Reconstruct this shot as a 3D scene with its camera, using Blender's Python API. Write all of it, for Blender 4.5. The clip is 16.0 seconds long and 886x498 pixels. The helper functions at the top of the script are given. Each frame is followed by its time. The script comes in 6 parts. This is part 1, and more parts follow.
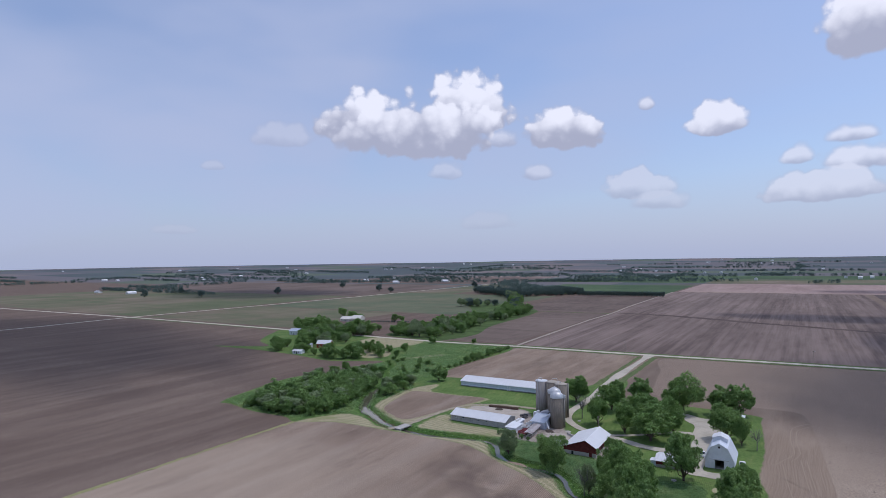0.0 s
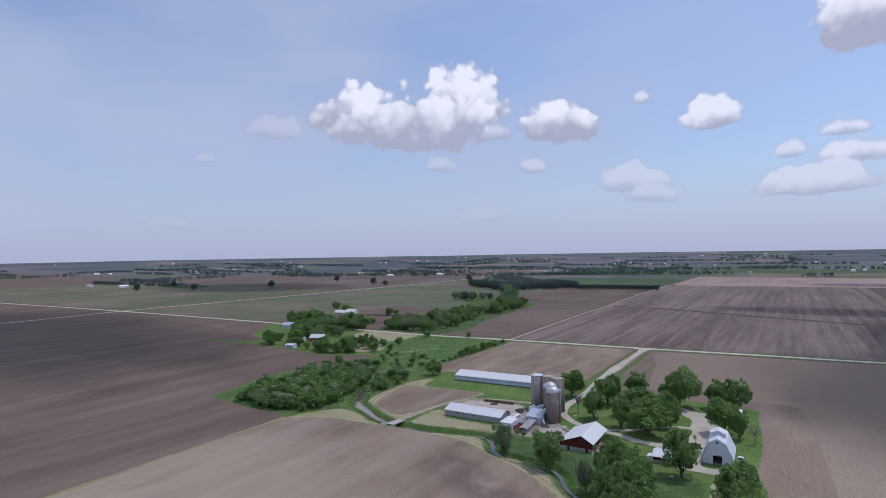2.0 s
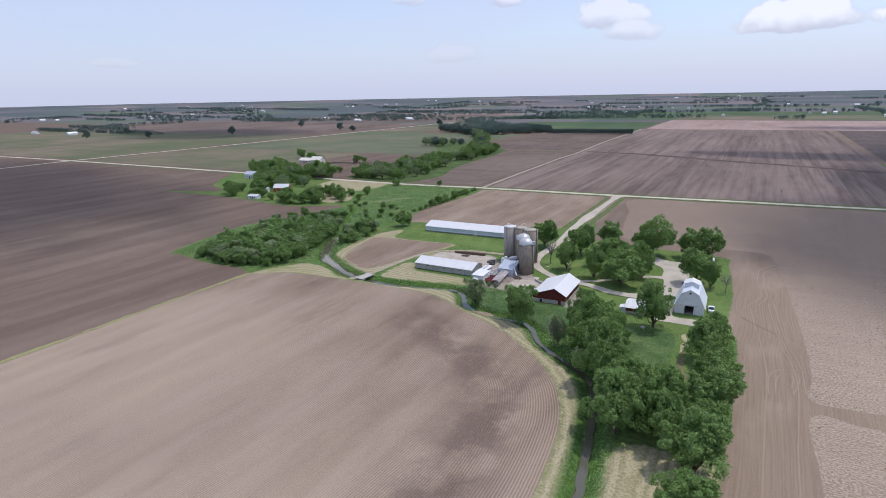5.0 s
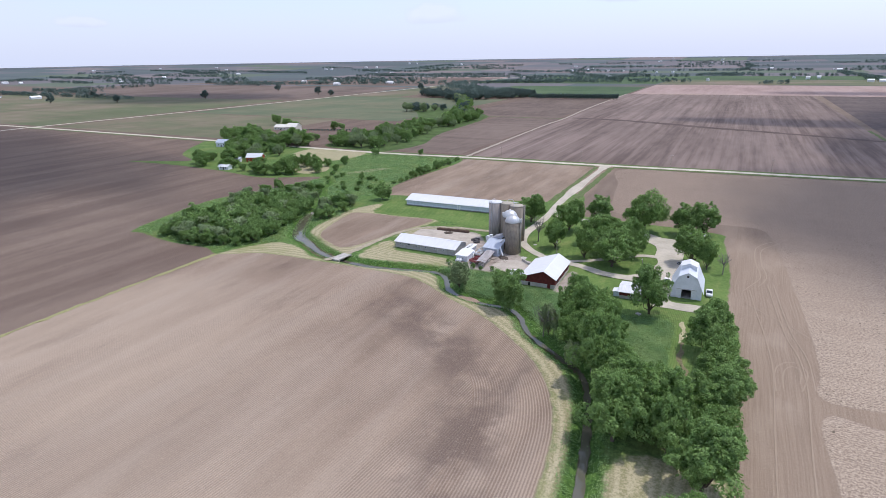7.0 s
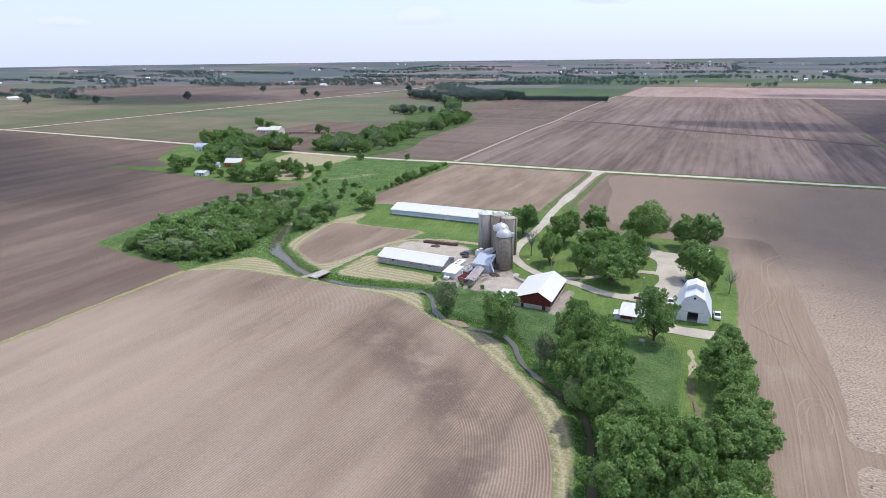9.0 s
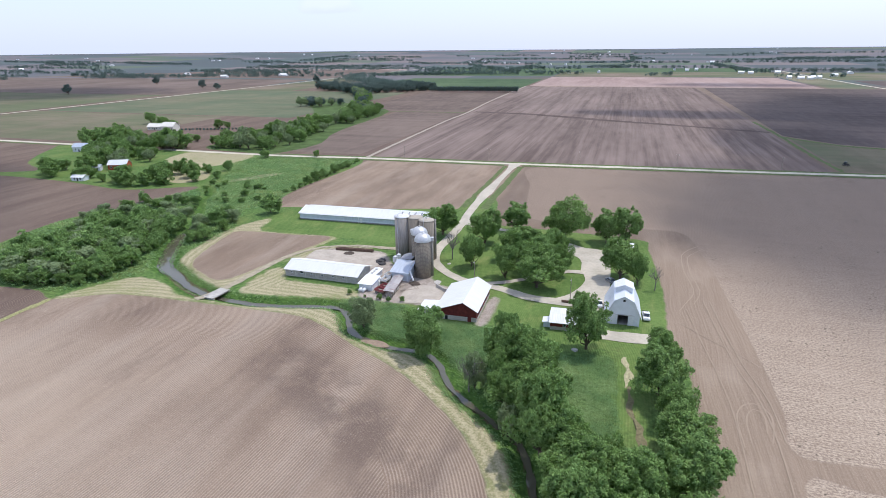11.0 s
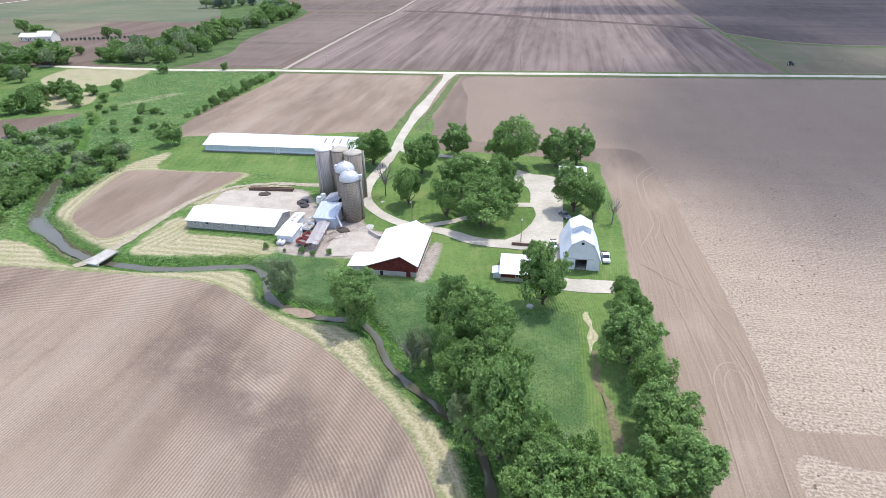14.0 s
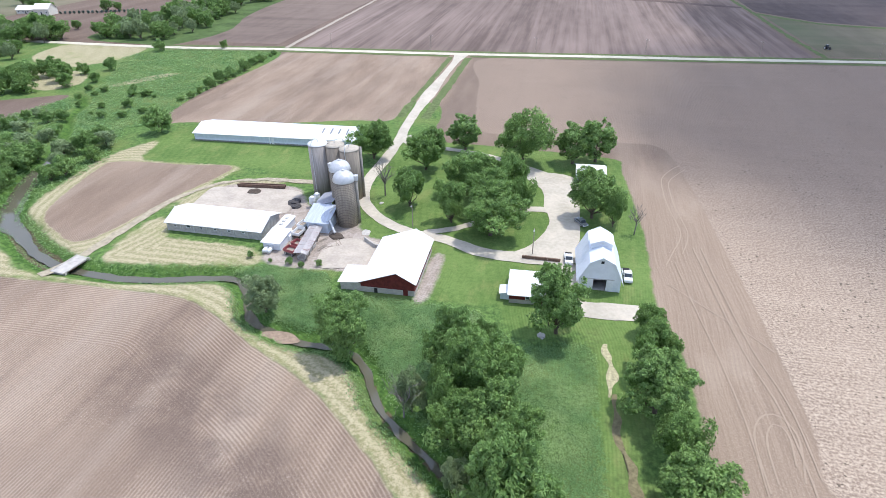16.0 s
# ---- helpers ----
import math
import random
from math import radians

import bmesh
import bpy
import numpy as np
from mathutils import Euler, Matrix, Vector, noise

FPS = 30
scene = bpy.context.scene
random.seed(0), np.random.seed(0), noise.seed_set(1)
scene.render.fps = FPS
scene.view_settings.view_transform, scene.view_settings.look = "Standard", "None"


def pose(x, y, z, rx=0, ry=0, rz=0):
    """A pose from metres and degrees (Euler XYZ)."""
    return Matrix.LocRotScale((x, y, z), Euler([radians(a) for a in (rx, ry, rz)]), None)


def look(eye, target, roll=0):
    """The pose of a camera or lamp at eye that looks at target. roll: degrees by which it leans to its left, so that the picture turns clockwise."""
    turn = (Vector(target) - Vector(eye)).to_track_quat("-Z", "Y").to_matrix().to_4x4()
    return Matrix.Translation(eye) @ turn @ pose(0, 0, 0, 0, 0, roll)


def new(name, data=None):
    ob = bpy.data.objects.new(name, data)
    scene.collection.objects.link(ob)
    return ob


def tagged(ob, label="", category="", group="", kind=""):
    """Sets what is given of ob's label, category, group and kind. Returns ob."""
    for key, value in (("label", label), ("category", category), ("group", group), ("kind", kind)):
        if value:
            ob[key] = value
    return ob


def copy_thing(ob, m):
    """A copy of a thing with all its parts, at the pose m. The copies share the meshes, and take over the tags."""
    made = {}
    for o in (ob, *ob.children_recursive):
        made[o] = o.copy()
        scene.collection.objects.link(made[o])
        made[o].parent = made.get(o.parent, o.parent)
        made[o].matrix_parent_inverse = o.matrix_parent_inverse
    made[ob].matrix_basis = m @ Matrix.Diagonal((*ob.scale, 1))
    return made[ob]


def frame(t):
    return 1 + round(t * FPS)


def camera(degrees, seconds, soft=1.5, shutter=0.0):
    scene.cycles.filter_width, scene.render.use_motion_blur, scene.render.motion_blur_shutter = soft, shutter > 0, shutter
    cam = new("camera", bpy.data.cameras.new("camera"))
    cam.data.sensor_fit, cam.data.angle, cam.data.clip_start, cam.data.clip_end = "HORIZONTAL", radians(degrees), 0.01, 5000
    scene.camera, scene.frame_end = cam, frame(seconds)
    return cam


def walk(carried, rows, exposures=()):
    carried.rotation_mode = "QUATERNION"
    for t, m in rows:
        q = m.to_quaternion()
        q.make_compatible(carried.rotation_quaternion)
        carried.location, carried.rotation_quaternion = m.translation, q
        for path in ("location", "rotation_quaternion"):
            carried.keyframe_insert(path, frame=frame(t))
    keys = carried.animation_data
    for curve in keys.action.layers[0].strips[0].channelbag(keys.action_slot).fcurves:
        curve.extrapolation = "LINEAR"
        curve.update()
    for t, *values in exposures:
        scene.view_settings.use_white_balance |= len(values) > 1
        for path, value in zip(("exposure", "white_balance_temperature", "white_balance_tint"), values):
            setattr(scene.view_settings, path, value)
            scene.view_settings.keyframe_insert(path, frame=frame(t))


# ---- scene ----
cam = camera(76.30, 16.0, soft=0.8)
PATH = [
    (0, look((1.486, -2.961, 75.093), (-25.401, 39.185, 76.000), -0.95)),
    (0.5, look((1.210, -2.282, 75.016), (-25.571, 39.933, 75.820), -0.99)),
    (1, look((0.800, -1.480, 74.937), (-25.881, 40.802, 75.550), -0.98)),
    (1.5, look((0.136, -0.403, 74.873), (-26.444, 41.944, 75.339), -0.94)),
    (2, look((-0.772, 1.041, 74.827), (-27.274, 43.439, 75.144), -0.97)),
    (2.5, look((-1.862, 2.875, 74.786), (-28.428, 45.233, 74.854), -0.94)),
    (3, look((-3.056, 5.041, 74.739), (-29.857, 47.246, 74.053), -0.95)),
    (3.5, look((-4.355, 7.508, 74.698), (-31.349, 49.378, 70.427), -0.97)),
    (4, look((-5.887, 10.285, 74.705), (-32.776, 51.735, 67.028), -1.07)),
    (4.5, look((-7.640, 13.303, 74.722), (-32.435, 55.434, 64.225), -1.18)),
    (5, look((-9.498, 16.587, 74.773), (-33.124, 58.632, 61.581), -1.16)),
    (5.2, look((-10.227, 17.953, 74.793), (-33.556, 59.821, 60.553), -1.11)),
    (5.65, look((-11.873, 21.196, 74.977), (-34.724, 62.856, 59.412), -1.07)),
    (6.2, look((-13.884, 25.161, 75.202), (-36.325, 66.873, 59.186), -1.02)),
    (7.5, look((-18.638, 34.531, 75.734), (-40.256, 76.632, 59.605), -0.90)),
    (8, look((-20.393, 38.329, 75.808), (-41.778, 80.553, 59.690), -0.79)),
    (8.5, look((-22.043, 42.242, 75.838), (-43.234, 84.573, 59.744), -0.73)),
    (9, look((-23.604, 46.179, 75.823), (-44.638, 88.606, 59.775), -0.75)),
    (9.5, look((-25.096, 50.172, 75.825), (-42.902, 94.046, 59.763), -0.73)),
    (9.7, look((-25.722, 51.776, 75.819), (-42.274, 96.145, 59.775), -0.70)),
    (11.8, look((-31.912, 68.958, 75.572), (-44.432, 113.943, 57.694), -0.74)),
    (12, look((-32.404, 70.651, 75.570), (-43.951, 115.760, 57.354), -0.79)),
    (12.5, look((-33.529, 74.956, 75.563), (-43.747, 119.640, 55.590), -0.76)),
    (13, look((-34.414, 79.471, 75.604), (-43.678, 122.629, 52.119), -0.83)),
    (13.5, look((-35.109, 83.985, 75.622), (-43.914, 127.252, 52.161), -0.84)),
    (14, look((-35.644, 88.541, 75.625), (-44.005, 131.360, 51.199), -0.90)),
    (14.5, look((-36.040, 93.076, 75.648), (-44.251, 135.332, 50.211), -0.93)),
    (15, look((-36.407, 97.612, 75.667), (-44.568, 139.418, 49.483), -0.78)),
    (15.5, look((-36.769, 102.132, 75.674), (-45.063, 143.870, 49.423), -0.71)),
    (16, look((-37.082, 106.669, 75.677), (-46.185, 148.267, 49.472), -0.60)),
]
EXPOSURES = [(0, -1.42, 5950, 15), (2.5, -1.43, 5950, 15), (3.5, -1.30, 6100, 14.5), (5, -0.97, 6350, 14), (9, -0.63, 6350, 12), (12, -0.47, 6300, 10.5), (13, -0.28, 6250, 10.5), (16, -0.19, 6250, 10)]
walk(cam, PATH, EXPOSURES)

# ---------------------------------------------------------------- node helper
class Graph:
    """Short spelling for node trees."""

    def __init__(self, tree):
        self.tree = tree

    def node(self, kind, **ins):
        n = self.tree.nodes.new(kind)
        for key, value in ins.items():
            self.put(n.inputs[key.replace("_", " ")], value)
        return n

    def put(self, socket, value):
        if isinstance(value, bpy.types.NodeSocket):
            self.tree.links.new(value, socket)
        else:
            socket.default_value = value

    def math(self, op, a, b=0.0, clamp=False):
        n = self.tree.nodes.new("ShaderNodeMath")
        n.operation, n.use_clamp = op, clamp
        self.put(n.inputs[0], a)
        self.put(n.inputs[1], b)
        return n.outputs[0]

    def mix(self, fac, a, b):
        n = self.tree.nodes.new("ShaderNodeMix")
        n.data_type = "RGBA"
        for i, v in ((0, fac), (6, a), (7, b)):
            self.put(n.inputs[i], (*v, 1) if isinstance(v, tuple) and len(v) == 3 else v)
        return n.outputs[2]

    def step(self, value, lo, hi):
        n = self.tree.nodes.new("ShaderNodeMapRange")
        n.interpolation_type = "SMOOTHSTEP"
        for i, v in enumerate((value, lo, hi, 0.0, 1.0)):
            self.put(n.inputs[i], v)
        return n.outputs[0]

    def noise(self, scale, vec=None, detail=4.0, rough=0.55):
        n = self.node("ShaderNodeTexNoise", Scale=scale, Detail=detail, Roughness=rough)
        if vec is not None:
            self.put(n.inputs["Vector"], vec)
        return n.outputs["Fac"]

    def attr(self, name):
        n = self.tree.nodes.new("ShaderNodeAttribute")
        n.attribute_name = name
        return n.outputs["Fac"]

    def coords(self, which="Object"):
        return self.tree.nodes.new("ShaderNodeTexCoord").outputs[which]

    def place(self):
        return self.tree.nodes.new("ShaderNodeNewGeometry").outputs["Position"]

    def scaled(self, vec, x, y, z):
        n = self.tree.nodes.new("ShaderNodeVectorMath")
        n.operation = "MULTIPLY"
        self.put(n.inputs[0], vec)
        n.inputs[1].default_value = (x, y, z)
        return n.outputs[0]

    def xyz(self, vec):
        n = self.tree.nodes.new("ShaderNodeSeparateXYZ")
        self.put(n.inputs[0], vec)
        return n.outputs

    def bump(self, height, strength, distance):
        return self.node("ShaderNodeBump", Height=height, Strength=strength, Distance=distance).outputs[0]


# ---------------------------------------------------------------- sky, sun
SUN_AZ, SUN_EL = radians(40), radians(65)
world = bpy.data.worlds.new("sky")
scene.world = world
world.use_nodes = True
world.node_tree.nodes.clear()
g = Graph(world.node_tree)
sky = world.node_tree.nodes.new("ShaderNodeTexSky")
sky.sky_type, sky.sun_disc = "NISHITA", False
sky.sun_elevation, sky.sun_rotation = SUN_EL, SUN_AZ
sky.air_density, sky.dust_density, sky.ozone_density = 1.0, 1.6, 1.5
way = g.coords("Generated")
wx, wy, wz = g.xyz(way)
azim = g.math("ARCTAN2", wx, wy)
elev = g.math("ARCSINE", wz)
flat = g.node("ShaderNodeCombineXYZ", X=azim, Y=elev, Z=0.0).outputs[0]
# billows: round heads of two sizes, softened by fine noise
def heads(scale, smooth):
    shift = g.scaled(g.node("ShaderNodeTexNoise", Vector=flat, Scale=34.0, Detail=3.0).outputs["Color"], 0.02, 0.02, 0)
    bent = g.node("ShaderNodeVectorMath")
    bent.operation = "ADD"
    g.put(bent.inputs[0], flat)
    g.put(bent.inputs[1], shift)
    n = g.tree.nodes.new("ShaderNodeTexVoronoi")
    n.feature = "SMOOTH_F1"
    n.voronoi_dimensions = "2D"
    for key, value in (("Vector", bent.outputs[0]), ("Scale", scale), ("Detail", 0.0), ("Smoothness", smooth)):
        g.put(n.inputs[key], value)
    return g.math("SUBTRACT", 0.40, n.outputs["Distance"])


puff = g.math("SUBTRACT", g.noise(38.0, g.scaled(flat, 1, 1.2, 1), 6.0, 0.6), 0.5)
lumps = g.math("SUBTRACT", g.noise(9.0, flat, 2.0, 0.5), 0.5)
billow = g.math("ADD", g.math("MULTIPLY", heads(22.0, 0.3), 0.7), g.math("MULTIPLY", heads(52.0, 0.3), 0.4))
ragged = g.math("ADD", g.math("MULTIPLY", billow, 0.95), g.math("ADD", g.math("MULTIPLY", puff, 0.5), g.math("MULTIPLY", lumps, 0.7)))
# cumulus heaps: azimuth, elevation, half width, half height in degrees, density
HEAPS = [(-34.5, 13.6, 9.4, 3.6, 1.0), (-40.6, 14.3, 5.0, 2.7, 1.0), (-30.3, 15.2, 5.2, 3.6, 1.0), (-20.4, 12.9, 4.2, 2.4, 1.0),
         (-26.3, 12.1, 1.9, 1.1, 0.7), (-12.4, 14.4, 0.8, 0.7, 0.8), (-6.2, 12.4, 2.7, 1.8, 0.95), (5.0, 18.6, 3.6, 3.2, 1.0),
         (-13.3, 6.9, 3.6, 1.7, 0.6), (-11.6, 5.4, 3.0, 1.1, 0.5), (1.6, 5.9, 5.2, 1.7, 0.7), (3.7, 9.8, 1.9, 0.8, 0.8),
         (4.2, 8.0, 3.0, 1.3, 0.8), (-0.2, 8.5, 1.2, 0.9, 0.75), (-23.1, 8.6, 1.7, 0.9, 0.6), (-32.1, 9.0, 1.7, 1.0, 0.5),
         (-48.4, 12.4, 3.2, 1.3, 0.45), (-54.6, 9.2, 1.2, 0.5, 0.4), (-28.1, 3.9, 2.9, 1.0, 0.3), (-57.9, 3.2, 1.8, 0.5, 0.3),
         (24.0, 10.0, 7.0, 3.0, 0.9), (45.0, 14.0, 9.0, 4.0, 0.9), (-95.0, 14.0, 9.0, 4.0, 0.8), (120.0, 16.0, 11.0, 5.0, 0.8),
         (175.0, 13.0, 10.0, 4.0, 0.8), (-140.0, 15.0, 10.0, 4.0, 0.8)]
body = lit = None
for az, el, wide, high, dense in HEAPS:
    off = g.node("ShaderNodeVectorMath")
    off.operation = "SUBTRACT"
    g.put(off.inputs[0], flat)
    off.inputs[1].default_value = (radians(az), radians(el - 0.45 * high), 0)
    u, v, _ = g.xyz(g.scaled(off.outputs[0], 1 / radians(wide), 1 / radians(high), 0))
    below = g.math("MULTIPLY", g.math("MINIMUM", v, 0.0), 1.9)
    v2 = g.math("ADD", g.math("MULTIPLY", g.math("MAXIMUM", v, 0.0), 0.72), below)
    far = g.math("SQRT", g.math("ADD", g.math("MULTIPLY", u, u), g.math("MULTIPLY", v2, v2)))
    field = g.math("MULTIPLY", g.math("SUBTRACT", 1.0, far), 1.5)
    cover = g.math("MULTIPLY", g.step(g.math("ADD", field, ragged), -0.06 if high > 1.5 else -0.2, 0.30 if high > 1.5 else 0.5), dense)
    top = g.math("MULTIPLY", cover, g.step(g.math("ADD", v, g.math("MULTIPLY", ragged, 0.75)), -0.12 if high > 2 else -0.45, 0.8 if high > 2 else 0.45))
    body = cover if body is None else g.math("MAXIMUM", body, cover)
    lit = top if lit is None else g.math("MAXIMUM", lit, top)
# thin high veil, streaked, and milky air towards the horizon
veil = g.noise(1.7, g.scaled(way, 1.0, 1.3, 3.2), 3.5, 0.5)
veil = g.math("MULTIPLY", g.step(veil, 0.25, 0.66), 0.8)
low = g.step(elev, 0.26, -0.02)
veil = g.math("ADD", g.math("MULTIPLY", veil, 0.7), 0.26)
veil = g.math("MULTIPLY", veil, g.math("ADD", 0.50, g.math("MULTIPLY", g.step(azim, 0.15, -0.75), 0.54)))
hazy = g.math("MAXIMUM", veil, g.math("MULTIPLY", low, 0.85))
colour = g.mix(hazy, g.scaled(sky.outputs[0], 2.15, 2.28, 2.42), (8.2, 9.05, 11.6))
colour = g.mix(body, colour, g.mix(lit, (7.3, 7.6, 9.2), (15.2, 15.2, 16.0)))
back = g.node("ShaderNodeBackground", Color=colour, Strength=0.15)
g.tree.links.new(back.outputs[0], g.node("ShaderNodeOutputWorld").inputs[0])

sun = bpy.data.lights.new("sun", "SUN")
sun.energy, sun.angle, sun.color = 4.15, radians(0.6), (1.0, 0.96, 0.9)
towards = Vector((math.sin(SUN_AZ) * math.cos(SUN_EL), math.cos(SUN_AZ) * math.cos(SUN_EL), math.sin(SUN_EL)))
new("sun", sun).matrix_world = look(towards * 500, (0, 0, 0))


# ---------------------------------------------------------------- materials
def material(name, rough=0.8, metal=0.0, spec=0.3):
    m = bpy.data.materials.new(name)
    m.use_nodes = True
    gr = Graph(m.node_tree)
    b = m.node_tree.nodes["Principled BSDF"]
    b.inputs["Roughness"].default_value, b.inputs["Metallic"].default_value = rough, metal
    b.inputs["Specular IOR Level"].default_value = spec
    return m, gr, b


def plain(name, colour, rough=0.7, metal=0.0, vary=0.25, scale=1.5, spec=0.3, grain=0.0):
    """A surface of one colour with blotches at two sizes and a little relief."""
    m, gr, b = material(name, rough, metal, spec)
    p = gr.place()
    n = gr.math("ADD", gr.math("MULTIPLY", gr.noise(scale, p), 0.6), gr.math("MULTIPLY", gr.noise(scale * 7, p), 0.4))
    dark, light = tuple(c * (1 - vary) for c in colour), tuple(min(1, c * (1 + vary * 0.6)) for c in colour)
    gr.put(b.inputs["Base Color"], gr.mix(gr.step(n, 0.3, 0.7), dark, light))
    if grain:
        gr.put(b.inputs["Normal"], gr.bump(gr.noise(scale * 12, p), 0.5, grain))
    return m


def ribbed(name, colour, axis, pitch=0.45, rough=0.45, metal=0.0, vary=0.15, rust=None):
    """Corrugated sheet: ribs across the given axis, streaks of dirt or rust along them."""
    m, gr, b = material(name, rough, metal, 0.4)
    p = gr.coords()
    along = gr.xyz(p)[axis]
    rib = gr.math("SINE", gr.math("MULTIPLY", along, 2 * math.pi / pitch))
    stretch = [0.25, 0.25, 0.25]
    stretch[axis] = 2.2
    streak = gr.noise(1.0, gr.scaled(p, *stretch), 5.0)
    blotch = gr.noise(0.35, p)
    dark = tuple(c * (1 - vary) for c in colour)
    col = gr.mix(gr.step(streak, 0.35, 0.7), dark, colour)
    sheet = gr.node("ShaderNodeTexWhiteNoise")
    sheet.noise_dimensions = "1D"
    gr.put(sheet.inputs["W"], gr.math("FLOOR", gr.math("DIVIDE", along, 0.92)))
    col = gr.mix(gr.math("MULTIPLY", sheet.outputs["Value"], 0.12), col, dark)
    if rust:
        col = gr.mix(gr.math("MULTIPLY", gr.step(gr.math("ADD", gr.math("MULTIPLY", streak, 0.6), gr.math("MULTIPLY", blotch, 0.4)), 0.52, 0.64), 0.8), col, rust)
    gr.put(b.inputs["Base Color"], col)
    gr.put(b.inputs["Normal"], gr.bump(rib, 0.35, 0.03))
    return m


def leaf_material(name, dark, light, tint, patch_size=0.0):
    m, gr, b = material(name, 0.55, 0.0, 0.25)
    geo = gr.tree.nodes.new("ShaderNodeNewGeometry")
    info = gr.tree.nodes.new("ShaderNodeObjectInfo")
    clump = gr.noise(0.55, gr.coords(), 2.0)
    col = gr.mix(geo.outputs["Random Per Island"], dark, light)
    col = gr.mix(gr.math("MULTIPLY", gr.step(clump, 0.4, 0.65), 0.5), col, light)
    col = gr.mix(gr.math("MULTIPLY", info.outputs["Random"], 0.55), col, tint)
    if patch_size:
        col = gr.mix(gr.math("MULTIPLY", gr.step(gr.noise(1 / patch_size, gr.coords(), 4.0, 0.6), 0.42, 0.64), 0.65), col, tuple(c * k for c, k in zip(light, (1.35, 1.1, 1.2))))
    gr.put(b.inputs["Base Color"], col)
    thin = gr.node("ShaderNodeBsdfTranslucent", Color=gr.mix(0.5, col, light))
    both = gr.node("ShaderNodeMixShader", Fac=0.38)
    gr.tree.links.new(b.outputs[0], both.inputs[1])
    gr.tree.links.new(thin.outputs[0], both.inputs[2])
    gr.tree.links.new(both.outputs[0], gr.tree.nodes["Material Output"].inputs[0])
    return m


def soil_colour(gr, p, dark, light, patches=0.012):
    big = gr.noise(patches, gr.scaled(p, 1.7, 0.5, 1.0), 4.0, 0.6)
    mid = gr.noise(0.09, gr.scaled(p, 1.8, 0.4, 1.0), 4.0)
    fine = gr.noise(1.6, p, 4.0, 0.7)
    v = gr.math("ADD", gr.math("MULTIPLY", big, 0.55), gr.math("ADD", gr.math("MULTIPLY", mid, 0.28), gr.math("MULTIPLY", fine, 0.17)))
    return gr.mix(gr.step(v, 0.36, 0.64), dark, light), fine


def rows_of(gr, along, p, pitch):
    """Planter rows: a wave along one coordinate, fading in and out over the field."""
    wob = gr.math("MULTIPLY", gr.noise(0.03, p, 2.0), 0.9)
    wave = gr.math("SINE", gr.math("MULTIPLY", gr.math("ADD", along, wob), 2 * math.pi / pitch))
    return gr.math("MULTIPLY", wave, gr.math("ADD", 0.35, gr.math("MULTIPLY", gr.step(gr.noise(0.03, gr.scaled(p, 1.6, 0.5, 1.0), 3.0), 0.32, 0.6), 0.65)))


def field_material(name, dark, light, axis=0, band=12.0, crop=None, crop_amount=0.5, stripes=0.35):
    """Open field: soil in patches, broad machine passes along one axis, a thin stand of crop."""
    m, gr, b = material(name, 0.95, 0.0, 0.1)
    p = gr.place()
    along = gr.xyz(p)[axis]
    col, fine = soil_colour(gr, p, dark, light, 0.006)
    thin = [0.004, 0.004, 1.0]
    thin[axis] = 1.0 / band
    wide = [0.0015, 0.0015, 1.0]
    wide[axis] = 0.22 / band
    streak = gr.math("ADD", gr.math("MULTIPLY", gr.noise(1.0, gr.scaled(p, *thin), 3.0, 0.7), 0.6), gr.math("MULTIPLY", gr.noise(1.0, gr.scaled(p, *wide), 3.0, 0.6), 0.4))
    fade = gr.math("ADD", 0.45, gr.math("MULTIPLY", gr.step(gr.noise(0.005, p, 3.0), 0.35, 0.6), 0.55))
    col = gr.mix(gr.math("MULTIPLY", gr.math("MULTIPLY", gr.step(streak, 0.42, 0.60), fade), stripes), col, tuple(min(1, c * 1.5) for c in light))
    col = gr.mix(gr.math("MULTIPLY", gr.step(streak, 0.46, 0.36), stripes * 0.6), col, tuple(c * 0.72 for c in dark))
    if crop:
        cover = gr.step(gr.noise(0.005, p, 4.0), 0.30, 0.62)
        col = gr.mix(gr.math("MULTIPLY", cover, crop_amount), col, crop)
    gr.put(b.inputs["Base Color"], col)
    gr.put(b.inputs["Normal"], gr.bump(fine, 0.6, 0.15))
    return m


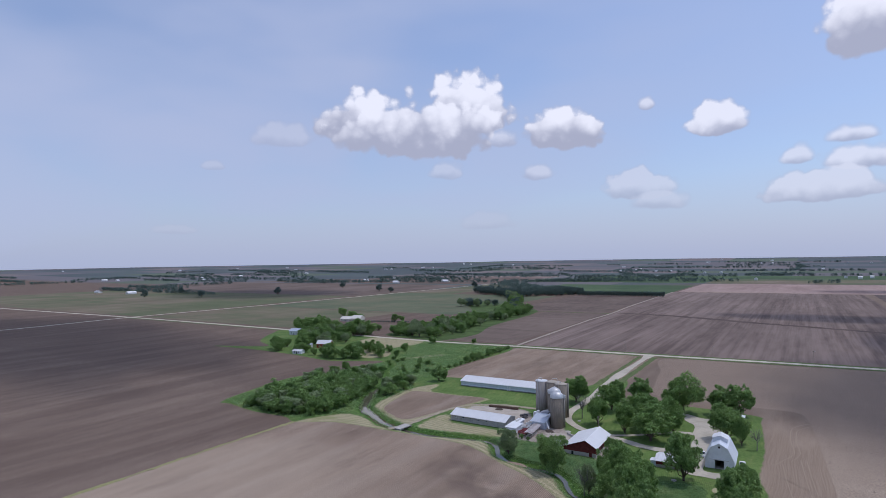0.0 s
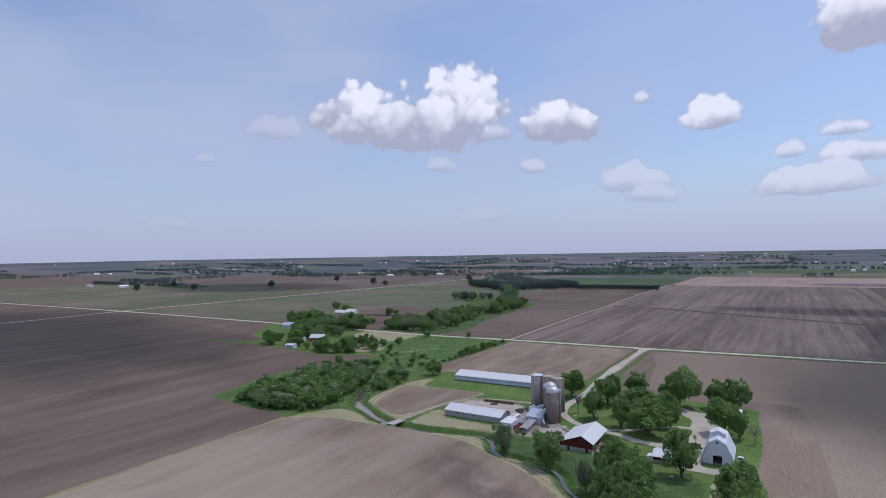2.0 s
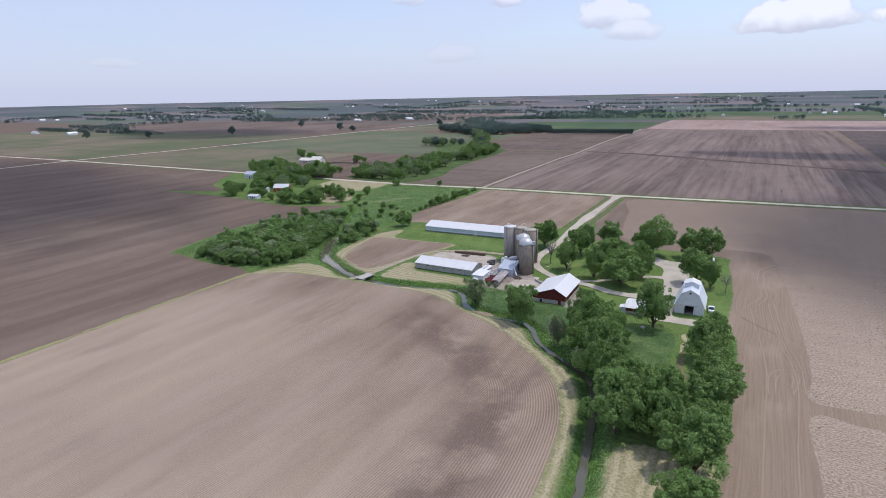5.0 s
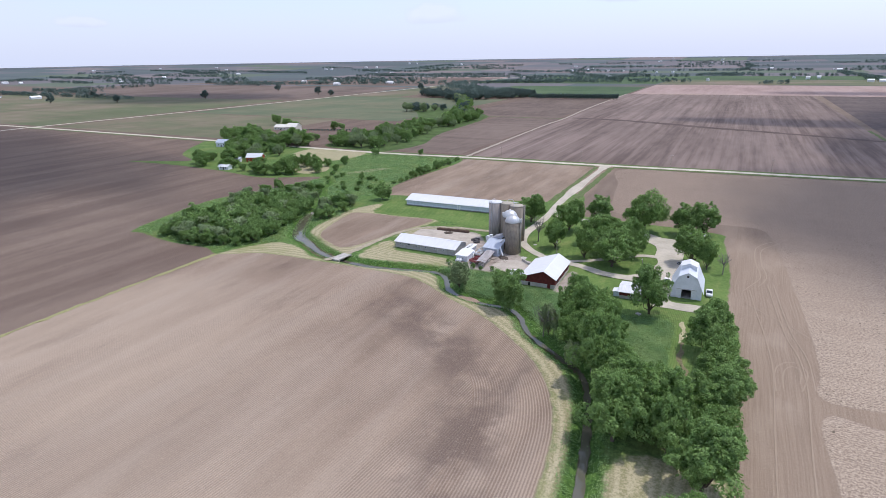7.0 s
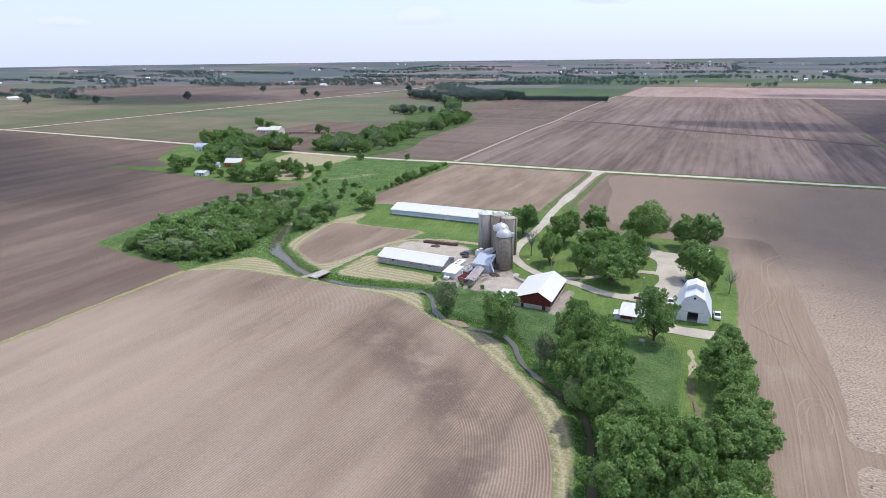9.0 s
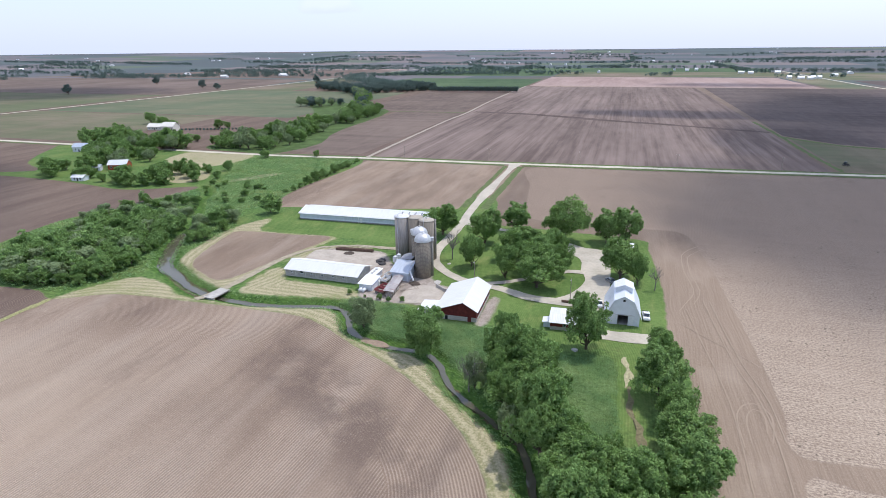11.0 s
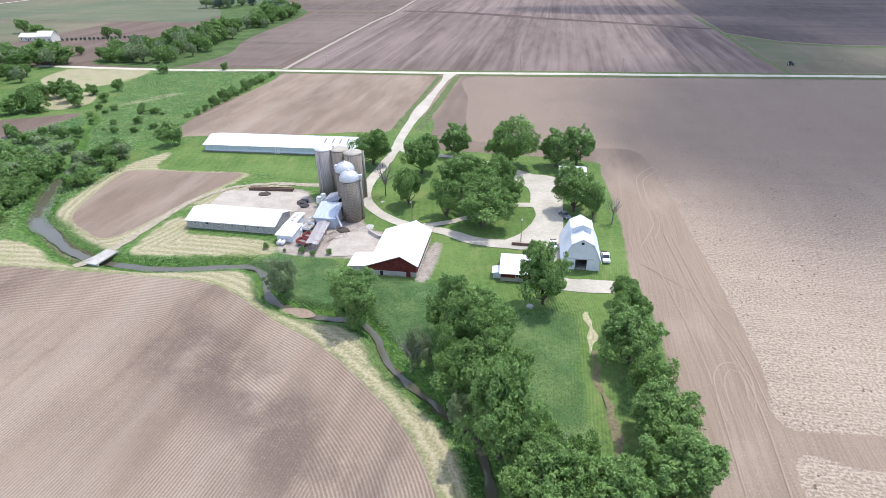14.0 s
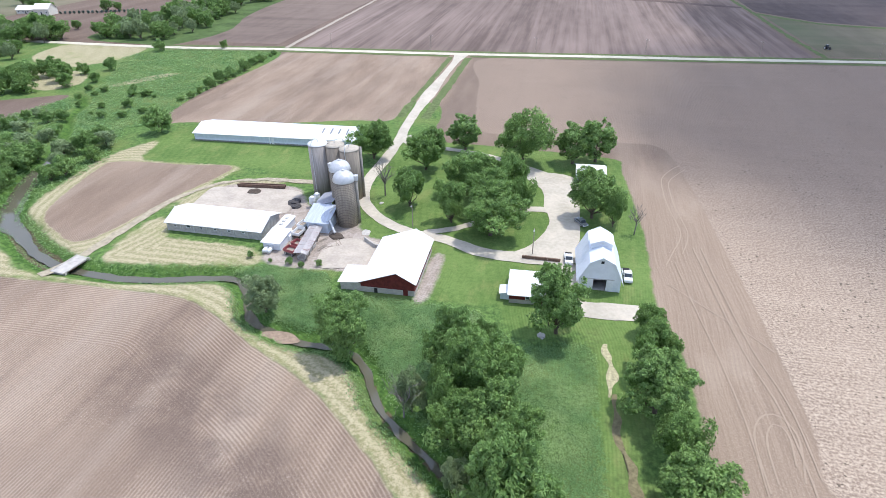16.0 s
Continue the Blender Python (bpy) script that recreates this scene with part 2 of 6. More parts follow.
def ground_material():
    """The one sheet of ground near the farm: tilled soil, pasture, mown hay, lawn and trodden dirt."""
    m, gr, b = material("ground_soil_and_grass", 0.95, 0.0, 0.1)
    p = gr.place()
    x, y, z = gr.xyz(p)
    green, hay, lawn, yard, stub, bank = (gr.attr(n) for n in ("sd_green", "sd_hay", "sd_lawn", "sd_yard", "sd_stub", "sd_creek"))
    rag = gr.math("MULTIPLY", gr.math("SUBTRACT", gr.noise(0.35, p, 5.0, 0.65), 0.5), 5.0)
    # soil with rows: straight up the field, and along its rounded end
    col, fine = soil_colour(gr, p, (0.185, 0.131, 0.096), (0.335, 0.253, 0.186), 0.014)
    # broad machine passes up the field
    pas = gr.tree.nodes.new("ShaderNodeTexWhiteNoise")
    pas.noise_dimensions = "1D"
    gr.put(pas.inputs["W"], gr.math("FLOOR", gr.math("DIVIDE", gr.math("SUBTRACT", x, gr.math("MULTIPLY", y, 0.09)), 4.6)))
    bands = gr.noise(0.05, gr.scaled(p, 1.6, 0.16, 1), 4.0, 0.6)
    col = gr.mix(gr.math("MULTIPLY", gr.math("MULTIPLY", pas.outputs["Value"], gr.step(gr.noise(0.02, p, 3.0), 0.35, 0.65)), 0.35), col, (0.15, 0.112, 0.088))
    col = gr.mix(gr.math("MULTIPLY", gr.step(bands, 0.45, 0.70), 0.4), col, (0.36, 0.295, 0.235))
    # the neighbouring field to the west is moister and darker
    col = gr.mix(gr.math("MULTIPLY", gr.step(x, -201.0, -203.0), 0.72), col, (0.138, 0.099, 0.08))
    turn = gr.math("MULTIPLY", gr.step(gr.math("ADD", green, gr.math("MULTIPLY", rag, 0.5)), -18.6, -17.2), gr.step(y, 212.0, 198.0))
    straight = rows_of(gr, gr.math("SUBTRACT", x, gr.math("MULTIPLY", y, 0.09)), p, 0.62)
    curved = rows_of(gr, green, p, 0.64)
    side = gr.math("MULTIPLY", gr.step(x, -14.0, -9.0), gr.step(y, 320.0, 300.0))
    row = gr.math("ADD", gr.math("MULTIPLY", straight, gr.math("SUBTRACT", 1.0, turn)), gr.math("MULTIPLY", curved, turn))
    row = gr.math("MULTIPLY", row, gr.math("SUBTRACT", 1.0, gr.math("MAXIMUM", side, gr.math("MULTIPLY", gr.step(y, 215.0, 225.0), 0.6))))
    col = gr.mix(gr.math("MULTIPLY", gr.step(row, 0.15, 0.8), 0.42), col, (0.43, 0.345, 0.275))
    col = gr.mix(gr.math("MULTIPLY", gr.step(row, -0.1, -0.8), 0.32), col, (0.125, 0.086, 0.066))
    clods = gr.noise(1.1, p, 6.0, 0.8)
    crumb = gr.noise(3.2, p, 5.0, 0.85)
    damp = gr.step(gr.noise(0.05, gr.scaled(p, 1.5, 0.45, 1.0), 5.0, 0.65), 0.56, 0.72)
    col = gr.mix(gr.math("MULTIPLY", damp, 0.5), col, (0.125, 0.088, 0.07))
    # where the machines turn, inside the rounded end, the soil is packed, damp and dark, with pale scuffs
    arc = gr.math("MULTIPLY", gr.math("MULTIPLY", gr.step(green, -34.0, -20.0), gr.step(green, -5.0, -13.0)), gr.step(gr.math("ADD", x, gr.math("MULTIPLY", rag, 5.0)), -128.0, -104.0))
    arc = gr.math("MULTIPLY", arc, gr.math("MULTIPLY", gr.step(y, 212.0, 200.0), gr.step(gr.noise(0.07, p, 5.0, 0.65), 0.34, 0.60)))
    col = gr.mix(gr.math("MULTIPLY", arc, 0.78), col, (0.135, 0.098, 0.078))
    scuff = gr.math("MULTIPLY", gr.step(gr.noise(0.35, p, 6.0, 0.75), 0.60, 0.70), gr.math("MULTIPLY", gr.step(green, -26.0, -16.0), gr.step(green, -3.0, -8.0)))
    col = gr.mix(gr.math("MULTIPLY", scuff, 0.4), col, (0.45, 0.37, 0.30))
    col = gr.mix(gr.math("MULTIPLY", gr.step(clods, 0.56, 0.68), 0.45), col, (0.12, 0.09, 0.07))
    col = gr.mix(gr.math("MULTIPLY", gr.step(clods, 0.42, 0.32), 0.40), col, (0.44, 0.37, 0.30))
    col = gr.mix(gr.math("MULTIPLY", gr.step(crumb, 0.54, 0.64), 0.42), col, (0.45, 0.38, 0.31))
    col = gr.mix(gr.math("MULTIPLY", gr.step(crumb, 0.45, 0.36), 0.42), col, (0.11, 0.08, 0.065))
    col = gr.mix(gr.math("MULTIPLY", gr.math("MULTIPLY", gr.step(gr.math("ADD", y, gr.math("MULTIPLY", rag, 6.0)), 235.0, 345.0), gr.step(x, -92.0, -86.0)), 0.6), col, (0.145, 0.110, 0.088))
    col = gr.mix(gr.math("MULTIPLY", gr.step(x, -201.0, -203.0), gr.math("ADD", 0.12, gr.math("MULTIPLY", gr.step(gr.noise(0.03, gr.scaled(p, 1.9, 0.22, 1.0), 5.0, 0.65), 0.38, 0.62), 0.5))), col, (0.115, 0.081, 0.065))
    # the near end of the rounded field is drier and paler
    dry = gr.math("MULTIPLY", gr.step(gr.math("ADD", gr.math("ADD", y, gr.math("MULTIPLY", x, 0.7)), gr.math("MULTIPLY", rag, 9.0)), 110.0, 5.0), gr.math("MULTIPLY", gr.step(green, -16.0, -34.0), gr.step(x, -203.0, -201.0)))
    col = gr.mix(gr.math("MULTIPLY", dry, 0.34), col, (0.46, 0.37, 0.28))
    # old stalks lying on the stubble field, in rows across it, with dark clods
    stubble = gr.step(gr.math("ADD", stub, gr.math("MULTIPLY", rag, 0.22)), -0.4, 0.5)
    south = gr.step(gr.math("ADD", y, gr.math("MULTIPLY", rag, 8.0)), 310.0, 185.0)
    fleck = gr.noise(1.7, p, 6.0, 0.88)
    drill = gr.math("SINE", gr.math("MULTIPLY", gr.math("ADD", y, gr.math("MULTIPLY", gr.noise(0.05, p, 2.0), 0.8)), 2 * math.pi / 0.76))
    streaky = gr.noise(0.12, gr.scaled(p, 0.18, 2.0, 1.0), 5.0, 0.7)
    straw = gr.step(gr.math("ADD", gr.math("ADD", fleck, gr.math("MULTIPLY", drill, 0.018)), gr.math("MULTIPLY", gr.math("SUBTRACT", streaky, 0.5), 0.10)), 0.41, 0.62)
    straw = gr.math("MULTIPLY", straw, gr.math("ADD", 0.30, gr.math("MULTIPLY", south, 0.50)))
    field = gr.mix(0.6, col, (0.20, 0.146, 0.112))
    field = gr.mix(gr.math("MULTIPLY", south, 0.45), field, (0.24, 0.185, 0.14))
    stubcol = gr.mix(straw, field, (0.56, 0.455, 0.345))
    clod = gr.node("ShaderNodeTexVoronoi", Scale=0.72, Randomness=1.0)
    gr.put(clod.inputs["Vector"], p)
    size = gr.math("MULTIPLY", gr.step(gr.noise(0.09, p, 4.0, 0.65), 0.40, 0.70), 0.25)
    dark = gr.step(gr.math("SUBTRACT", gr.math("ADD", clod.outputs["Distance"], gr.math("MULTIPLY", gr.math("SUBTRACT", gr.noise(1.7, p, 5.0, 0.75), 0.5), 0.7)), size), 0.05, -0.02)
    stubcol = gr.mix(gr.math("MULTIPLY", dark, 0.8), stubcol, (0.085, 0.068, 0.05))
    col = gr.mix(stubble, col, stubcol)
    # tilled lane beside the tree row, combed along its length
    lane = gr.math("MULTIPLY", gr.math("MULTIPLY", gr.step(x, -16.0, -11.0), gr.step(gr.math("ADD", y, gr.math("MULTIPLY", rag, 6.0)), 325.0, 225.0)), gr.math("SUBTRACT", 1.0, stubble))
    comb = gr.noise(0.5, gr.scaled(gr.node("ShaderNodeCombineXYZ", X=gr.math("ADD", x, gr.math("MULTIPLY", gr.noise(0.02, p, 2.0), 5.0)), Y=y, Z=0.0).outputs[0], 4.5, 0.07, 1), 5.0, 0.7)
    tan = gr.mix(gr.step(comb, 0.36, 0.64), (0.225, 0.165, 0.12), (0.285, 0.214, 0.156))
    tan = gr.mix(gr.math("MULTIPLY", gr.step(crumb, 0.48, 0.62), 0.4), tan, (0.46, 0.38, 0.29))
    tan = gr.mix(gr.math("MULTIPLY", gr.step(gr.noise(0.06, gr.scaled(p, 1, 0.4, 1), 4.0), 0.5, 0.68), 0.5), tan, (0.40, 0.32, 0.245))
    tan = gr.mix(gr.math("MULTIPLY", gr.step(clods, 0.60, 0.70), 0.5), tan, (0.14, 0.10, 0.07))
    col = gr.mix(gr.math("MULTIPLY", lane, 0.9), col, tan)
    # pasture and weeds
    tuft = gr.noise(0.8, p, 6.0, 0.7)
    patch = gr.noise(0.06, p, 4.0, 0.6)
    grass = gr.mix(gr.step(tuft, 0.35, 0.68), (0.055, 0.102, 0.03), (0.14, 0.232, 0.064))
    grass = gr.mix(gr.math("MULTIPLY", gr.step(patch, 0.42, 0.68), 0.55), grass, (0.19, 0.22, 0.075))
    mown = gr.mix(gr.step(gr.math("ADD", gr.math("MULTIPLY", tuft, 0.5), gr.math("MULTIPLY", patch, 0.5)), 0.38, 0.62), (0.085, 0.145, 0.038), (0.145, 0.215, 0.062))
    mown = gr.mix(gr.math("MULTIPLY", gr.step(gr.noise(0.11, gr.scaled(p, 1.5, 0.7, 1), 5.0, 0.7), 0.50, 0.70), 0.5), mown, (0.23, 0.245, 0.09))
    mown = gr.mix(gr.math("MULTIPLY", gr.step(gr.noise(2.2, p, 4.0, 0.8), 0.5, 0.62), 0.3), mown, (0.06, 0.11, 0.03))
    swath = gr.math("SINE", gr.math("MULTIPLY", gr.math("ADD", x, gr.math("MULTIPLY", y, 0.25)), 2.6))
    mown = gr.mix(gr.math("MULTIPLY", gr.step(swath, -0.4, 0.8), 0.12), mown, (0.18, 0.25, 0.08))
    grass = gr.mix(gr.step(gr.math("ADD", lawn, gr.math("MULTIPLY", rag, 0.5)), -0.8, 1.2), grass, mown)
    # hay lying in swaths that follow the edge of the field
    lines = gr.math("SINE", gr.math("MULTIPLY", gr.math("ADD", green, gr.math("MULTIPLY", gr.noise(0.2, p, 3.0), 2.0)), 2.7))
    cut = gr.math("ADD", gr.math("MULTIPLY", lines, 0.05), gr.noise(1.5, p, 6.0, 0.8))
    hayc = gr.mix(gr.step(cut, 0.38, 0.62), (0.235, 0.22, 0.115), (0.435, 0.38, 0.25))
    hayc = gr.mix(gr.math("MULTIPLY", gr.step(patch, 0.5, 0.66), 0.5), hayc, (0.20, 0.23, 0.08))
    grass = gr.mix(gr.step(gr.math("ADD", hay, gr.math("MULTIPLY", rag, 0.8)), -0.7, 0.9), grass, hayc)
    # creek banks: lush at the lip, mud by the water
    lush = gr.step(gr.math("ADD", bank, gr.math("MULTIPLY", rag, 0.5)), -4.4, -2.6)
    grass = gr.mix(gr.math("MULTIPLY", lush, 0.85), grass, gr.mix(gr.step(tuft, 0.35, 0.65), (0.035, 0.08, 0.018), (0.09, 0.17, 0.035)))
    grass = gr.mix(gr.step(gr.math("ADD", bank, gr.math("MULTIPLY", rag, 0.25)), -1.15, -0.7), grass, (0.12, 0.095, 0.06))
    col = gr.mix(gr.step(gr.math("ADD", green, gr.math("MULTIPLY", rag, 0.35)), -0.4, 0.5), col, grass)
    # bare yard
    grit = gr.mix(gr.step(gr.math("ADD", gr.math("MULTIPLY", fine, 0.5), gr.math("MULTIPLY", gr.noise(0.3, p, 6.0, 0.65), 0.5)), 0.32, 0.68), (0.24, 0.195, 0.16), (0.44, 0.385, 0.335))
    col = gr.mix(gr.step(gr.math("ADD", yard, gr.math("MULTIPLY", rag, 0.5)), -0.6, 0.7), col, grit)
    # mosaic of far fields, the bluish haze of distance mixed into their colours
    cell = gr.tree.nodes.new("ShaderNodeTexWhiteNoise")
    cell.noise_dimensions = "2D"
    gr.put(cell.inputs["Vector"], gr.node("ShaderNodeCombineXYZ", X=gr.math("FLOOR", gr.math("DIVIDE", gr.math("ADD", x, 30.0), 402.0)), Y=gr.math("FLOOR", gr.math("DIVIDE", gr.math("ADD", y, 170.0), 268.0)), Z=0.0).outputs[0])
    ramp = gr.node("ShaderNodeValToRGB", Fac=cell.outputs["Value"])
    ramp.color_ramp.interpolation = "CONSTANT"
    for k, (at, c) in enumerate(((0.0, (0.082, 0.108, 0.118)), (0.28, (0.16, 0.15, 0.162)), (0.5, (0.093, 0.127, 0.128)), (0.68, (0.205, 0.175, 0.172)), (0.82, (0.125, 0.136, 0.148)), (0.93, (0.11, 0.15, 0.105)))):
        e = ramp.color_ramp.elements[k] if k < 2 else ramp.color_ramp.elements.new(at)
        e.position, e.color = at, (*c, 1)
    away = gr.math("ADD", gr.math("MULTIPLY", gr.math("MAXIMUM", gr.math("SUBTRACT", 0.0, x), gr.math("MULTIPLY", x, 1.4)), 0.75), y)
    hazed_mosaic = gr.mix(gr.math("MULTIPLY", gr.noise(0.01, p, 3.0), 0.5), ramp.outputs[0], (0.12, 0.105, 0.09))
    col = gr.mix(gr.math("MULTIPLY", gr.step(away, 1560.0, 1900.0), gr.step(y, 1120.0, 1250.0)), col, hazed_mosaic)
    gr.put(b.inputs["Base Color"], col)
    rough = gr.math("ADD", gr.math("MULTIPLY", row, 0.25), gr.math("MULTIPLY", tuft, 1.2))
    gr.put(b.inputs["Normal"], gr.bump(rough, 0.7, 0.16))
    return m


GROUND = ground_material()
GRAVEL = plain("pale_gravel", (0.49, 0.44, 0.36), 0.95, vary=0.2, scale=0.14, spec=0.1)
ROADSTONE = plain("limestone_road", (0.55, 0.505, 0.40), 0.95, vary=0.22, scale=0.12, spec=0.1)
VERGE = plain("verge_grass", (0.125, 0.16, 0.065), 0.95, vary=0.4, scale=0.5, spec=0.1, grain=0.1)
CONCRETE = plain("old_concrete", (0.46, 0.43, 0.39), 0.9, vary=0.25, scale=0.7, grain=0.02)
GALV = plain("galvanised_dome", (0.60, 0.60, 0.60), 0.45, 0.35, vary=0.12, scale=1.0)
DARK = plain("dark_opening", (0.03, 0.03, 0.03), 0.9)
RED = plain("barn_red_boards", (0.15, 0.030, 0.026), 0.8, vary=0.4, scale=1.2)
WHITEWALL = plain("white_painted_boards", (0.70, 0.72, 0.75), 0.7, vary=0.08, scale=0.8)
GREYWALL = plain("weathered_grey_wall", (0.42, 0.40, 0.38), 0.9, vary=0.3, scale=0.9)
ROOF_Y = ribbed("white_sheet_roof", (0.73, 0.73, 0.73), 1, vary=0.08)
ROOF_X = ribbed("white_sheet_roof_long", (0.72, 0.72, 0.72), 0, vary=0.10)
ROOF_OLD = ribbed("dull_sheet_roof", (0.55, 0.60, 0.68), 0, vary=0.18, metal=0.2)
ROOF_RUST = ribbed("rusty_sheet_roof", (0.72, 0.68, 0.67), 1, vary=0.15, rust=(0.33, 0.17, 0.14))
WALLSHEET = ribbed("pale_blue_grey_sheet", (0.60, 0.65, 0.72), 0, vary=0.12)
BARK = plain("bark", (0.13, 0.10, 0.08), 0.95, vary=0.4, scale=3.0, grain=0.03)
DEADWOOD = plain("dead_wood", (0.20, 0.185, 0.165), 0.95, vary=0.3, scale=3.0)
LEAF = leaf_material("maple_leaves", (0.035, 0.076, 0.023), (0.318, 0.477, 0.149), (0.165, 0.278, 0.081))
LEAF_B = leaf_material("box_elder_leaves", (0.050, 0.099, 0.028), (0.328, 0.486, 0.162), (0.187, 0.307, 0.093))
LEAF_C = leaf_material("willow_leaves", (0.101, 0.147, 0.074), (0.382, 0.475, 0.238), (0.236, 0.312, 0.156))
WEED = leaf_material("weed_leaves", (0.068, 0.142, 0.05), (0.27, 0.435, 0.165), (0.17, 0.30, 0.115), 9.0)
# leaf greens shifted towards blue: distance haze put into the colour
HAZELEAF = leaf_material("hazed_woods_leaves", (0.066, 0.104, 0.094), (0.155, 0.215, 0.18), (0.108, 0.154, 0.136))


# ---------------------------------------------------------------- mesh helpers
def mesh_of(name, verts, faces, mat, smooth=False):
    me = bpy.data.meshes.new(name)
    me.from_pydata([tuple(v) for v in verts], [], [tuple(f) for f in faces])
    me.materials.append(mat)
    if smooth:
        me.polygons.foreach_set("use_smooth", [True] * len(me.polygons))
    me.update()
    return me


def part(name, bm, mat, parent=None, label="", smooth=False):
    """Links a bmesh, or a ready mesh, as one object under its thing."""
    if isinstance(bm, bmesh.types.BMesh):
        me = bpy.data.meshes.new(name)
        bmesh.ops.recalc_face_normals(bm, faces=bm.faces[:])
        bm.to_mesh(me)
        bm.free()
        me.materials.append(mat)
        if smooth:
            me.polygons.foreach_set("use_smooth", [True] * len(me.polygons))
    else:
        me = bm
    ob = new(name, me)
    ob.parent = parent
    return tagged(ob, label)


def thing(name, label, category, at=(0, 0, 0), turn=0.0, group="", kind=""):
    ob = new(name)
    ob.matrix_basis = pose(*at, 0, 0, turn)
    return tagged(ob, label, category, group, kind)


def add_box(bm, x0, x1, y0, y1, z0, z1, bevel=0.0):
    m = Matrix.Translation(((x0 + x1) / 2, (y0 + y1) / 2, (z0 + z1) / 2)) @ Matrix.Diagonal((x1 - x0, y1 - y0, z1 - z0, 1))
    got = bmesh.ops.create_cube(bm, size=1, matrix=m)
    if bevel:
        edges = list({e for v in got["verts"] for e in v.link_edges})
        bmesh.ops.bevel(bm, geom=edges, offset=bevel, segments=2, affect="EDGES")
    return bm


def box(x0, x1, y0, y1, z0, z1, bevel=0.0):
    return add_box(bmesh.new(), x0, x1, y0, y1, z0, z1, bevel)


def prism(outline, a0, a1, axis="y", bm=None):
    """A profile (u, z) drawn out from a0 to a1 along x or y."""
    bm = bm or bmesh.new()
    make = (lambda u, z, a: (u, a, z)) if axis == "y" else (lambda u, z, a: (a, u, z))
    ends = [[bm.verts.new(make(u, z, a)) for u, z in outline] for a in (a0, a1)]
    n = len(outline)
    bm.faces.new(ends[0])
    bm.faces.new(ends[1][::-1])
    for i in range(n):
        bm.faces.new((ends[0][i], ends[0][(i + 1) % n], ends[1][(i + 1) % n], ends[1][i]))
    return bm


def slab(line, thick, a0, a1, axis="y", bm=None):
    """A sheet of some thickness along an open profile line (u, z), such as a roof."""
    return prism(list(line) + [(u, z - thick) for u, z in reversed(line)], a0, a1, axis, bm)


def tube(bm, r0, r1, a, b, sides=8):
    a, b = Vector(a), Vector(b)
    q = (b - a).to_track_quat("Z", "Y").to_matrix()
    rings = [[bm.verts.new(p + q @ Vector((r * math.cos(k * 2 * math.pi / sides), r * math.sin(k * 2 * math.pi / sides), 0))) for k in range(sides)] for p, r in ((a, r0), (b, r1))]
    for k in range(sides):
        bm.faces.new((rings[0][k], rings[0][(k + 1) % sides], rings[1][(k + 1) % sides], rings[1][k]))
    bm.faces.new(rings[0][::-1])
    bm.faces.new(rings[1])
    return bm


def lathe(outline, sides=32, bm=None, centre=(0, 0)):
    bm = bm or bmesh.new()
    rings = []
    for r, z in outline:
        rings.append([bm.verts.new((centre[0] + max(r, 0.01) * math.cos(k * 2 * math.pi / sides), centre[1] + max(r, 0.01) * math.sin(k * 2 * math.pi / sides), z)) for k in range(sides)])
    for a, b in zip(rings, rings[1:]):
        for k in range(sides):
            bm.faces.new((a[k], a[(k + 1) % sides], b[(k + 1) % sides], b[k]))
    bm.faces.new(rings[0][::-1])
    bm.faces.new(rings[-1])
    return bm


def smooth_line(points, step=2.0, closed=False):
    """A Catmull-Rom curve through plan points, cut into even steps."""
    pts = [np.array(p, float) for p in points]
    n, out = len(pts), []
    for i in range(n if closed else n - 1):
        if closed:
            a, b, c, d = (pts[(i + k) % n] for k in (-1, 0, 1, 2))
        else:
            a, b, c, d = pts[max(i - 1, 0)], pts[i], pts[i + 1], pts[min(i + 2, n - 1)]
        m = max(1, int(np.linalg.norm(c - b) / step))
        for t in np.arange(m) / m:
            out.append(0.5 * (2 * b + (c - a) * t + (2 * a - 5 * b + 4 * c - d) * t * t + (3 * b - a - 3 * c + d) * t ** 3))
    if not closed:
        out.append(pts[-1])
    return np.array(out)


def ribbon(name, points, width, mat, z=0.08, crown=0.06, step=3.0, rag=0.25, parent=None):
    """A road along a line: three strips across, slightly crowned, with ragged edges."""
    line = smooth_line(points, step)
    tang = np.gradient(line, axis=0)
    side = np.stack([tang[:, 1], -tang[:, 0]], 1) / np.linalg.norm(tang, axis=1)[:, None]
    verts, faces = [], []
    for i, (p, s) in enumerate(zip(line, side)):
        w = width if np.isscalar(width) else np.interp(i / (len(line) - 1), np.linspace(0, 1, len(width)), width)
        for k, (u, h) in enumerate(((-0.5, 0.0), (-0.25, crown * 0.8), (0, crown), (0.25, crown * 0.8), (0.5, 0.0))):
            jig = rag * noise.noise((p[0] * 0.3, p[1] * 0.3, k)) if k in (0, 4) else 0
            q = p + s * (u * w + jig)
            verts.append((q[0], q[1], z + h))
        if i:
            for k in range(4):
                a = (i - 1) * 5 + k
                faces.append((a, a + 1, a + 6, a + 5))
    return tagged(part(name, mesh_of(name, verts, faces, mat, True), mat, parent), kind="structure")


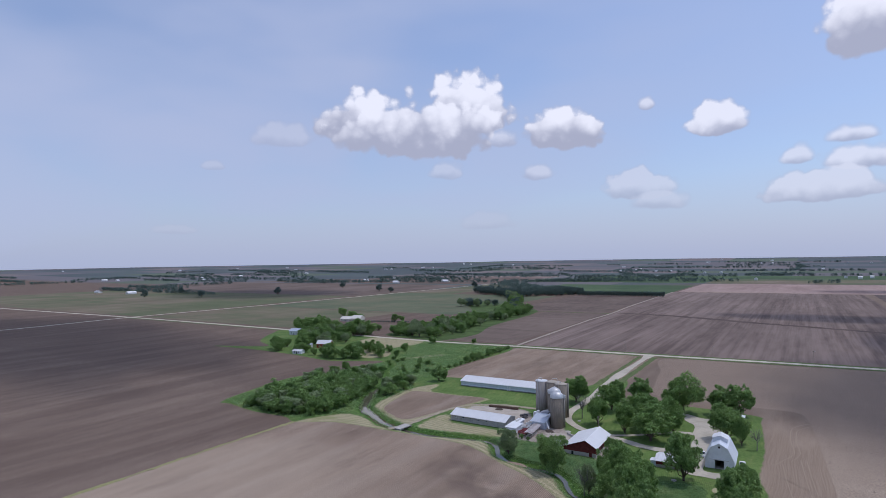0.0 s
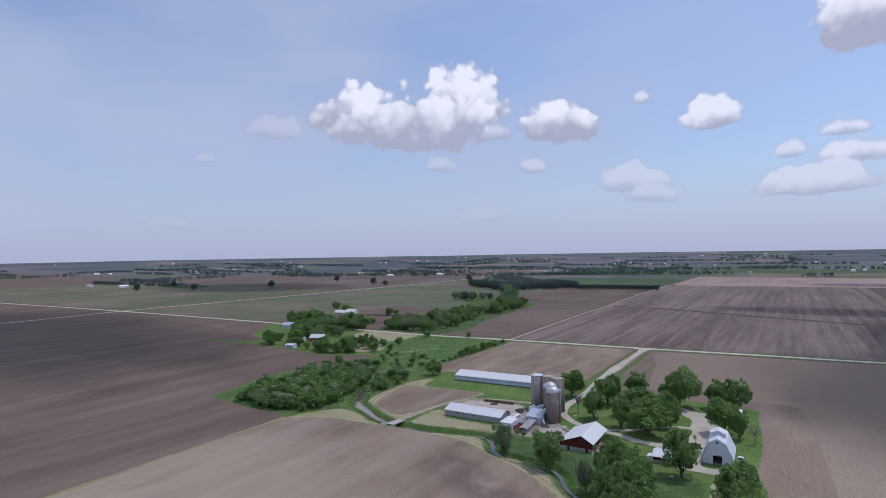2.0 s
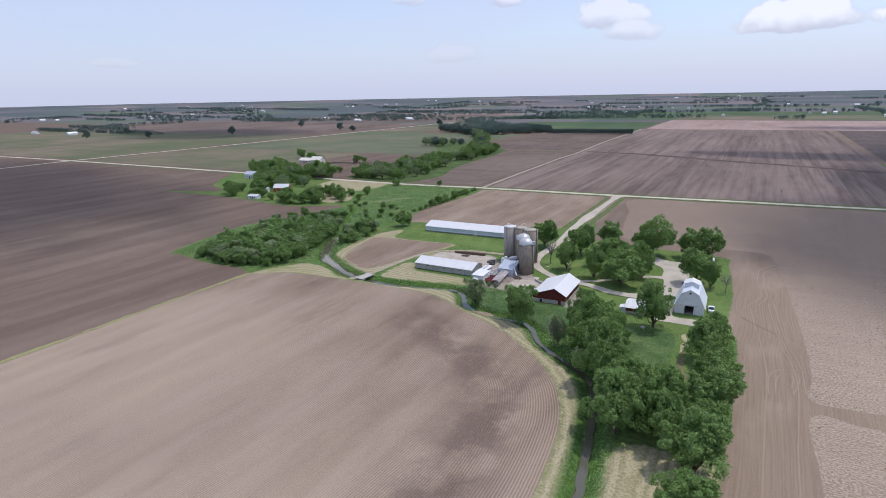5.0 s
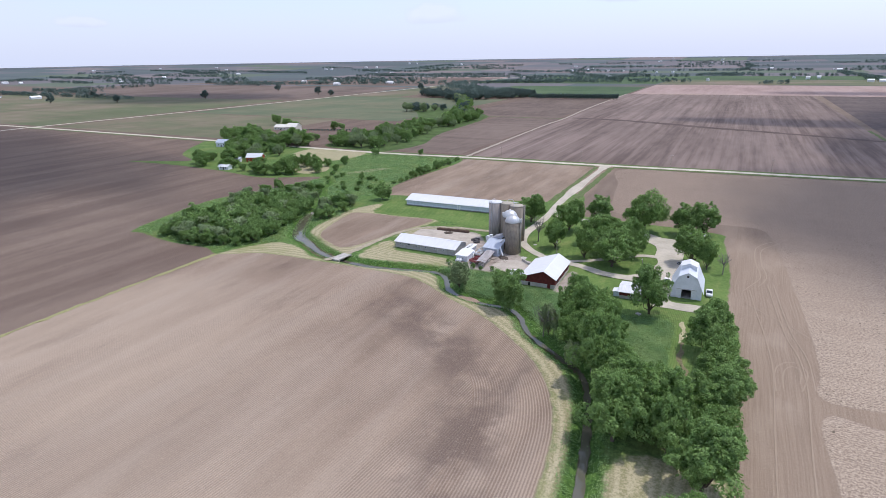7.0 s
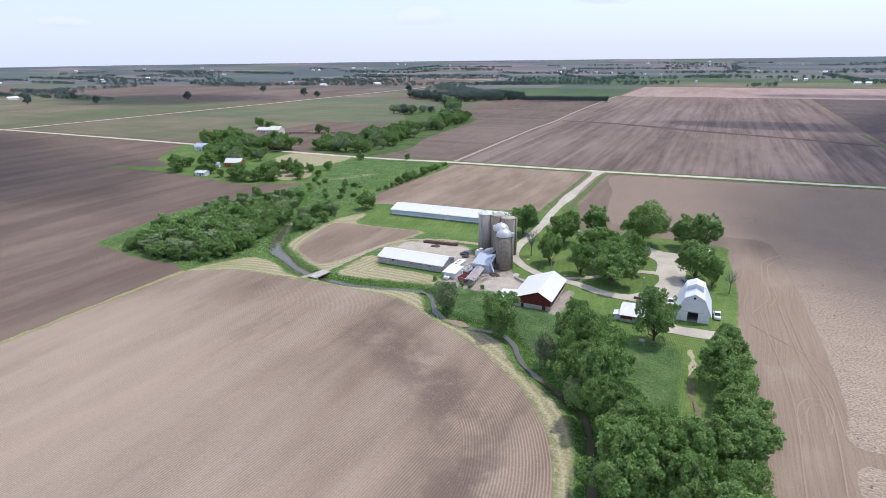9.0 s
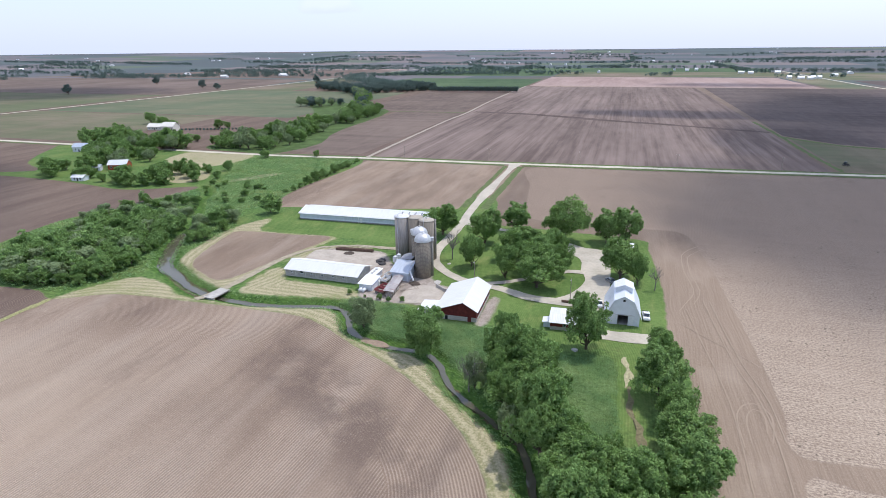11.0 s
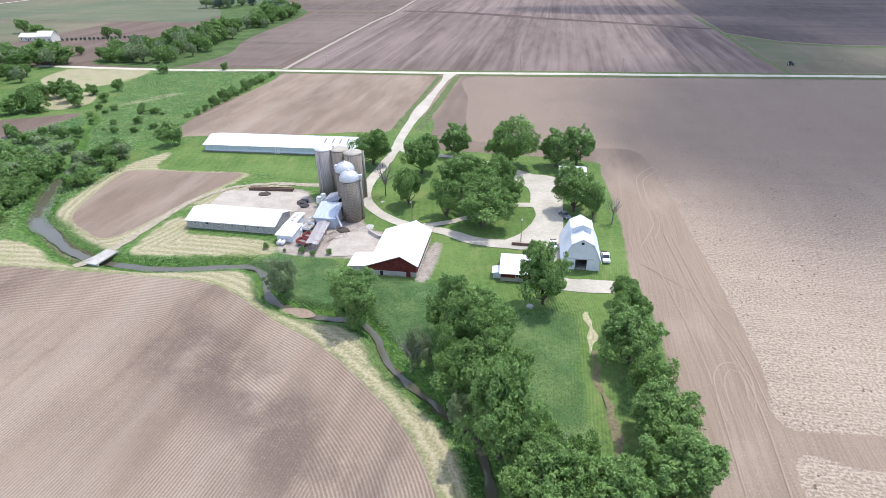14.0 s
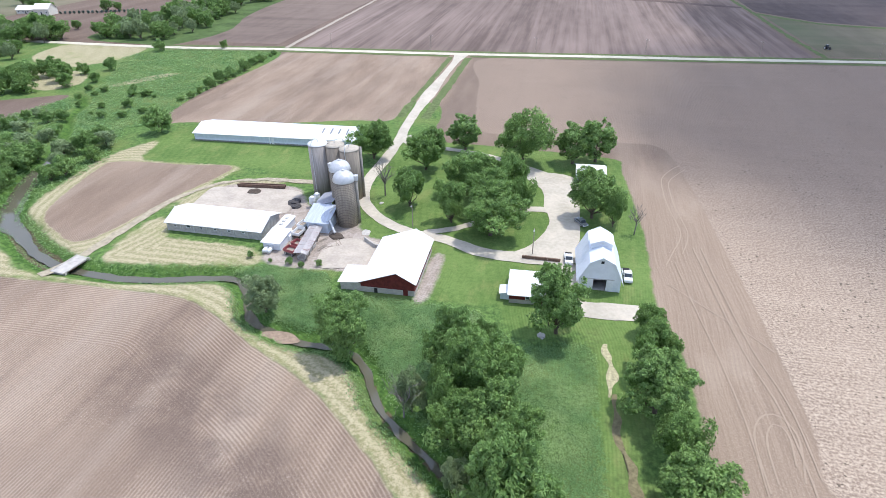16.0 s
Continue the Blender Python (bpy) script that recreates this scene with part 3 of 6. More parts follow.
def patch(name, outline, mat, z, step=0.0, rag=0.0):
    """A flat piece of ground inside an outline."""
    line = smooth_line(outline, step, True) if step else np.array(outline, float)
    bm = bmesh.new()
    vs = [bm.verts.new((x + rag * noise.noise((x * 0.3, y * 0.3, 1)), y + rag * noise.noise((x * 0.3, y * 0.3, 5)), z)) for x, y in line]
    f = bm.faces.new(vs)
    if sum(a.co.x * b.co.y - b.co.x * a.co.y for a, b in zip(vs, vs[1:] + vs[:1])) < 0:
        f.normal_flip()
    f.normal_update()
    bmesh.ops.triangulate(bm, faces=[f])
    for t in bm.faces:
        t.normal_update()
        if t.normal.z < 0:
            t.normal_flip()
    me = bpy.data.meshes.new(name)
    bm.to_mesh(me)
    bm.free()
    me.materials.append(mat)
    return tagged(new(name, me), kind="structure")


def inside_distance(px, py, outline):
    """Signed distance to an outline, positive inside."""
    pts = np.asarray(outline, float)
    best, odd = np.full(px.shape, 1e9), np.zeros(px.shape, bool)
    for (ax, ay), (bx, by) in zip(pts, np.roll(pts, -1, 0)):
        ex, ey = bx - ax, by - ay
        t = np.clip(((px - ax) * ex + (py - ay) * ey) / (ex * ex + ey * ey + 1e-9), 0, 1)
        best = np.minimum(best, (px - ax - t * ex) ** 2 + (py - ay - t * ey) ** 2)
        cross = (ay > py) != (by > py)
        odd ^= cross & (px < ax + (py - ay) * ex / (ey if abs(ey) > 1e-9 else 1e-9))
    return np.where(odd, 1, -1) * np.sqrt(best)


def line_distance(px, py, line):
    best = np.full(px.shape, 1e9)
    for (ax, ay), (bx, by) in zip(line, line[1:]):
        ex, ey = bx - ax, by - ay
        t = np.clip(((px - ax) * ex + (py - ay) * ey) / (ex * ex + ey * ey + 1e-9), 0, 1)
        best = np.minimum(best, (px - ax - t * ex) ** 2 + (py - ay - t * ey) ** 2)
    return np.sqrt(best)


# ---------------------------------------------------------------- plan of the land
# edge of the rounded tilled field in the foreground, from its far corner round to its near end
FIELD_EDGE = [(-201.5, 183), (-184, 192), (-154, 194.2), (-134, 194.8), (-116, 194.5), (-103.5, 189), (-93.5, 183), (-84, 178.4),
              (-75, 173), (-66, 165.8), (-57.2, 157.5), (-49.4, 146.5), (-43.6, 131), (-41, 112), (-40.5, 95), (-43, 70), (-48, 40)]
CREEK = [(-262, 330), (-248, 318), (-240, 300), (-226, 282), (-214, 262), (-206, 244), (-197, 229), (-189, 219), (-180, 214), (-169, 207), (-158, 202.5), (-148, 200.8),
         (-137, 200.3), (-124, 202.6), (-112, 205.5), (-105, 202), (-99.5, 193), (-93, 189.3), (-84, 187), (-75, 187), (-69, 182),
         (-64, 174), (-58, 168.6), (-51, 163.2), (-44, 157.5), (-39.5, 146), (-36.6, 132), (-34.2, 117), (-32.8, 105), (-33.5, 75), (-38, 45)]
GREENS = [FIELD_EDGE + [(-20, 40), (-9, 60), (-9, 120), (-8.5, 160), (-9, 196), (-12.5, 214), (-12.5, 244), (-16, 285), (-19, 296), (-60, 300), (-82, 303),
                        (-86, 330), (-91, 345), (-104, 345), (-105, 321), (-120, 318), (-150, 309), (-185, 303.5), (-198, 302), (-204, 340), (-207, 430), (-287, 426), (-360, 430), (-478, 431),
                        (-474, 405), (-440, 360), (-405, 338), (-452, 318), (-405, 320), (-349, 317), (-304, 310), (-283, 318), (-263, 326), (-268, 284), (-280, 250), (-268, 194), (-258, 190),
                        (-234, 186), (-212, 187)]]
TRIANGLE = [(-181, 225), (-188.5, 255), (-185, 262), (-160, 263.5), (-144, 264.2), (-150, 240), (-157, 213), (-168, 215)]
HAYS = [FIELD_EDGE[:-2] + [(-35.5, 96), (-37.0, 112), (-39.0, 128), (-42.6, 144), (-47, 153.5), (-53.6, 162.5), (-62, 171.2), (-68.2, 179), (-79, 183.6), (-92, 186.4),
                           (-100, 191), (-105, 197.8), (-112, 201.2), (-130, 198.4), (-150, 196.5), (-166, 198), (-172, 203), (-184, 206), (-192, 204)],
        [(-186, 221), (-193, 250), (-193, 266), (-186, 282), (-182, 276), (-178, 265), (-144, 266), (-141, 264), (-147, 240), (-151, 222), (-152, 207), (-160, 207.5), (-172, 212.5)],
        [(-147, 206), (-147, 228), (-140, 224), (-138, 219), (-112, 217.5), (-106, 212), (-112, 209.5), (-125, 207), (-138, 205)],
        [(-140, 228), (-146, 236), (-142, 252), (-122, 260), (-122, 256), (-136, 250), (-139, 240)],
        [(-348, 428), (-352, 405), (-340, 385), (-310, 372), (-292, 390), (-290, 412), (-300, 428)],
        [(-320, 362), (-300, 340), (-282, 332), (-274, 346), (-290, 366)], [(-258, 342), (-246, 352), (-236, 372), (-246, 368)],
        [(-30.2, 126), (-24, 131.5), (-16, 130), (-9.6, 130), (-9.2, 100), (-9, 60), (-27, 60), (-28.6, 100), (-29.6, 112)]]
LAWNS = [[(-186, 268), (-181, 300), (-150, 308), (-106, 318), (-103, 296), (-104, 262), (-118, 262), (-144, 266)],
         [(-93, 300), (-92, 262), (-86, 244), (-66, 233), (-50, 222), (-46, 204), (-40, 196), (-24, 203), (-13, 206), (-12.5, 244), (-16, 285), (-19, 296), (-60, 299)],
         [(-93, 233), (-86, 239), (-79, 232), (-84, 227)], [(-64, 230), (-48, 223), (-46, 207), (-56, 205), (-64, 208)],
         [(-23, 208), (-12, 210), (-10, 200), (-24, 165), (-27, 180), (-25, 198)], [(-132, 261), (-104, 261), (-104, 256), (-122, 255.5), (-136, 252)],
         [(-430, 322), (-390, 322), (-360, 330), (-362, 345), (-400, 336)], [(-480, 520), (-350, 520), (-350, 445), (-470, 445)]]
YARDS = [[(-140, 247), (-139, 231), (-118, 230), (-112, 232), (-108, 222), (-107, 213), (-98, 211), (-88, 212), (-78, 214), (-76, 226), (-84, 229), (-88, 233), (-92, 240), (-103, 240), (-110, 247), (-116, 254), (-135, 253)],
         [(-65.2, 203), (-62.6, 203.5), (-61.8, 212), (-62.4, 224), (-65.2, 225)]]
STUBBLE = [[(8.3, 168.7), (9.1, 182), (8.7, 204), (7.6, 225), (6.2, 246), (2.6, 290), (-2, 310), (-18, 312), (-66, 314), (-73, 340), (-78, 380), (-84, 431), (-20, 438), (150, 452), (900, 510), (900, 300), (300, 210), (60, 175), (24, 169)],
           [(8, 60), (8.2, 130), (8, 161), (22, 161), (60, 166), (300, 190), (900, 200), (900, 60)]]


def fine_steps(lo, hi, step, end_lo, end_hi, grow=1.16):
    mid = list(np.arange(lo, hi + 1e-6, step))
    out, s = [], step
    x = lo
    while x > end_lo:
        s *= grow
        x -= s
        out.insert(0, max(x, end_lo))
    s, x, tail = step, hi, []
    while x < end_hi:
        s *= grow
        x += s
        tail.append(min(x, end_hi))
    return np.array(out + mid + tail)


def land_height(px, py):
    """Flat farmland; far off the sheet rises a little, so that it closes with the horizon."""
    r = np.hypot(px + 20, py - 60)
    rise = 47.0 * np.clip((r - 2300) / 2550, 0, 1.02) ** 1.6
    return rise


def build_ground():
    xs, ys = fine_steps(-484, 26, 2.0, -4900, 4900), fine_steps(40, 436, 2.0, -4900, 4900)
    gx, gy = np.meshgrid(xs, ys)
    px, py = gx.ravel(), gy.ravel()
    near = (px > -600) & (px < 1000) & (py > -60) & (py < 560)

    def union(outlines, step=3.0):
        best = np.full(px.shape, -500.0)
        for o in outlines:
            best[near] = np.maximum(best[near], inside_distance(px[near], py[near], smooth_line(o, step, True)))
        return best

    green = np.minimum(union(GREENS), -union([TRIANGLE]))
    creek_line = smooth_line(CREEK, 3.0)
    creek = np.full(px.shape, 500.0)
    creek[near] = line_distance(px[near], py[near], creek_line)
    creek -= 1.7 * np.clip((-150 - px) / 10, 0, 1) * np.clip((262 - py) / 20, 0, 1) * (creek < 60)
    creek += 1.6 * np.clip((py - 250) / 20, 0, 1)
    t = np.clip((4.0 - creek) / 3.0, 0, 1)
    z = land_height(px, py) - 1.7 * t * t * (3 - 2 * t)
    big = np.array([noise.noise((x * 0.02, y * 0.02, 0)) for x, y in zip(px[near], py[near])])
    z[near] += 0.09 * big * np.clip((creek[near] - 4) / 10, 0, 1) * np.clip((np.abs(py[near] - 437) - 8) / 20, 0, 1) * 0.6
    nx, ny = len(xs), len(ys)
    idx = np.arange(nx * ny).reshape(ny, nx)
    faces = np.stack([idx[:-1, :-1], idx[:-1, 1:], idx[1:, 1:], idx[1:, :-1]], -1).reshape(-1, 4)
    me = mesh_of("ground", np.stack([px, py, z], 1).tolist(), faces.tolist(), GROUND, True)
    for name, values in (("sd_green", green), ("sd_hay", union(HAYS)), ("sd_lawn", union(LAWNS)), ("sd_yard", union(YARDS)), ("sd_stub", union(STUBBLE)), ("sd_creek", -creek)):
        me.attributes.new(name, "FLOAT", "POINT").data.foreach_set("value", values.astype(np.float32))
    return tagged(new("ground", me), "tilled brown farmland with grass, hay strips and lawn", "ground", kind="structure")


build_ground()

# ---------------------------------------------------------------- roads, drive, creek
ROAD = [(-1800, 419), (-1218, 424), (-804, 433), (-480, 431), (-290, 428), (-208, 435), (-101, 440.5), (-20, 447.5), (40, 451.5), (150, 461), (500, 488), (900, 520), (2400, 640)]


def road_y(x, off=0.0):
    return float(np.interp(x, [p[0] for p in ROAD], [p[1] for p in ROAD])) + off


tagged(ribbon("road_main", ROAD, 5.6, ROADSTONE, 0.13, 0.12, 6.0, 0.5), "pale crushed limestone country road", "road")
tagged(ribbon("road_north", [(-806, 436), (-790, 705), (-780, 960), (-772, 1388), (-770, 2300)], 6.0, ROADSTONE, 0.13, 0.1, 12.0, 0.5), "pale gravel section road", "road")
tagged(ribbon("road_south", [(-806, 430), (-800, 352), (-795, 250), (-795, -200)], 6.0, ROADSTONE, 0.13, 0.1, 12.0, 0.5), "pale gravel section road", "road")
tagged(ribbon("road_east", [(420, 960), (413, 1080), (394, 1280), (391, 1520), (391, 2100)], 6.0, ROADSTONE, 0.13, 0.1, 12.0, 0.5), "pale gravel section road", "road")
for off, x0, x1 in ((5.4, -285, 900), (-5.4, -800, -480), (-5.4, -285, -104), (-5.4, -92, 900)):
    line = [(x, road_y(x, off + 0.4 * math.sin(x * 0.03))) for x in np.linspace(x0, x1, 2 + int((x1 - x0) / 45))]
    tagged(ribbon("verge", line, 4.2, VERGE, 0.09, 0.03, 5.0, 1.2), "grassy roadside verge", "verge")
for x0, x1, w in ((-102.4, -102.6, 3.0), (-92.0, -92.2, 4.0)):
    tagged(ribbon("verge", [(x0, 325), ((x0 + x1) / 2, 375), (x1, 432)], w, VERGE, 0.09, 0.03, 4.0, 1.0), "grassy strip along the drive", "verge")
tagged(ribbon("driveway_1", [(-97.6, 439), (-98, 400), (-98, 350), (-97.2, 318), (-95.5, 298), (-95.2, 280), (-95.4, 262), (-92, 249), (-85, 240), (-75, 233.8), (-64, 231.5), (-53, 227), (-42, 226.5)],
              [9.0, 4.0, 3.7, 4.6, 6.6, 4.2, 4.0, 3.8, 4.0, 3.6, 3.5, 3.8, 5.0], GRAVEL, 0.14, 0.05, 1.5, 0.3), "pale gravel farm drive curving past the silos", "driveway")
tagged(ribbon("driveway_2", [(-95, 303), (-88, 296), (-76, 294), (-62, 291), (-48, 283), (-40, 277)], [6.0, 4.0, 2.6, 2.6, 3.0, 4.5], GRAVEL, 0.15, 0.04, 2.0, 0.4), "narrow gravel loop behind the trees", "driveway")
tagged(ribbon("driveway_3", [(-36, 253), (-43, 253), (-52, 247), (-62, 238), (-70, 234)], [3.4, 2.8, 2.4, 2.4, 2.6], GRAVEL, 0.155, 0.04, 2.0, 0.4), "narrow gravel track between the lawns", "driveway")
tagged(patch("driveway_4", [(-46, 278), (-40, 279.5), (-33, 278.5), (-29.8, 272), (-29.3, 250), (-29.3, 232), (-30.5, 226), (-34, 224.5), (-44, 224.2), (-46.5, 227.5),
                            (-41.5, 233), (-37.5, 245), (-39.5, 256), (-40.5, 266), (-45, 272)], GRAVEL, 0.16, 1.5, 0.3), "wide pale gravel farmyard", "driveway")
tagged(patch("driveway_5", [(-34, 225), (-29.5, 225), (-29.5, 212), (-22, 211.6), (-13.4, 211.4), (-13.2, 207.2), (-20, 205.8), (-30, 205.4), (-35, 207), (-35, 216)], GRAVEL, 0.12, 1.5, 0.3), "pale concrete and gravel apron before the barn", "driveway")
tagged(ribbon("farm_track_1", [(-156, 196), (-152.6, 205), (-151, 222), (-149, 238), (-141, 252), (-128, 257.5), (-112, 258.5), (-97, 262)], [2.4, 3.0, 2.6, 2.4, 2.0, 2.0, 2.4, 3.0], plain("worn_tan_dirt", (0.38, 0.33, 0.24), 0.95, vary=0.35, scale=0.8, spec=0.1, grain=0.04), 0.13, 0.03, 1.2, 0.8),
       "worn pale field track", "track")
tagged(ribbon("farm_track_2", [(-207, 439), (-209, 487), (-214, 658), (-213, 740), (-220, 910), (-224, 1228)], 3.0, plain("dry_track", (0.36, 0.31, 0.25), 0.95), 0.12, 0.02, 6.0, 0.8), "pale dirt track between fields", "track")
tagged(ribbon("farm_track_14", [(-206, 752), (-132, 738), (-43, 698), (12, 677), (62, 656), (97, 641)], [9, 12, 15, 13, 10, 7], plain("dark_tilled_soil", (0.115, 0.085, 0.074), 0.95, vary=0.35, scale=0.06, spec=0.1), 0.1, 0.02, 5.0, 3.0), "darker band of soil across the ploughed field", "track")
tagged(ribbon("farm_track_3", [(-330, 735), (-270, 737), (-214, 740)], 3.4, VERGE, 0.1, 0.02, 8.0, 1.2), "grassy field boundary strip", "track")
tagged(ribbon("farm_track_4", [(-202, 183), (-202, 140), (-201, 80), (-200, 0), (-199, -100)], 1.9, plain("dry_grass_strip", (0.30, 0.29, 0.13), 0.95, vary=0.4), 0.09, 0.02, 3.0, 1.1), "narrow dry grass strip between two fields", "track")


def water_material():
    m, gr, b = material("creek_water", 0.06, 0.0, 0.5)
    p = gr.place()
    gr.put(b.inputs["Base Color"], gr.mix(gr.noise(0.15, p), (0.085, 0.085, 0.058), (0.125, 0.112, 0.08)))
    gr.put(b.inputs["Normal"], gr.bump(gr.noise(2.0, p, 3.0), 0.12, 0.05))
    return m


water = ribbon("water", CREEK, [1.4] * 4 + [3.0] + [6.0] * 5 + [5.2] + [2.5] * 5 + [2.2, 2.0, 1.8, 1.5, 1.2, 1.2, 1.3, 1.8] + [1.9] * 7, water_material(), -1.3, 0.0, 1.0, 0.6)
tagged(water, "narrow muddy creek with still dark water", "water")
patch("mud_bar", [(-94, 188.6), (-89, 189.6), (-85, 187.6), (-88, 186), (-93, 186.6)], plain("wet_mud", (0.30, 0.22, 0.16), 0.8, vary=0.3), -1.15, 1.0, 0.3)

PALECONCRETE = plain("pale_dusty_concrete", (0.44, 0.385, 0.32), 0.92, vary=0.2, scale=0.22, spec=0.15)
tagged(patch("yard_slab_1", [(-142, 247.5), (-136, 250), (-118, 251.4), (-112.4, 250), (-111.6, 243), (-113, 236), (-126, 233.4), (-139, 232)], PALECONCRETE, 0.14, 1.5, 0.5), "pale dusty concrete feed yard behind the barn", "yard")
tagged(patch("yard_slab_2", [(-91.4, 212.6), (-93.5, 220), (-90, 226.5), (-80.6, 226.6), (-77.5, 222), (-78.6, 215.6), (-84, 213.6)], PALECONCRETE, 0.14, 1.5, 0.4), "pale broken concrete yard beside the red barn", "yard")

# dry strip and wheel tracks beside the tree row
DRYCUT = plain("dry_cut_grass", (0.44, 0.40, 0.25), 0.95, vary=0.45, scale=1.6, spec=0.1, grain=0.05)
# bare dirt, its brown darkened to include the shade of the trees
SHADEDIRT = plain("shaded_bare_dirt", (0.20, 0.175, 0.10), 0.95, vary=0.4, scale=1.2, spec=0.1, grain=0.05)
TRACKSOIL = plain("pressed_pale_soil", (0.325, 0.252, 0.188), 0.95, vary=0.06, scale=1.2, spec=0.1)
tagged(ribbon("farm_track_5", [(-24.2, 197.5), (-23.8, 195), (-22.9, 190), (-23.4, 186), (-23.6, 183)], [0.4, 1.2, 2.0, 1.4, 0.5], DRYCUT, 0.05, 0.02, 0.4, 1.0), "strip of dry cut grass beside the trees", "track")
tagged(ribbon("farm_track_6", [(-22.8, 184), (-22.6, 176), (-21.2, 168.4), (-20.0, 162), (-19.4, 154), (-19, 146)], [0.5, 1.1, 1.5, 1.9, 1.8, 0.8], SHADEDIRT, 0.045, 0.02, 0.5, 1.0), "bare trodden dirt darkened with painted tree shade", "track")
TRACKS = [[(-0.8, 168), (-0.8, 177), (0.2, 181.5), (2.5, 184.4), (4.9, 184.2), (6.3, 181), (6.0, 176.5), (4.8, 171)], [(0.8, 170), (0.9, 176), (1.6, 180), (3.2, 182.4), (4.4, 182), (5.0, 179.5), (4.4, 174)],
          [(3.0, 294), (-0.4, 289.5), (-3.6, 283), (-4.6, 276), (-4.4, 262), (-3.0, 247), (-6.0, 237), (-8.6, 230)], [(4.4, 291), (1.4, 286.5), (-1.6, 281), (-2.6, 275), (-2.5, 262), (-1.2, 247), (-4.0, 236)],
          [(-9.4, 221.5), (-7.6, 220), (-2, 213.6), (3.8, 207.5), (8.3, 201.6)], [(-6.4, 232), (-4.6, 214), (-2.4, 196), (-1.2, 178), (-1.6, 150), (-2.0, 110)],
          [(-1.0, 240), (0.6, 220), (2.6, 200), (5.2, 186), (5.8, 170), (4.6, 140), (4.4, 100)], [(0.9, 240), (2.4, 220), (4.4, 201), (7.0, 187), (7.4, 172)]]
for k, line in enumerate(TRACKS):
    tagged(ribbon("farm_track_%d" % (15 + k), line, 0.3, TRACKSOIL, 0.06 + 0.004 * k, 0.0, 1.0, 0.08), "faint pale wheel track in tilled soil", "track")

# ---------------------------------------------------------------- far fields
BROWN = field_material("far_brown_field", (0.12, 0.088, 0.075), (0.195, 0.15, 0.13), 0, 7.0, stripes=0.62)
BROWN_L = field_material("wide_brown_field", (0.105, 0.078, 0.064), (0.18, 0.138, 0.115), 1, 20.0, stripes=0.25)
OLIVE = field_material("olive_field", (0.15, 0.12, 0.085), (0.23, 0.18, 0.135), 1, 25.0, (0.085, 0.12, 0.055), 0.75)
CROP = field_material("young_crop_field", (0.13, 0.13, 0.08), (0.20, 0.18, 0.12), 1, 25.0, (0.09, 0.125, 0.072), 0.85)
PINK = field_material("pale_rosy_field", (0.27, 0.19, 0.165), (0.35, 0.26, 0.23), 0, 30.0, stripes=0.25)
MEADOW = plain("rough_meadow", (0.085, 0.13, 0.045), 0.95, vary=0.4, scale=0.08, spec=0.1, grain=0.1)
DUSK = field_material("dark_tilled_field", (0.075, 0.058, 0.054), (0.13, 0.102, 0.092), 1, 20.0, stripes=0.3)
DKGREEN = field_material("dark_green_field", (0.05, 0.085, 0.045), (0.085, 0.125, 0.06), 1, 30.0)
FIELDS = [(BROWN, [(-203, 443), (-101, 448), (-20, 455), (40, 459), (97, 464), (96, 720), (92, 1130), (90, 1232), (-222, 1226), (-217, 910), (-210, 740), (-211, 658), (-206, 487)]),
          (BROWN_L, -300, -217, 448, 733), (BROWN_L, -370, -222, 742, 1070), (OLIVE, -786, -484, 446, 640), (CROP, -776, -400, 646, 1030), (OLIVE, -766, -640, 1034, 1480),
          (PINK, -218, 300, 1240, 1600), (DKGREEN, -560, -225, 1105, 1500), (OLIVE, -1700, -812, 446, 900), (BROWN_L, -1900, -796, 905, 1400), (DUSK, [(103, 622), (134, 582), (169, 570), (300, 568), (405, 566), (412, 1080), (396, 1236), (104, 1236)]),
          (OLIVE, [(105, 468), (300, 482), (600, 505), (600, 560), (170, 558), (134, 568), (104, 608)]), (DKGREEN, -765, -225, 1640, 1900), (OLIVE, -220, 385, 1620, 1900), (CROP, 310, 385, 1250, 1610),
          (DUSK, 420, 1100, 1000, 1500), (BROWN_L, -2200, -786, 1450, 2000), (PINK, -1500, -800, 2000, 2250), (DKGREEN, -650, 380, 1910, 2200), (OLIVE, 400, 1100, 1520, 1900)]
for k, (mat, *plan) in enumerate(FIELDS):
    outline = plan[0] if len(plan) == 1 else [(plan[0], plan[2]), (plan[1], plan[2]), (plan[1], plan[3]), (plan[0], plan[3])]
    tagged(patch("field_%d" % (k + 1), outline, mat, 0.05), "wide flat ploughed or sown field", "field")
tagged(patch("field_40", [(-300, 433), (-285, 433), (-272, 480), (-292, 560), (-305, 700), (-330, 760), (-420, 830), (-520, 910), (-530, 880), (-400, 700), (-360, 520), (-355, 446)], MEADOW, 0.07, 12.0, 2.0), "grassy stream corridor", "field")
tagged(ribbon("grass_strip_1", [(97, 720), (100, 617), (100, 560), (101, 506), (103, 466)], 3.4, VERGE, 0.1, 0.02, 5.0, 1.5), "grassy waterway between fields", "verge")
tagged(ribbon("grass_strip_2", [(101, 612), (134, 575), (169, 564), (194, 562), (300, 562), (600, 566)], 7.0, VERGE, 0.1, 0.02, 5.0, 1.5), "grassy waterway between fields", "verge")


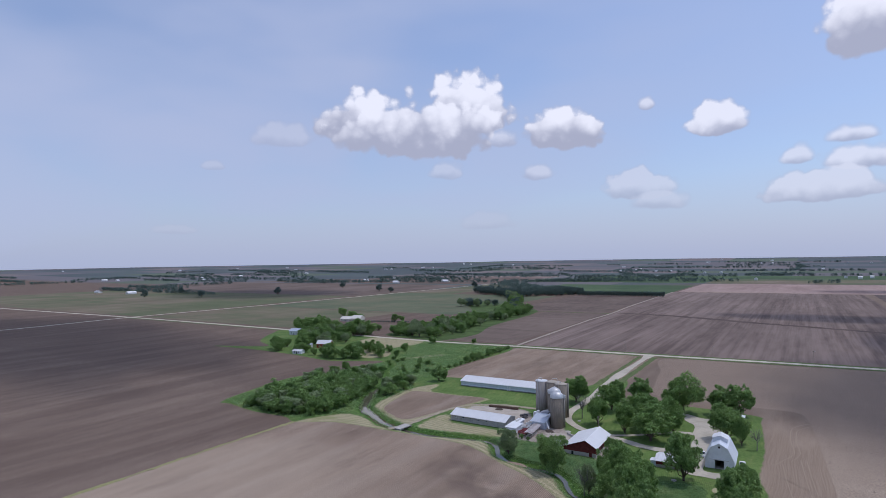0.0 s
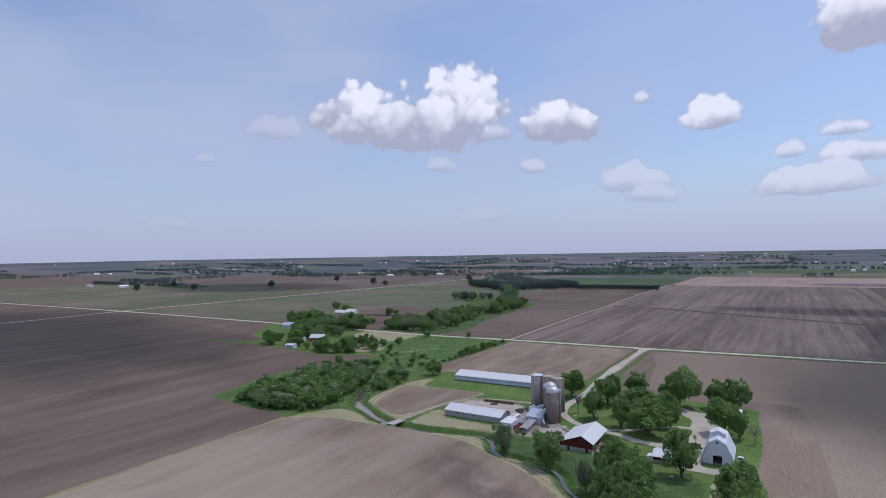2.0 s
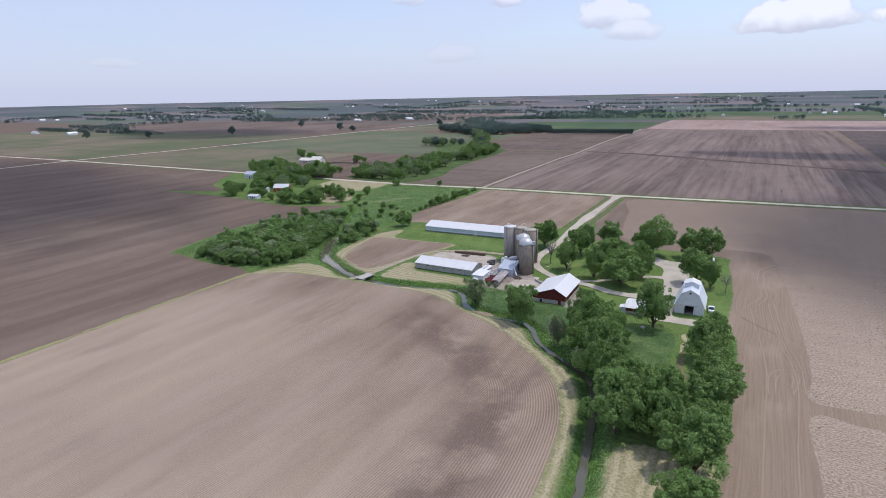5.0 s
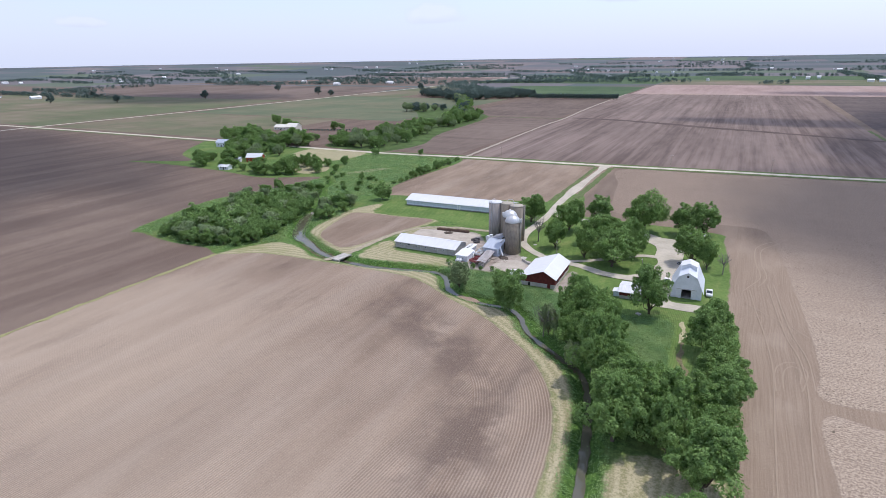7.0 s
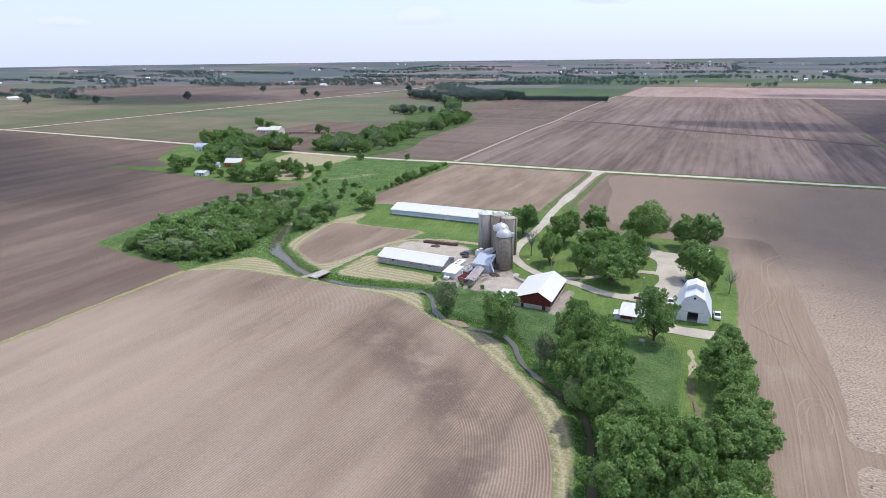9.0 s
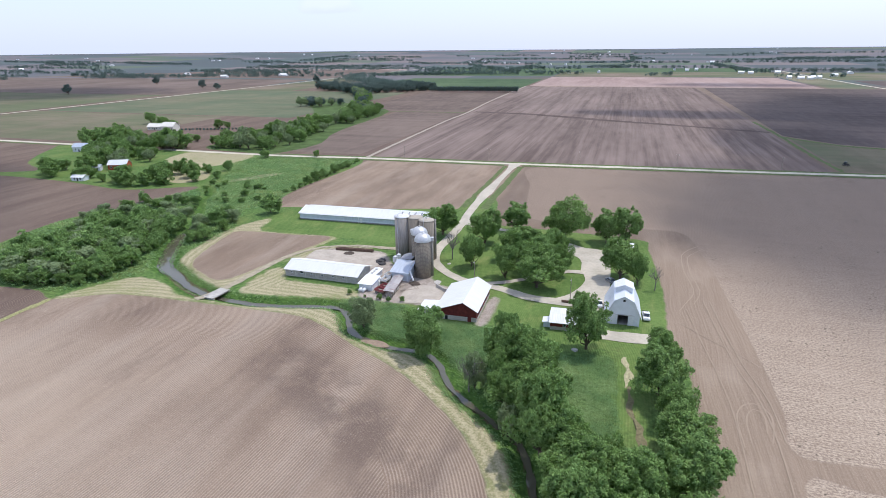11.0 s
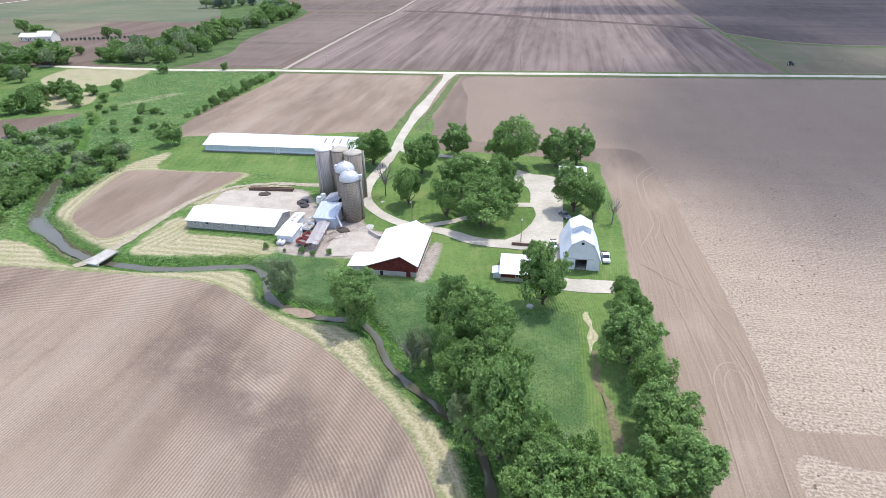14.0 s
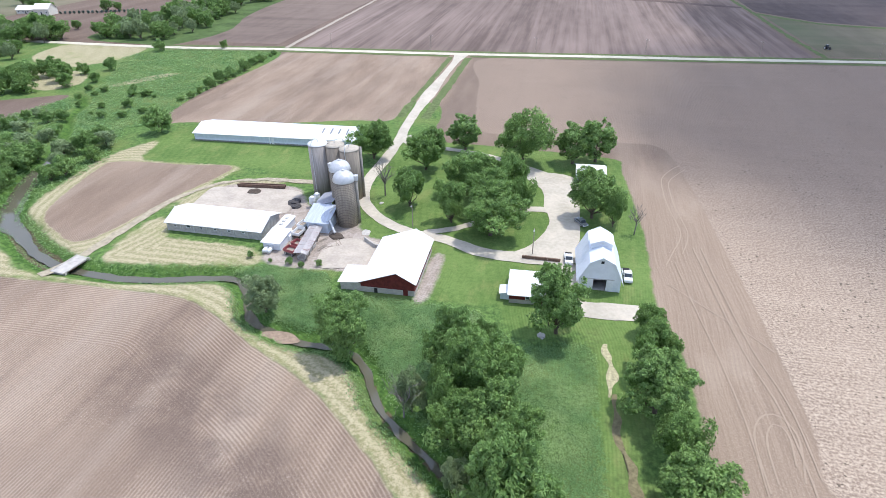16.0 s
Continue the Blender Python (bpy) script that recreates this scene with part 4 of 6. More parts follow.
# ---------------------------------------------------------------- trees
def leaf_cloud(rng, centres, radii, count, size, up=0.35, lift=(0, 0, 0), jitter=0.78):
    """Small bent leaf sprays spread over many overlapping clumps."""
    k = rng.choice(len(centres), count, p=radii ** 2 / (radii ** 2).sum())
    away = centres - np.array(lift)
    away /= np.linalg.norm(away, axis=1)[:, None] + 1e-6
    d = rng.normal(size=(count, 3)) + away[k] * 0.55 + np.array((0, 0, up))
    d /= np.linalg.norm(d, axis=1)[:, None]
    p = centres[k] + d * (radii[k] * rng.uniform(0.5, 1.0, count) ** 0.7 * rng.uniform(0.85, 1.3, count))[:, None]
    nrm = d + rng.normal(size=(count, 3)) * jitter
    nrm /= np.linalg.norm(nrm, axis=1)[:, None]
    u = np.cross(nrm, rng.normal(size=(count, 3)))
    u /= np.linalg.norm(u, axis=1)[:, None]
    v = np.cross(nrm, u)
    s = (size * rng.uniform(0.6, 1.35, count))[:, None]
    verts = np.stack([p - u * s, p - v * s * 0.5 - nrm * s * 0.2, p + u * s, p + v * s * 0.5 - nrm * s * 0.2], 1).reshape(-1, 3)
    return verts, np.arange(count * 4).reshape(-1, 4)


def limb(bm, a, b, r0, r1, rng, bends=3, sides=6):
    a, b = np.array(a, float), np.array(b, float)
    last, rl = a, r0
    for k in range(1, bends + 1):
        t = k / bends
        q = a + (b - a) * t + (rng.normal(size=3) * 0.06 * np.linalg.norm(b - a) * (t < 1))
        r = r0 + (r1 - r0) * t
        tube(bm, rl, r, last, q, sides)
        last, rl = q, r
    return last


def make_tree(name, seed, height, width, leaf, label, count=4200, size=0.42, base=0.22, clumps=56, squash=1.0, droop=0.0):
    """A broad-leaved tree: tapered trunk, forking limbs and a crown of leaf clumps with gaps."""
    rng = np.random.default_rng(seed)
    root = thing(name, label, "tree")
    bm = bmesh.new()
    fork = height * base
    lean = rng.normal(size=2) * 0.02 * height
    tube(bm, height * 0.030, height * 0.022, (0, 0, -0.3), (lean[0], lean[1], fork + 0.1 * height), 9)
    low = fork * 0.55
    mid = np.array((lean[0], lean[1], low + (height - low) * 0.47))
    half = np.array((width / 2, width / 2, (height - low) / 2 * squash))
    # big lobes on the main limbs, each carrying many leaf clumps
    lobes = 13
    k = np.arange(lobes) + 0.5
    dz = 0.95 - 1.55 * k / lobes
    turn = k * 2.39996 + rng.normal(size=lobes) * 0.5
    flat = np.sqrt(1 - dz * dz)
    d = np.stack([flat * np.cos(turn), flat * np.sin(turn), dz], 1)
    heart = mid + d * half * rng.uniform(0.34, 0.66, lobes)[:, None]
    heart[:, 2] -= droop * flat * half[2]
    reach = rng.uniform(0.27, 0.43, lobes)
    pick = rng.choice(lobes, clumps * 3, p=reach ** 2 / (reach ** 2).sum())
    e = rng.normal(size=(clumps * 3, 3)) + d[pick] * 0.7
    e /= np.linalg.norm(e, axis=1)[:, None]
    clumps *= 3
    centres = heart[pick] + e * half * (reach[pick] * rng.uniform(0.45, 1.0, clumps))[:, None]
    radii = width * rng.uniform(0.032, 0.075, clumps)
    centres[:, 2] = np.maximum(centres[:, 2], radii * 0.6)
    for c in centres[rng.choice(clumps, 12, replace=False)]:
        limb(bm, (lean[0], lean[1], fork * rng.uniform(0.75, 1.15)), c, height * 0.012, height * 0.003, rng)
    part("trunk", bm, BARK, root)
    verts, faces = leaf_cloud(rng, centres, radii, count, size, lift=mid)
    inner = mid + rng.normal(size=(14, 3)) * half * 0.30
    v2, f2 = leaf_cloud(rng, inner, np.full(14, width * 0.16), count // 5, size * 1.5, lift=mid)
    every = np.concatenate([verts, v2])
    wide = np.percentile(np.hypot(every[:, 0] - mid[0], every[:, 1] - mid[1]), 97)
    every[:, :2] = mid[:2] + (every[:, :2] - mid[:2]) * (width / 2 / wide)
    every[:, 2] *= height / np.percentile(every[:, 2], 99.5)
    part("crown", mesh_of("crown", every.tolist(), np.concatenate([faces, f2 + len(verts)]).tolist(), leaf), leaf, root)
    root["size"] = (height, width)
    return root


def make_bare(name, seed, height, spread, label):
    rng = np.random.default_rng(seed)
    root = thing(name, label, "tree")
    bm = bmesh.new()
    tube(bm, height * 0.022, height * 0.014, (0, 0, -0.2), (0.1, 0, height * 0.4), 8)
    for k in range(15):
        a = k * 2.4 + rng.uniform(0, 0.6)
        z0 = height * rng.uniform(0.28, 0.46)
        tip = np.array((math.cos(a) * spread / 2 * rng.uniform(0.5, 1), math.sin(a) * spread / 2 * rng.uniform(0.5, 1), height * rng.uniform(0.6, 1.0)))
        end = limb(bm, (0.1, 0, z0), tip, height * 0.009, height * 0.003, rng, 4, 5)
        for j in range(4):
            q = np.array((0.1, 0, z0)) + (tip - (0.1, 0, z0)) * rng.uniform(0.45, 0.95)
            limb(bm, q, q + rng.normal(size=3) * height * 0.10 + (0, 0, height * 0.06), height * 0.004, height * 0.0015, rng, 2, 4)
    part("trunk", bm, DEADWOOD, root)
    return root


KINDS = [make_tree("tree", 11, 16, 15, LEAF, "full green maple tree in summer leaf", 15200, 0.262, base=0.09, clumps=64),
         make_tree("tree", 23, 16, 13, LEAF_B, "bright green box elder tree", 14800, 0.262, base=0.07, clumps=60),
         make_tree("tree", 37, 14, 14, LEAF, "dense dark green shade tree", 14800, 0.262, base=0.06, clumps=60),
         make_tree("tree", 41, 12, 8, LEAF_B, "upright green ash tree on the lawn", 8800, 0.232, base=0.10, clumps=44),
         make_tree("tree", 53, 13, 13, LEAF_C, "grey-green willow tree by the creek", 13600, 0.244, base=0.06, droop=0.15),
         make_tree("tree", 61, 17, 18, LEAF, "large spreading oak tree with open crown", 16000, 0.281, base=0.15, clumps=58)]
GROVE = [make_tree("tree", 131, 14, 14, LEAF, "green tree in a distant farm grove", 3600, 0.46, base=0.08, clumps=40),
         make_tree("tree", 137, 14, 13, LEAF_B, "light green tree in a distant grove", 3500, 0.46, base=0.08, clumps=40),
         make_tree("tree", 139, 12, 13, LEAF_C, "grey-green tree along a distant stream", 3300, 0.46, base=0.08, clumps=36)]
SHRUBS = [make_tree("shrub", 71, 5.5, 7, LEAF_B, "bushy green creekside shrub", 3600, 0.24, base=0.06, clumps=26),
          make_tree("shrub", 83, 7.5, 8, LEAF, "dark green leafy thicket shrub", 4200, 0.25, base=0.06, clumps=28),
          make_tree("shrub", 97, 8.5, 8.5, LEAF_C, "grey-green young willow thicket", 4400, 0.25, base=0.08, clumps=30)]
# far stocks, in the leaf colour with haze mixed in
FAR_GROVE = [make_tree("tree", 151, 14, 14, HAZELEAF, "green tree in a distant grove", 1500, 0.62, base=0.08, clumps=24),
             make_tree("tree", 157, 13, 13, HAZELEAF, "green tree along a distant stream", 1400, 0.62, base=0.08, clumps=24)]
FARS = [make_tree("tree", 101, 11, 12, HAZELEAF, "distant green field tree", 700, 0.75, base=0.10, clumps=18),
        make_tree("tree", 113, 9, 12, HAZELEAF, "distant dark green tree in a hedgerow", 620, 0.75, base=0.08, clumps=18)]
USED = set()
TURN = random.Random(5)


def plant(stock, x, y, height, width, z=0.0):
    """Stands a tree of the stock at x, y, grown to that height and width."""
    h, w = stock["size"]
    m = Matrix.Translation((x, y, z)) @ Matrix.Rotation(TURN.uniform(0, 6.28), 4, "Z") @ Matrix.Diagonal((width / w, width / w, height / h, 1))
    if stock.name in USED:
        return copy_thing(stock, m)
    USED.add(stock.name)
    stock.matrix_basis = m
    return stock


JOINED = []


def far_plant(stock, x, y, height, width, z=0.0):
    """Notes a far tree, to be joined with its neighbours into one wood."""
    h, w = stock["size"]
    a = TURN.uniform(0, 6.28)
    for piece in stock.children:
        co = np.empty(len(piece.data.vertices) * 3)
        piece.data.vertices.foreach_get("co", co)
        co = co.reshape(-1, 3)
        cx, cy = co[:, 0] * width / w, co[:, 1] * width / w
        v = np.stack([x + cx * math.cos(a) - cy * math.sin(a), y + cx * math.sin(a) + cy * math.cos(a), z + co[:, 2] * height / h], 1)
        JOINED.append((v, [tuple(p.vertices) for p in piece.data.polygons], piece.data.materials[0]))


def join_far(name, label, category):
    """One mesh of all the far trees noted so far."""
    verts, faces, slots, mats, base = [], [], [], [], 0
    for v, f, m in JOINED:
        if m not in mats:
            mats.append(m)
        verts.append(v)
        faces += [tuple(i + base for i in q) for q in f]
        slots += [mats.index(m)] * len(f)
        base += len(v)
    me = bpy.data.meshes.new(name)
    me.from_pydata(np.concatenate(verts).tolist(), [], faces)
    for m in mats:
        me.materials.append(m)
    me.polygons.foreach_set("material_index", slots)
    me.update()
    JOINED.clear()
    tagged(new(name, me), label, category, kind="stuff")


A, B, C, D, E, F = KINDS
S_ROUND = make_tree("tree", 211, 12, 13, LEAF_B, "round dense yellow-green tree beside the creek", 17000, 0.24, base=0.04, clumps=70, squash=1.05)
N1, N2 = FAR_GROVE
G1, G2, G3 = GROVE
YARD_TREES = [(A, -99.4, 281, 13.7, 15), (A, -79.5, 275, 16.6, 14.5), (D, -69.5, 294.5, 12.4, 12), (F, -48.3, 286.5, 19.2, 18.5), (D, -32.0, 289, 13, 7.8), (D, -24.4, 292, 13.8, 8.4),
              (C, -78, 248.3, 11.7, 9.6), (A, -61, 262, 15.5, 17), (C, -50.5, 262.5, 14.5, 15), (C, -64, 241, 14.5, 13), (A, -52.5, 236, 16.5, 17), (A, -26, 251, 16.5, 14.5), (C, -20.5, 247, 13, 9),
              (B, -33.8, 199, 15.4, 11.5), (E, -95.8, 194, 9.5, 8.5), (S_ROUND, -74.5, 186, 11.5, 12.6), (B, -52.9, 182.5, 15.5, 11), (A, -45.8, 177, 18.5, 14), (E, -57.5, 173, 12.5, 8),
              (A, -42.5, 165.5, 17, 13), (A, -48.8, 167, 13.5, 10), (B, -39.4, 153.5, 18.5, 14), (A, -33, 143, 16, 13), (B, -31.5, 133, 15, 15), (A, -24, 142.5, 17, 14), (E, -30, 154, 8, 7.5),
              (C, -15.6, 202.5, 8.2, 10), (C, -15.8, 192.5, 12.5, 12), (B, -16.2, 181, 12.5, 13.5), (C, -14.2, 171.5, 11.5, 11.5), (A, -13.5, 161.5, 12, 12.5), (B, -13, 150, 12.5, 14.5), (C, -13.5, 138, 12, 13),
              (B, -14.2, 126, 13.5, 15.5), (A, -13.5, 111, 12, 12)]
for stock, x, y, h, w in YARD_TREES:
    plant(stock, x, y, h, w)
for stock, x, y, h, w in ((A, -56, 250, 15.5, 14), (C, -46.5, 250, 13, 12), (B, -47.5, 186, 11, 8), (A, -43, 180, 13, 8), (C, -51, 174, 15, 11), (B, -40, 163, 13, 9), (A, -34.5, 151, 15, 11), (C, -27, 150, 12, 9),
                          (B, -21, 133, 13, 11), (E, -47, 159, 9, 7)):
    plant(stock, x, y, h, w)
for seed, x, y, h, w in ((3, -86.9, 253.5, 12, 7), (7, -15.1, 244, 8.6, 5.5), (13, -58.5, 171.5, 9, 7), (17, -40.5, 157.5, 8, 6)):
    make_bare("dead_tree", seed, h, w, "bare grey leafless tree").location = (x, y, 0)

# creekside thicket
rng = random.Random(9)


def scatter(outline, count, stocks, hs, ws, gap=3.0, z=0.0, way=None):
    """Plants shrubs inside an outline, no two closer than the gap."""
    xs, ys = [p[0] for p in outline], [p[1] for p in outline]
    done, tries = [], 0
    while len(done) < count and tries < count * 60:
        tries += 1
        x, y = rng.uniform(min(xs), max(xs)), rng.uniform(min(ys), max(ys))
        if inside_distance(np.array([x]), np.array([y]), outline)[0] < 0.5 or any((x - a) ** 2 + (y - b) ** 2 < gap * gap for a, b in done):
            continue
        done.append((x, y))
        h = rng.uniform(*hs)
        (way or plant)(rng.choice(stocks), x, y, h, h * rng.uniform(*ws), z)


S1, S2, S3 = SHRUBS
scatter([(-246, 191), (-214, 188.5), (-201, 194), (-199, 208), (-206, 238), (-216, 262), (-235, 262), (-256, 240), (-251, 205)], 100, [S2, S3, S2, S1, S1], (4.8, 8.8), (1.0, 1.35), 4.2)
scatter([(-196, 232), (-193, 250), (-193, 268), (-206, 285), (-212, 268), (-203, 250)], 9, [S2, S1, S3], (5.0, 8.0), (1.0, 1.3), 4.2)
scatter([(-262, 240), (-235, 262), (-222, 275), (-240, 300), (-262, 310), (-276, 262)], 30, [S1, S2, S3], (2.6, 7.0), (1.0, 1.35), 4.4)
scatter([(-262, 310), (-240, 300), (-215, 300), (-202, 330), (-230, 350), (-270, 345)], 16, [S1, S1, S2], (1.4, 3.6), (1.2, 1.9), 5.5)
for x, y, h in ((-190, 290, 9.0), (-206, 352, 4.6), (-206, 362, 5.5), (-207, 372, 4.5), (-205, 384, 5.5), (-208, 398, 4.2), (-205, 342, 4), (-206, 410, 2.6), (-206, 421, 2.4), (-245, 432, 6.5), (-280, 418, 6), (-99, 212.6, 1.8), (-91.5, 213.2, 2.2), (-110, 213.6, 1.6), (-95.5, 211.8, 1.5), (-104, 212.4, 1.4)):
    plant(rng.choice([S1, S2]), x, y, h, h * 1.05)
for k in range(15):
    y = 334 + 6.3 * k
    h = rng.uniform(1.8, 4.2)
    plant(rng.choice([S1, S2, S1]), -203.5 - 0.035 * (y - 334) + rng.uniform(-1.2, 1.2), y, h, h * rng.uniform(1.1, 1.7))
# second farmstead's grove
scatter([(-478, 446), (-472, 486), (-458, 474), (-430, 456), (-400, 452), (-365, 440), (-372, 420), (-420, 415), (-470, 432)], 40, [G1, G3, G2], (9, 15), (0.9, 1.15), 6.6)
scatter([(-376, 350), (-352, 356), (-342, 372), (-360, 400), (-420, 415), (-432, 398)], 26, [G1, G2, G3], (8.5, 14), (0.9, 1.15), 6.6)
for x, y, h in ((-322, 325, 9), (-314, 321, 9), (-306, 319, 8.5), (-298, 322, 9), (-288, 327, 8), (-352, 325, 9), (-347, 329, 8), (-331, 323, 7), (-375, 325, 10.5), (-318, 352, 8), (-300, 355, 10), (-285, 362, 6), (-296, 334, 4), (-411, 548, 9), (-478, 535, 15),
                (-462, 530, 12), (-383, 470, 8), (-392, 462, 9), (-402, 468, 7), (-276, 340, 7), (-268, 350, 5), (-322, 331, 12), (-294, 330, 11), (-303, 346, 12), (-286, 348, 10), (-277, 372, 8), (-365, 343, 12), (-419, 545, 12), (-521, 563, 15), (-386, 334, 11), (-386, 345, 9)):
    plant(rng.choice([G1, G2]), x, y, h, h * 1.05)
# wooded stream corridor
scatter([(-352, 446), (-300, 446), (-288, 480), (-300, 540), (-322, 600), (-352, 560), (-362, 500)], 50, [G1, G3, G2], (9, 15), (0.9, 1.2), 6.6)
scatter([(-322, 600), (-305, 610), (-312, 700), (-330, 745), (-372, 770), (-352, 690)], 36, [G1, G2, G3], (8, 13), (0.9, 1.2), 6.8, way=far_plant)
scatter([(-345, 700), (-330, 720), (-375, 800), (-412, 905), (-470, 990), (-485, 975), (-430, 890), (-385, 790)], 36, [G1, G3, N1], (9, 15), (0.9, 1.2), 6.2, way=far_plant)
scatter([(-468, 760), (-408, 768), (-402, 800), (-450, 800)], 10, [N1, G3, N2], (9, 14), (0.9, 1.2), 7.0, way=far_plant)
scatter([(-625, 1100), (-585, 1060), (-515, 1000), (-470, 985), (-425, 1020), (-378, 1062), (-385, 1130), (-450, 1160), (-530, 1090), (-600, 1150)], 115, [N1, N2], (10, 16), (0.95, 1.25), 8.0, way=far_plant)
for k in range(34):
    far_plant(FARS[k % 2], -362 + k * 4.5, 1052 + k * 0.4 + 3 * math.sin(k), 9 + 2 * rng.random(), 8 + 3 * rng.random())
join_far("stream_woods", "green woods and hedge along a distant stream", "woods")
for x, y in ((-806, 1034), (-1010, 880), (-860, 1060), (-1120, 760), (-1240, 700), (-1060, 1150), (-700, 1240), (-1290, 820)):
    plant(FARS[0], x, y, 12 + 4 * rng.random(), 14)

# ---------------------------------------------------------------- buildings


def wall_box(root, name, x0, x1, y0, y1, z1, mat, label=""):
    """Four walls of some thickness, each a part."""
    t = 0.15
    for a, b, c, d in ((x0, x1, y0, y0 + t), (x0, x1, y1 - t, y1), (x0, x0 + t, y0 + t, y1 - t), (x1 - t, x1, y0 + t, y1 - t)):
        part(name, box(a, b, c, d, -0.2, z1), mat, root, label)


def window(root, x, y, z, w, h, frame_mat=None, axis="x", out=-1):
    """A small framed window on a wall that faces along -y (axis x) or +x (axis y)."""
    fm = frame_mat or WHITEWALL
    pane = bmesh.new()
    frame_bm = bmesh.new()
    if axis == "x":
        add_box(pane, x - w / 2, x + w / 2, y + out * 0.03, y + 0.02, z, z + h)
        for a, b, c, d in ((x - w / 2 - 0.1, x + w / 2 + 0.1, z - 0.1, z), (x - w / 2 - 0.1, x + w / 2 + 0.1, z + h, z + h + 0.1), (x - w / 2 - 0.1, x - w / 2, z, z + h), (x + w / 2, x + w / 2 + 0.1, z, z + h)):
            add_box(frame_bm, a, b, y + out * 0.07, y + 0.02, c, d)
    else:
        add_box(pane, x - 0.02, x + 0.03, y - w / 2, y + w / 2, z, z + h)
        for a, b, c, d in ((y - w / 2 - 0.1, y + w / 2 + 0.1, z - 0.1, z), (y - w / 2 - 0.1, y + w / 2 + 0.1, z + h, z + h + 0.1), (y - w / 2 - 0.1, y - w / 2, z, z + h), (y + w / 2, y + w / 2 + 0.1, z, z + h)):
            add_box(frame_bm, x - 0.02, x + 0.07, a, b, c, d)
    win = part("window_frame", frame_bm, fm, root)
    part("pane", pane, GLASS, win)


GLASS = plain("dim_window_glass", (0.05, 0.06, 0.07), 0.12, vary=0.1, spec=0.6)
POST = plain("grey_posts", (0.50, 0.49, 0.47), 0.85)
TIN = plain("white_painted_tin", (0.74, 0.75, 0.76), 0.5, vary=0.08)
PLAINWHITE = plain("white_enamel", (0.78, 0.78, 0.77), 0.3, vary=0.05, spec=0.5)
TYRE = plain("tyre_rubber", (0.025, 0.025, 0.027), 0.85)
RUST = plain("rusty_iron", (0.21, 0.11, 0.075), 0.85, vary=0.4, scale=2.0)
REDPAINT = plain("faded_red_paint", (0.36, 0.10, 0.10), 0.6, vary=0.35, scale=1.5)
WOOD = plain("weathered_planks", (0.33, 0.28, 0.23), 0.9, vary=0.3, scale=1.2)


def low_barn():
    """Long low barn with a weathered front and a white sheet roof."""
    r = thing("low_barn", "long low grey barn with white metal roof and posts", "barn", (-138.9, 222.0, 0), -0.3)
    L, W, e, rz = 27.8, 10.4, 2.75, 4.55
    for k in range(7):
        x0, x1 = k * L / 7, (k + 1) * L / 7
        part("wall_panel", box(x0 + 0.09, x1 - 0.09, 0.0, 0.16, 0.05, e + 0.1), GREYWALL, r)
        part("post", box(x0 - 0.11, x0 + 0.11, -0.14, 0.12, -0.2, e + 0.1, 0.02), POST, r)
    part("wall_base", box(0, L, -0.04, 0.16, -0.2, 0.5), CONCRETE, r)
    part("wall_back", box(0, L, W - 0.16, W, -0.2, e + 0.1), GREYWALL, r)
    for x in (0.0, L - 0.16):
        part("gable_wall", prism([(0.16, -0.2), (W - 0.16, -0.2), (W - 0.16, e), (W / 2, rz - 0.15), (0.16, e)], x, x + 0.16, "x"), GREYWALL, r)
    part("roof", slab([(-0.6, e - 0.1), (W / 2, rz), (W + 0.6, e - 0.1)], 0.09, -0.5, L + 0.5, "x"), ROOF_X, r, "white metal sheet roof with ribs")
    part("ridge_cap", slab([(W / 2 - 0.25, rz - 0.02), (W / 2, rz + 0.06), (W / 2 + 0.25, rz - 0.02)], 0.04, -0.5, L + 0.5, "x"), TIN, r)
    for x, w, h in ((2.4, 0.6, 0.5), (6.4, 1.1, 0.8), (10.2, 0.5, 0.6), (14.4, 0.8, 0.45), (18.5, 0.8, 0.45), (22.6, 0.6, 0.5)):
        window(r, x, 0.0, 1.5, w, h)
    return r


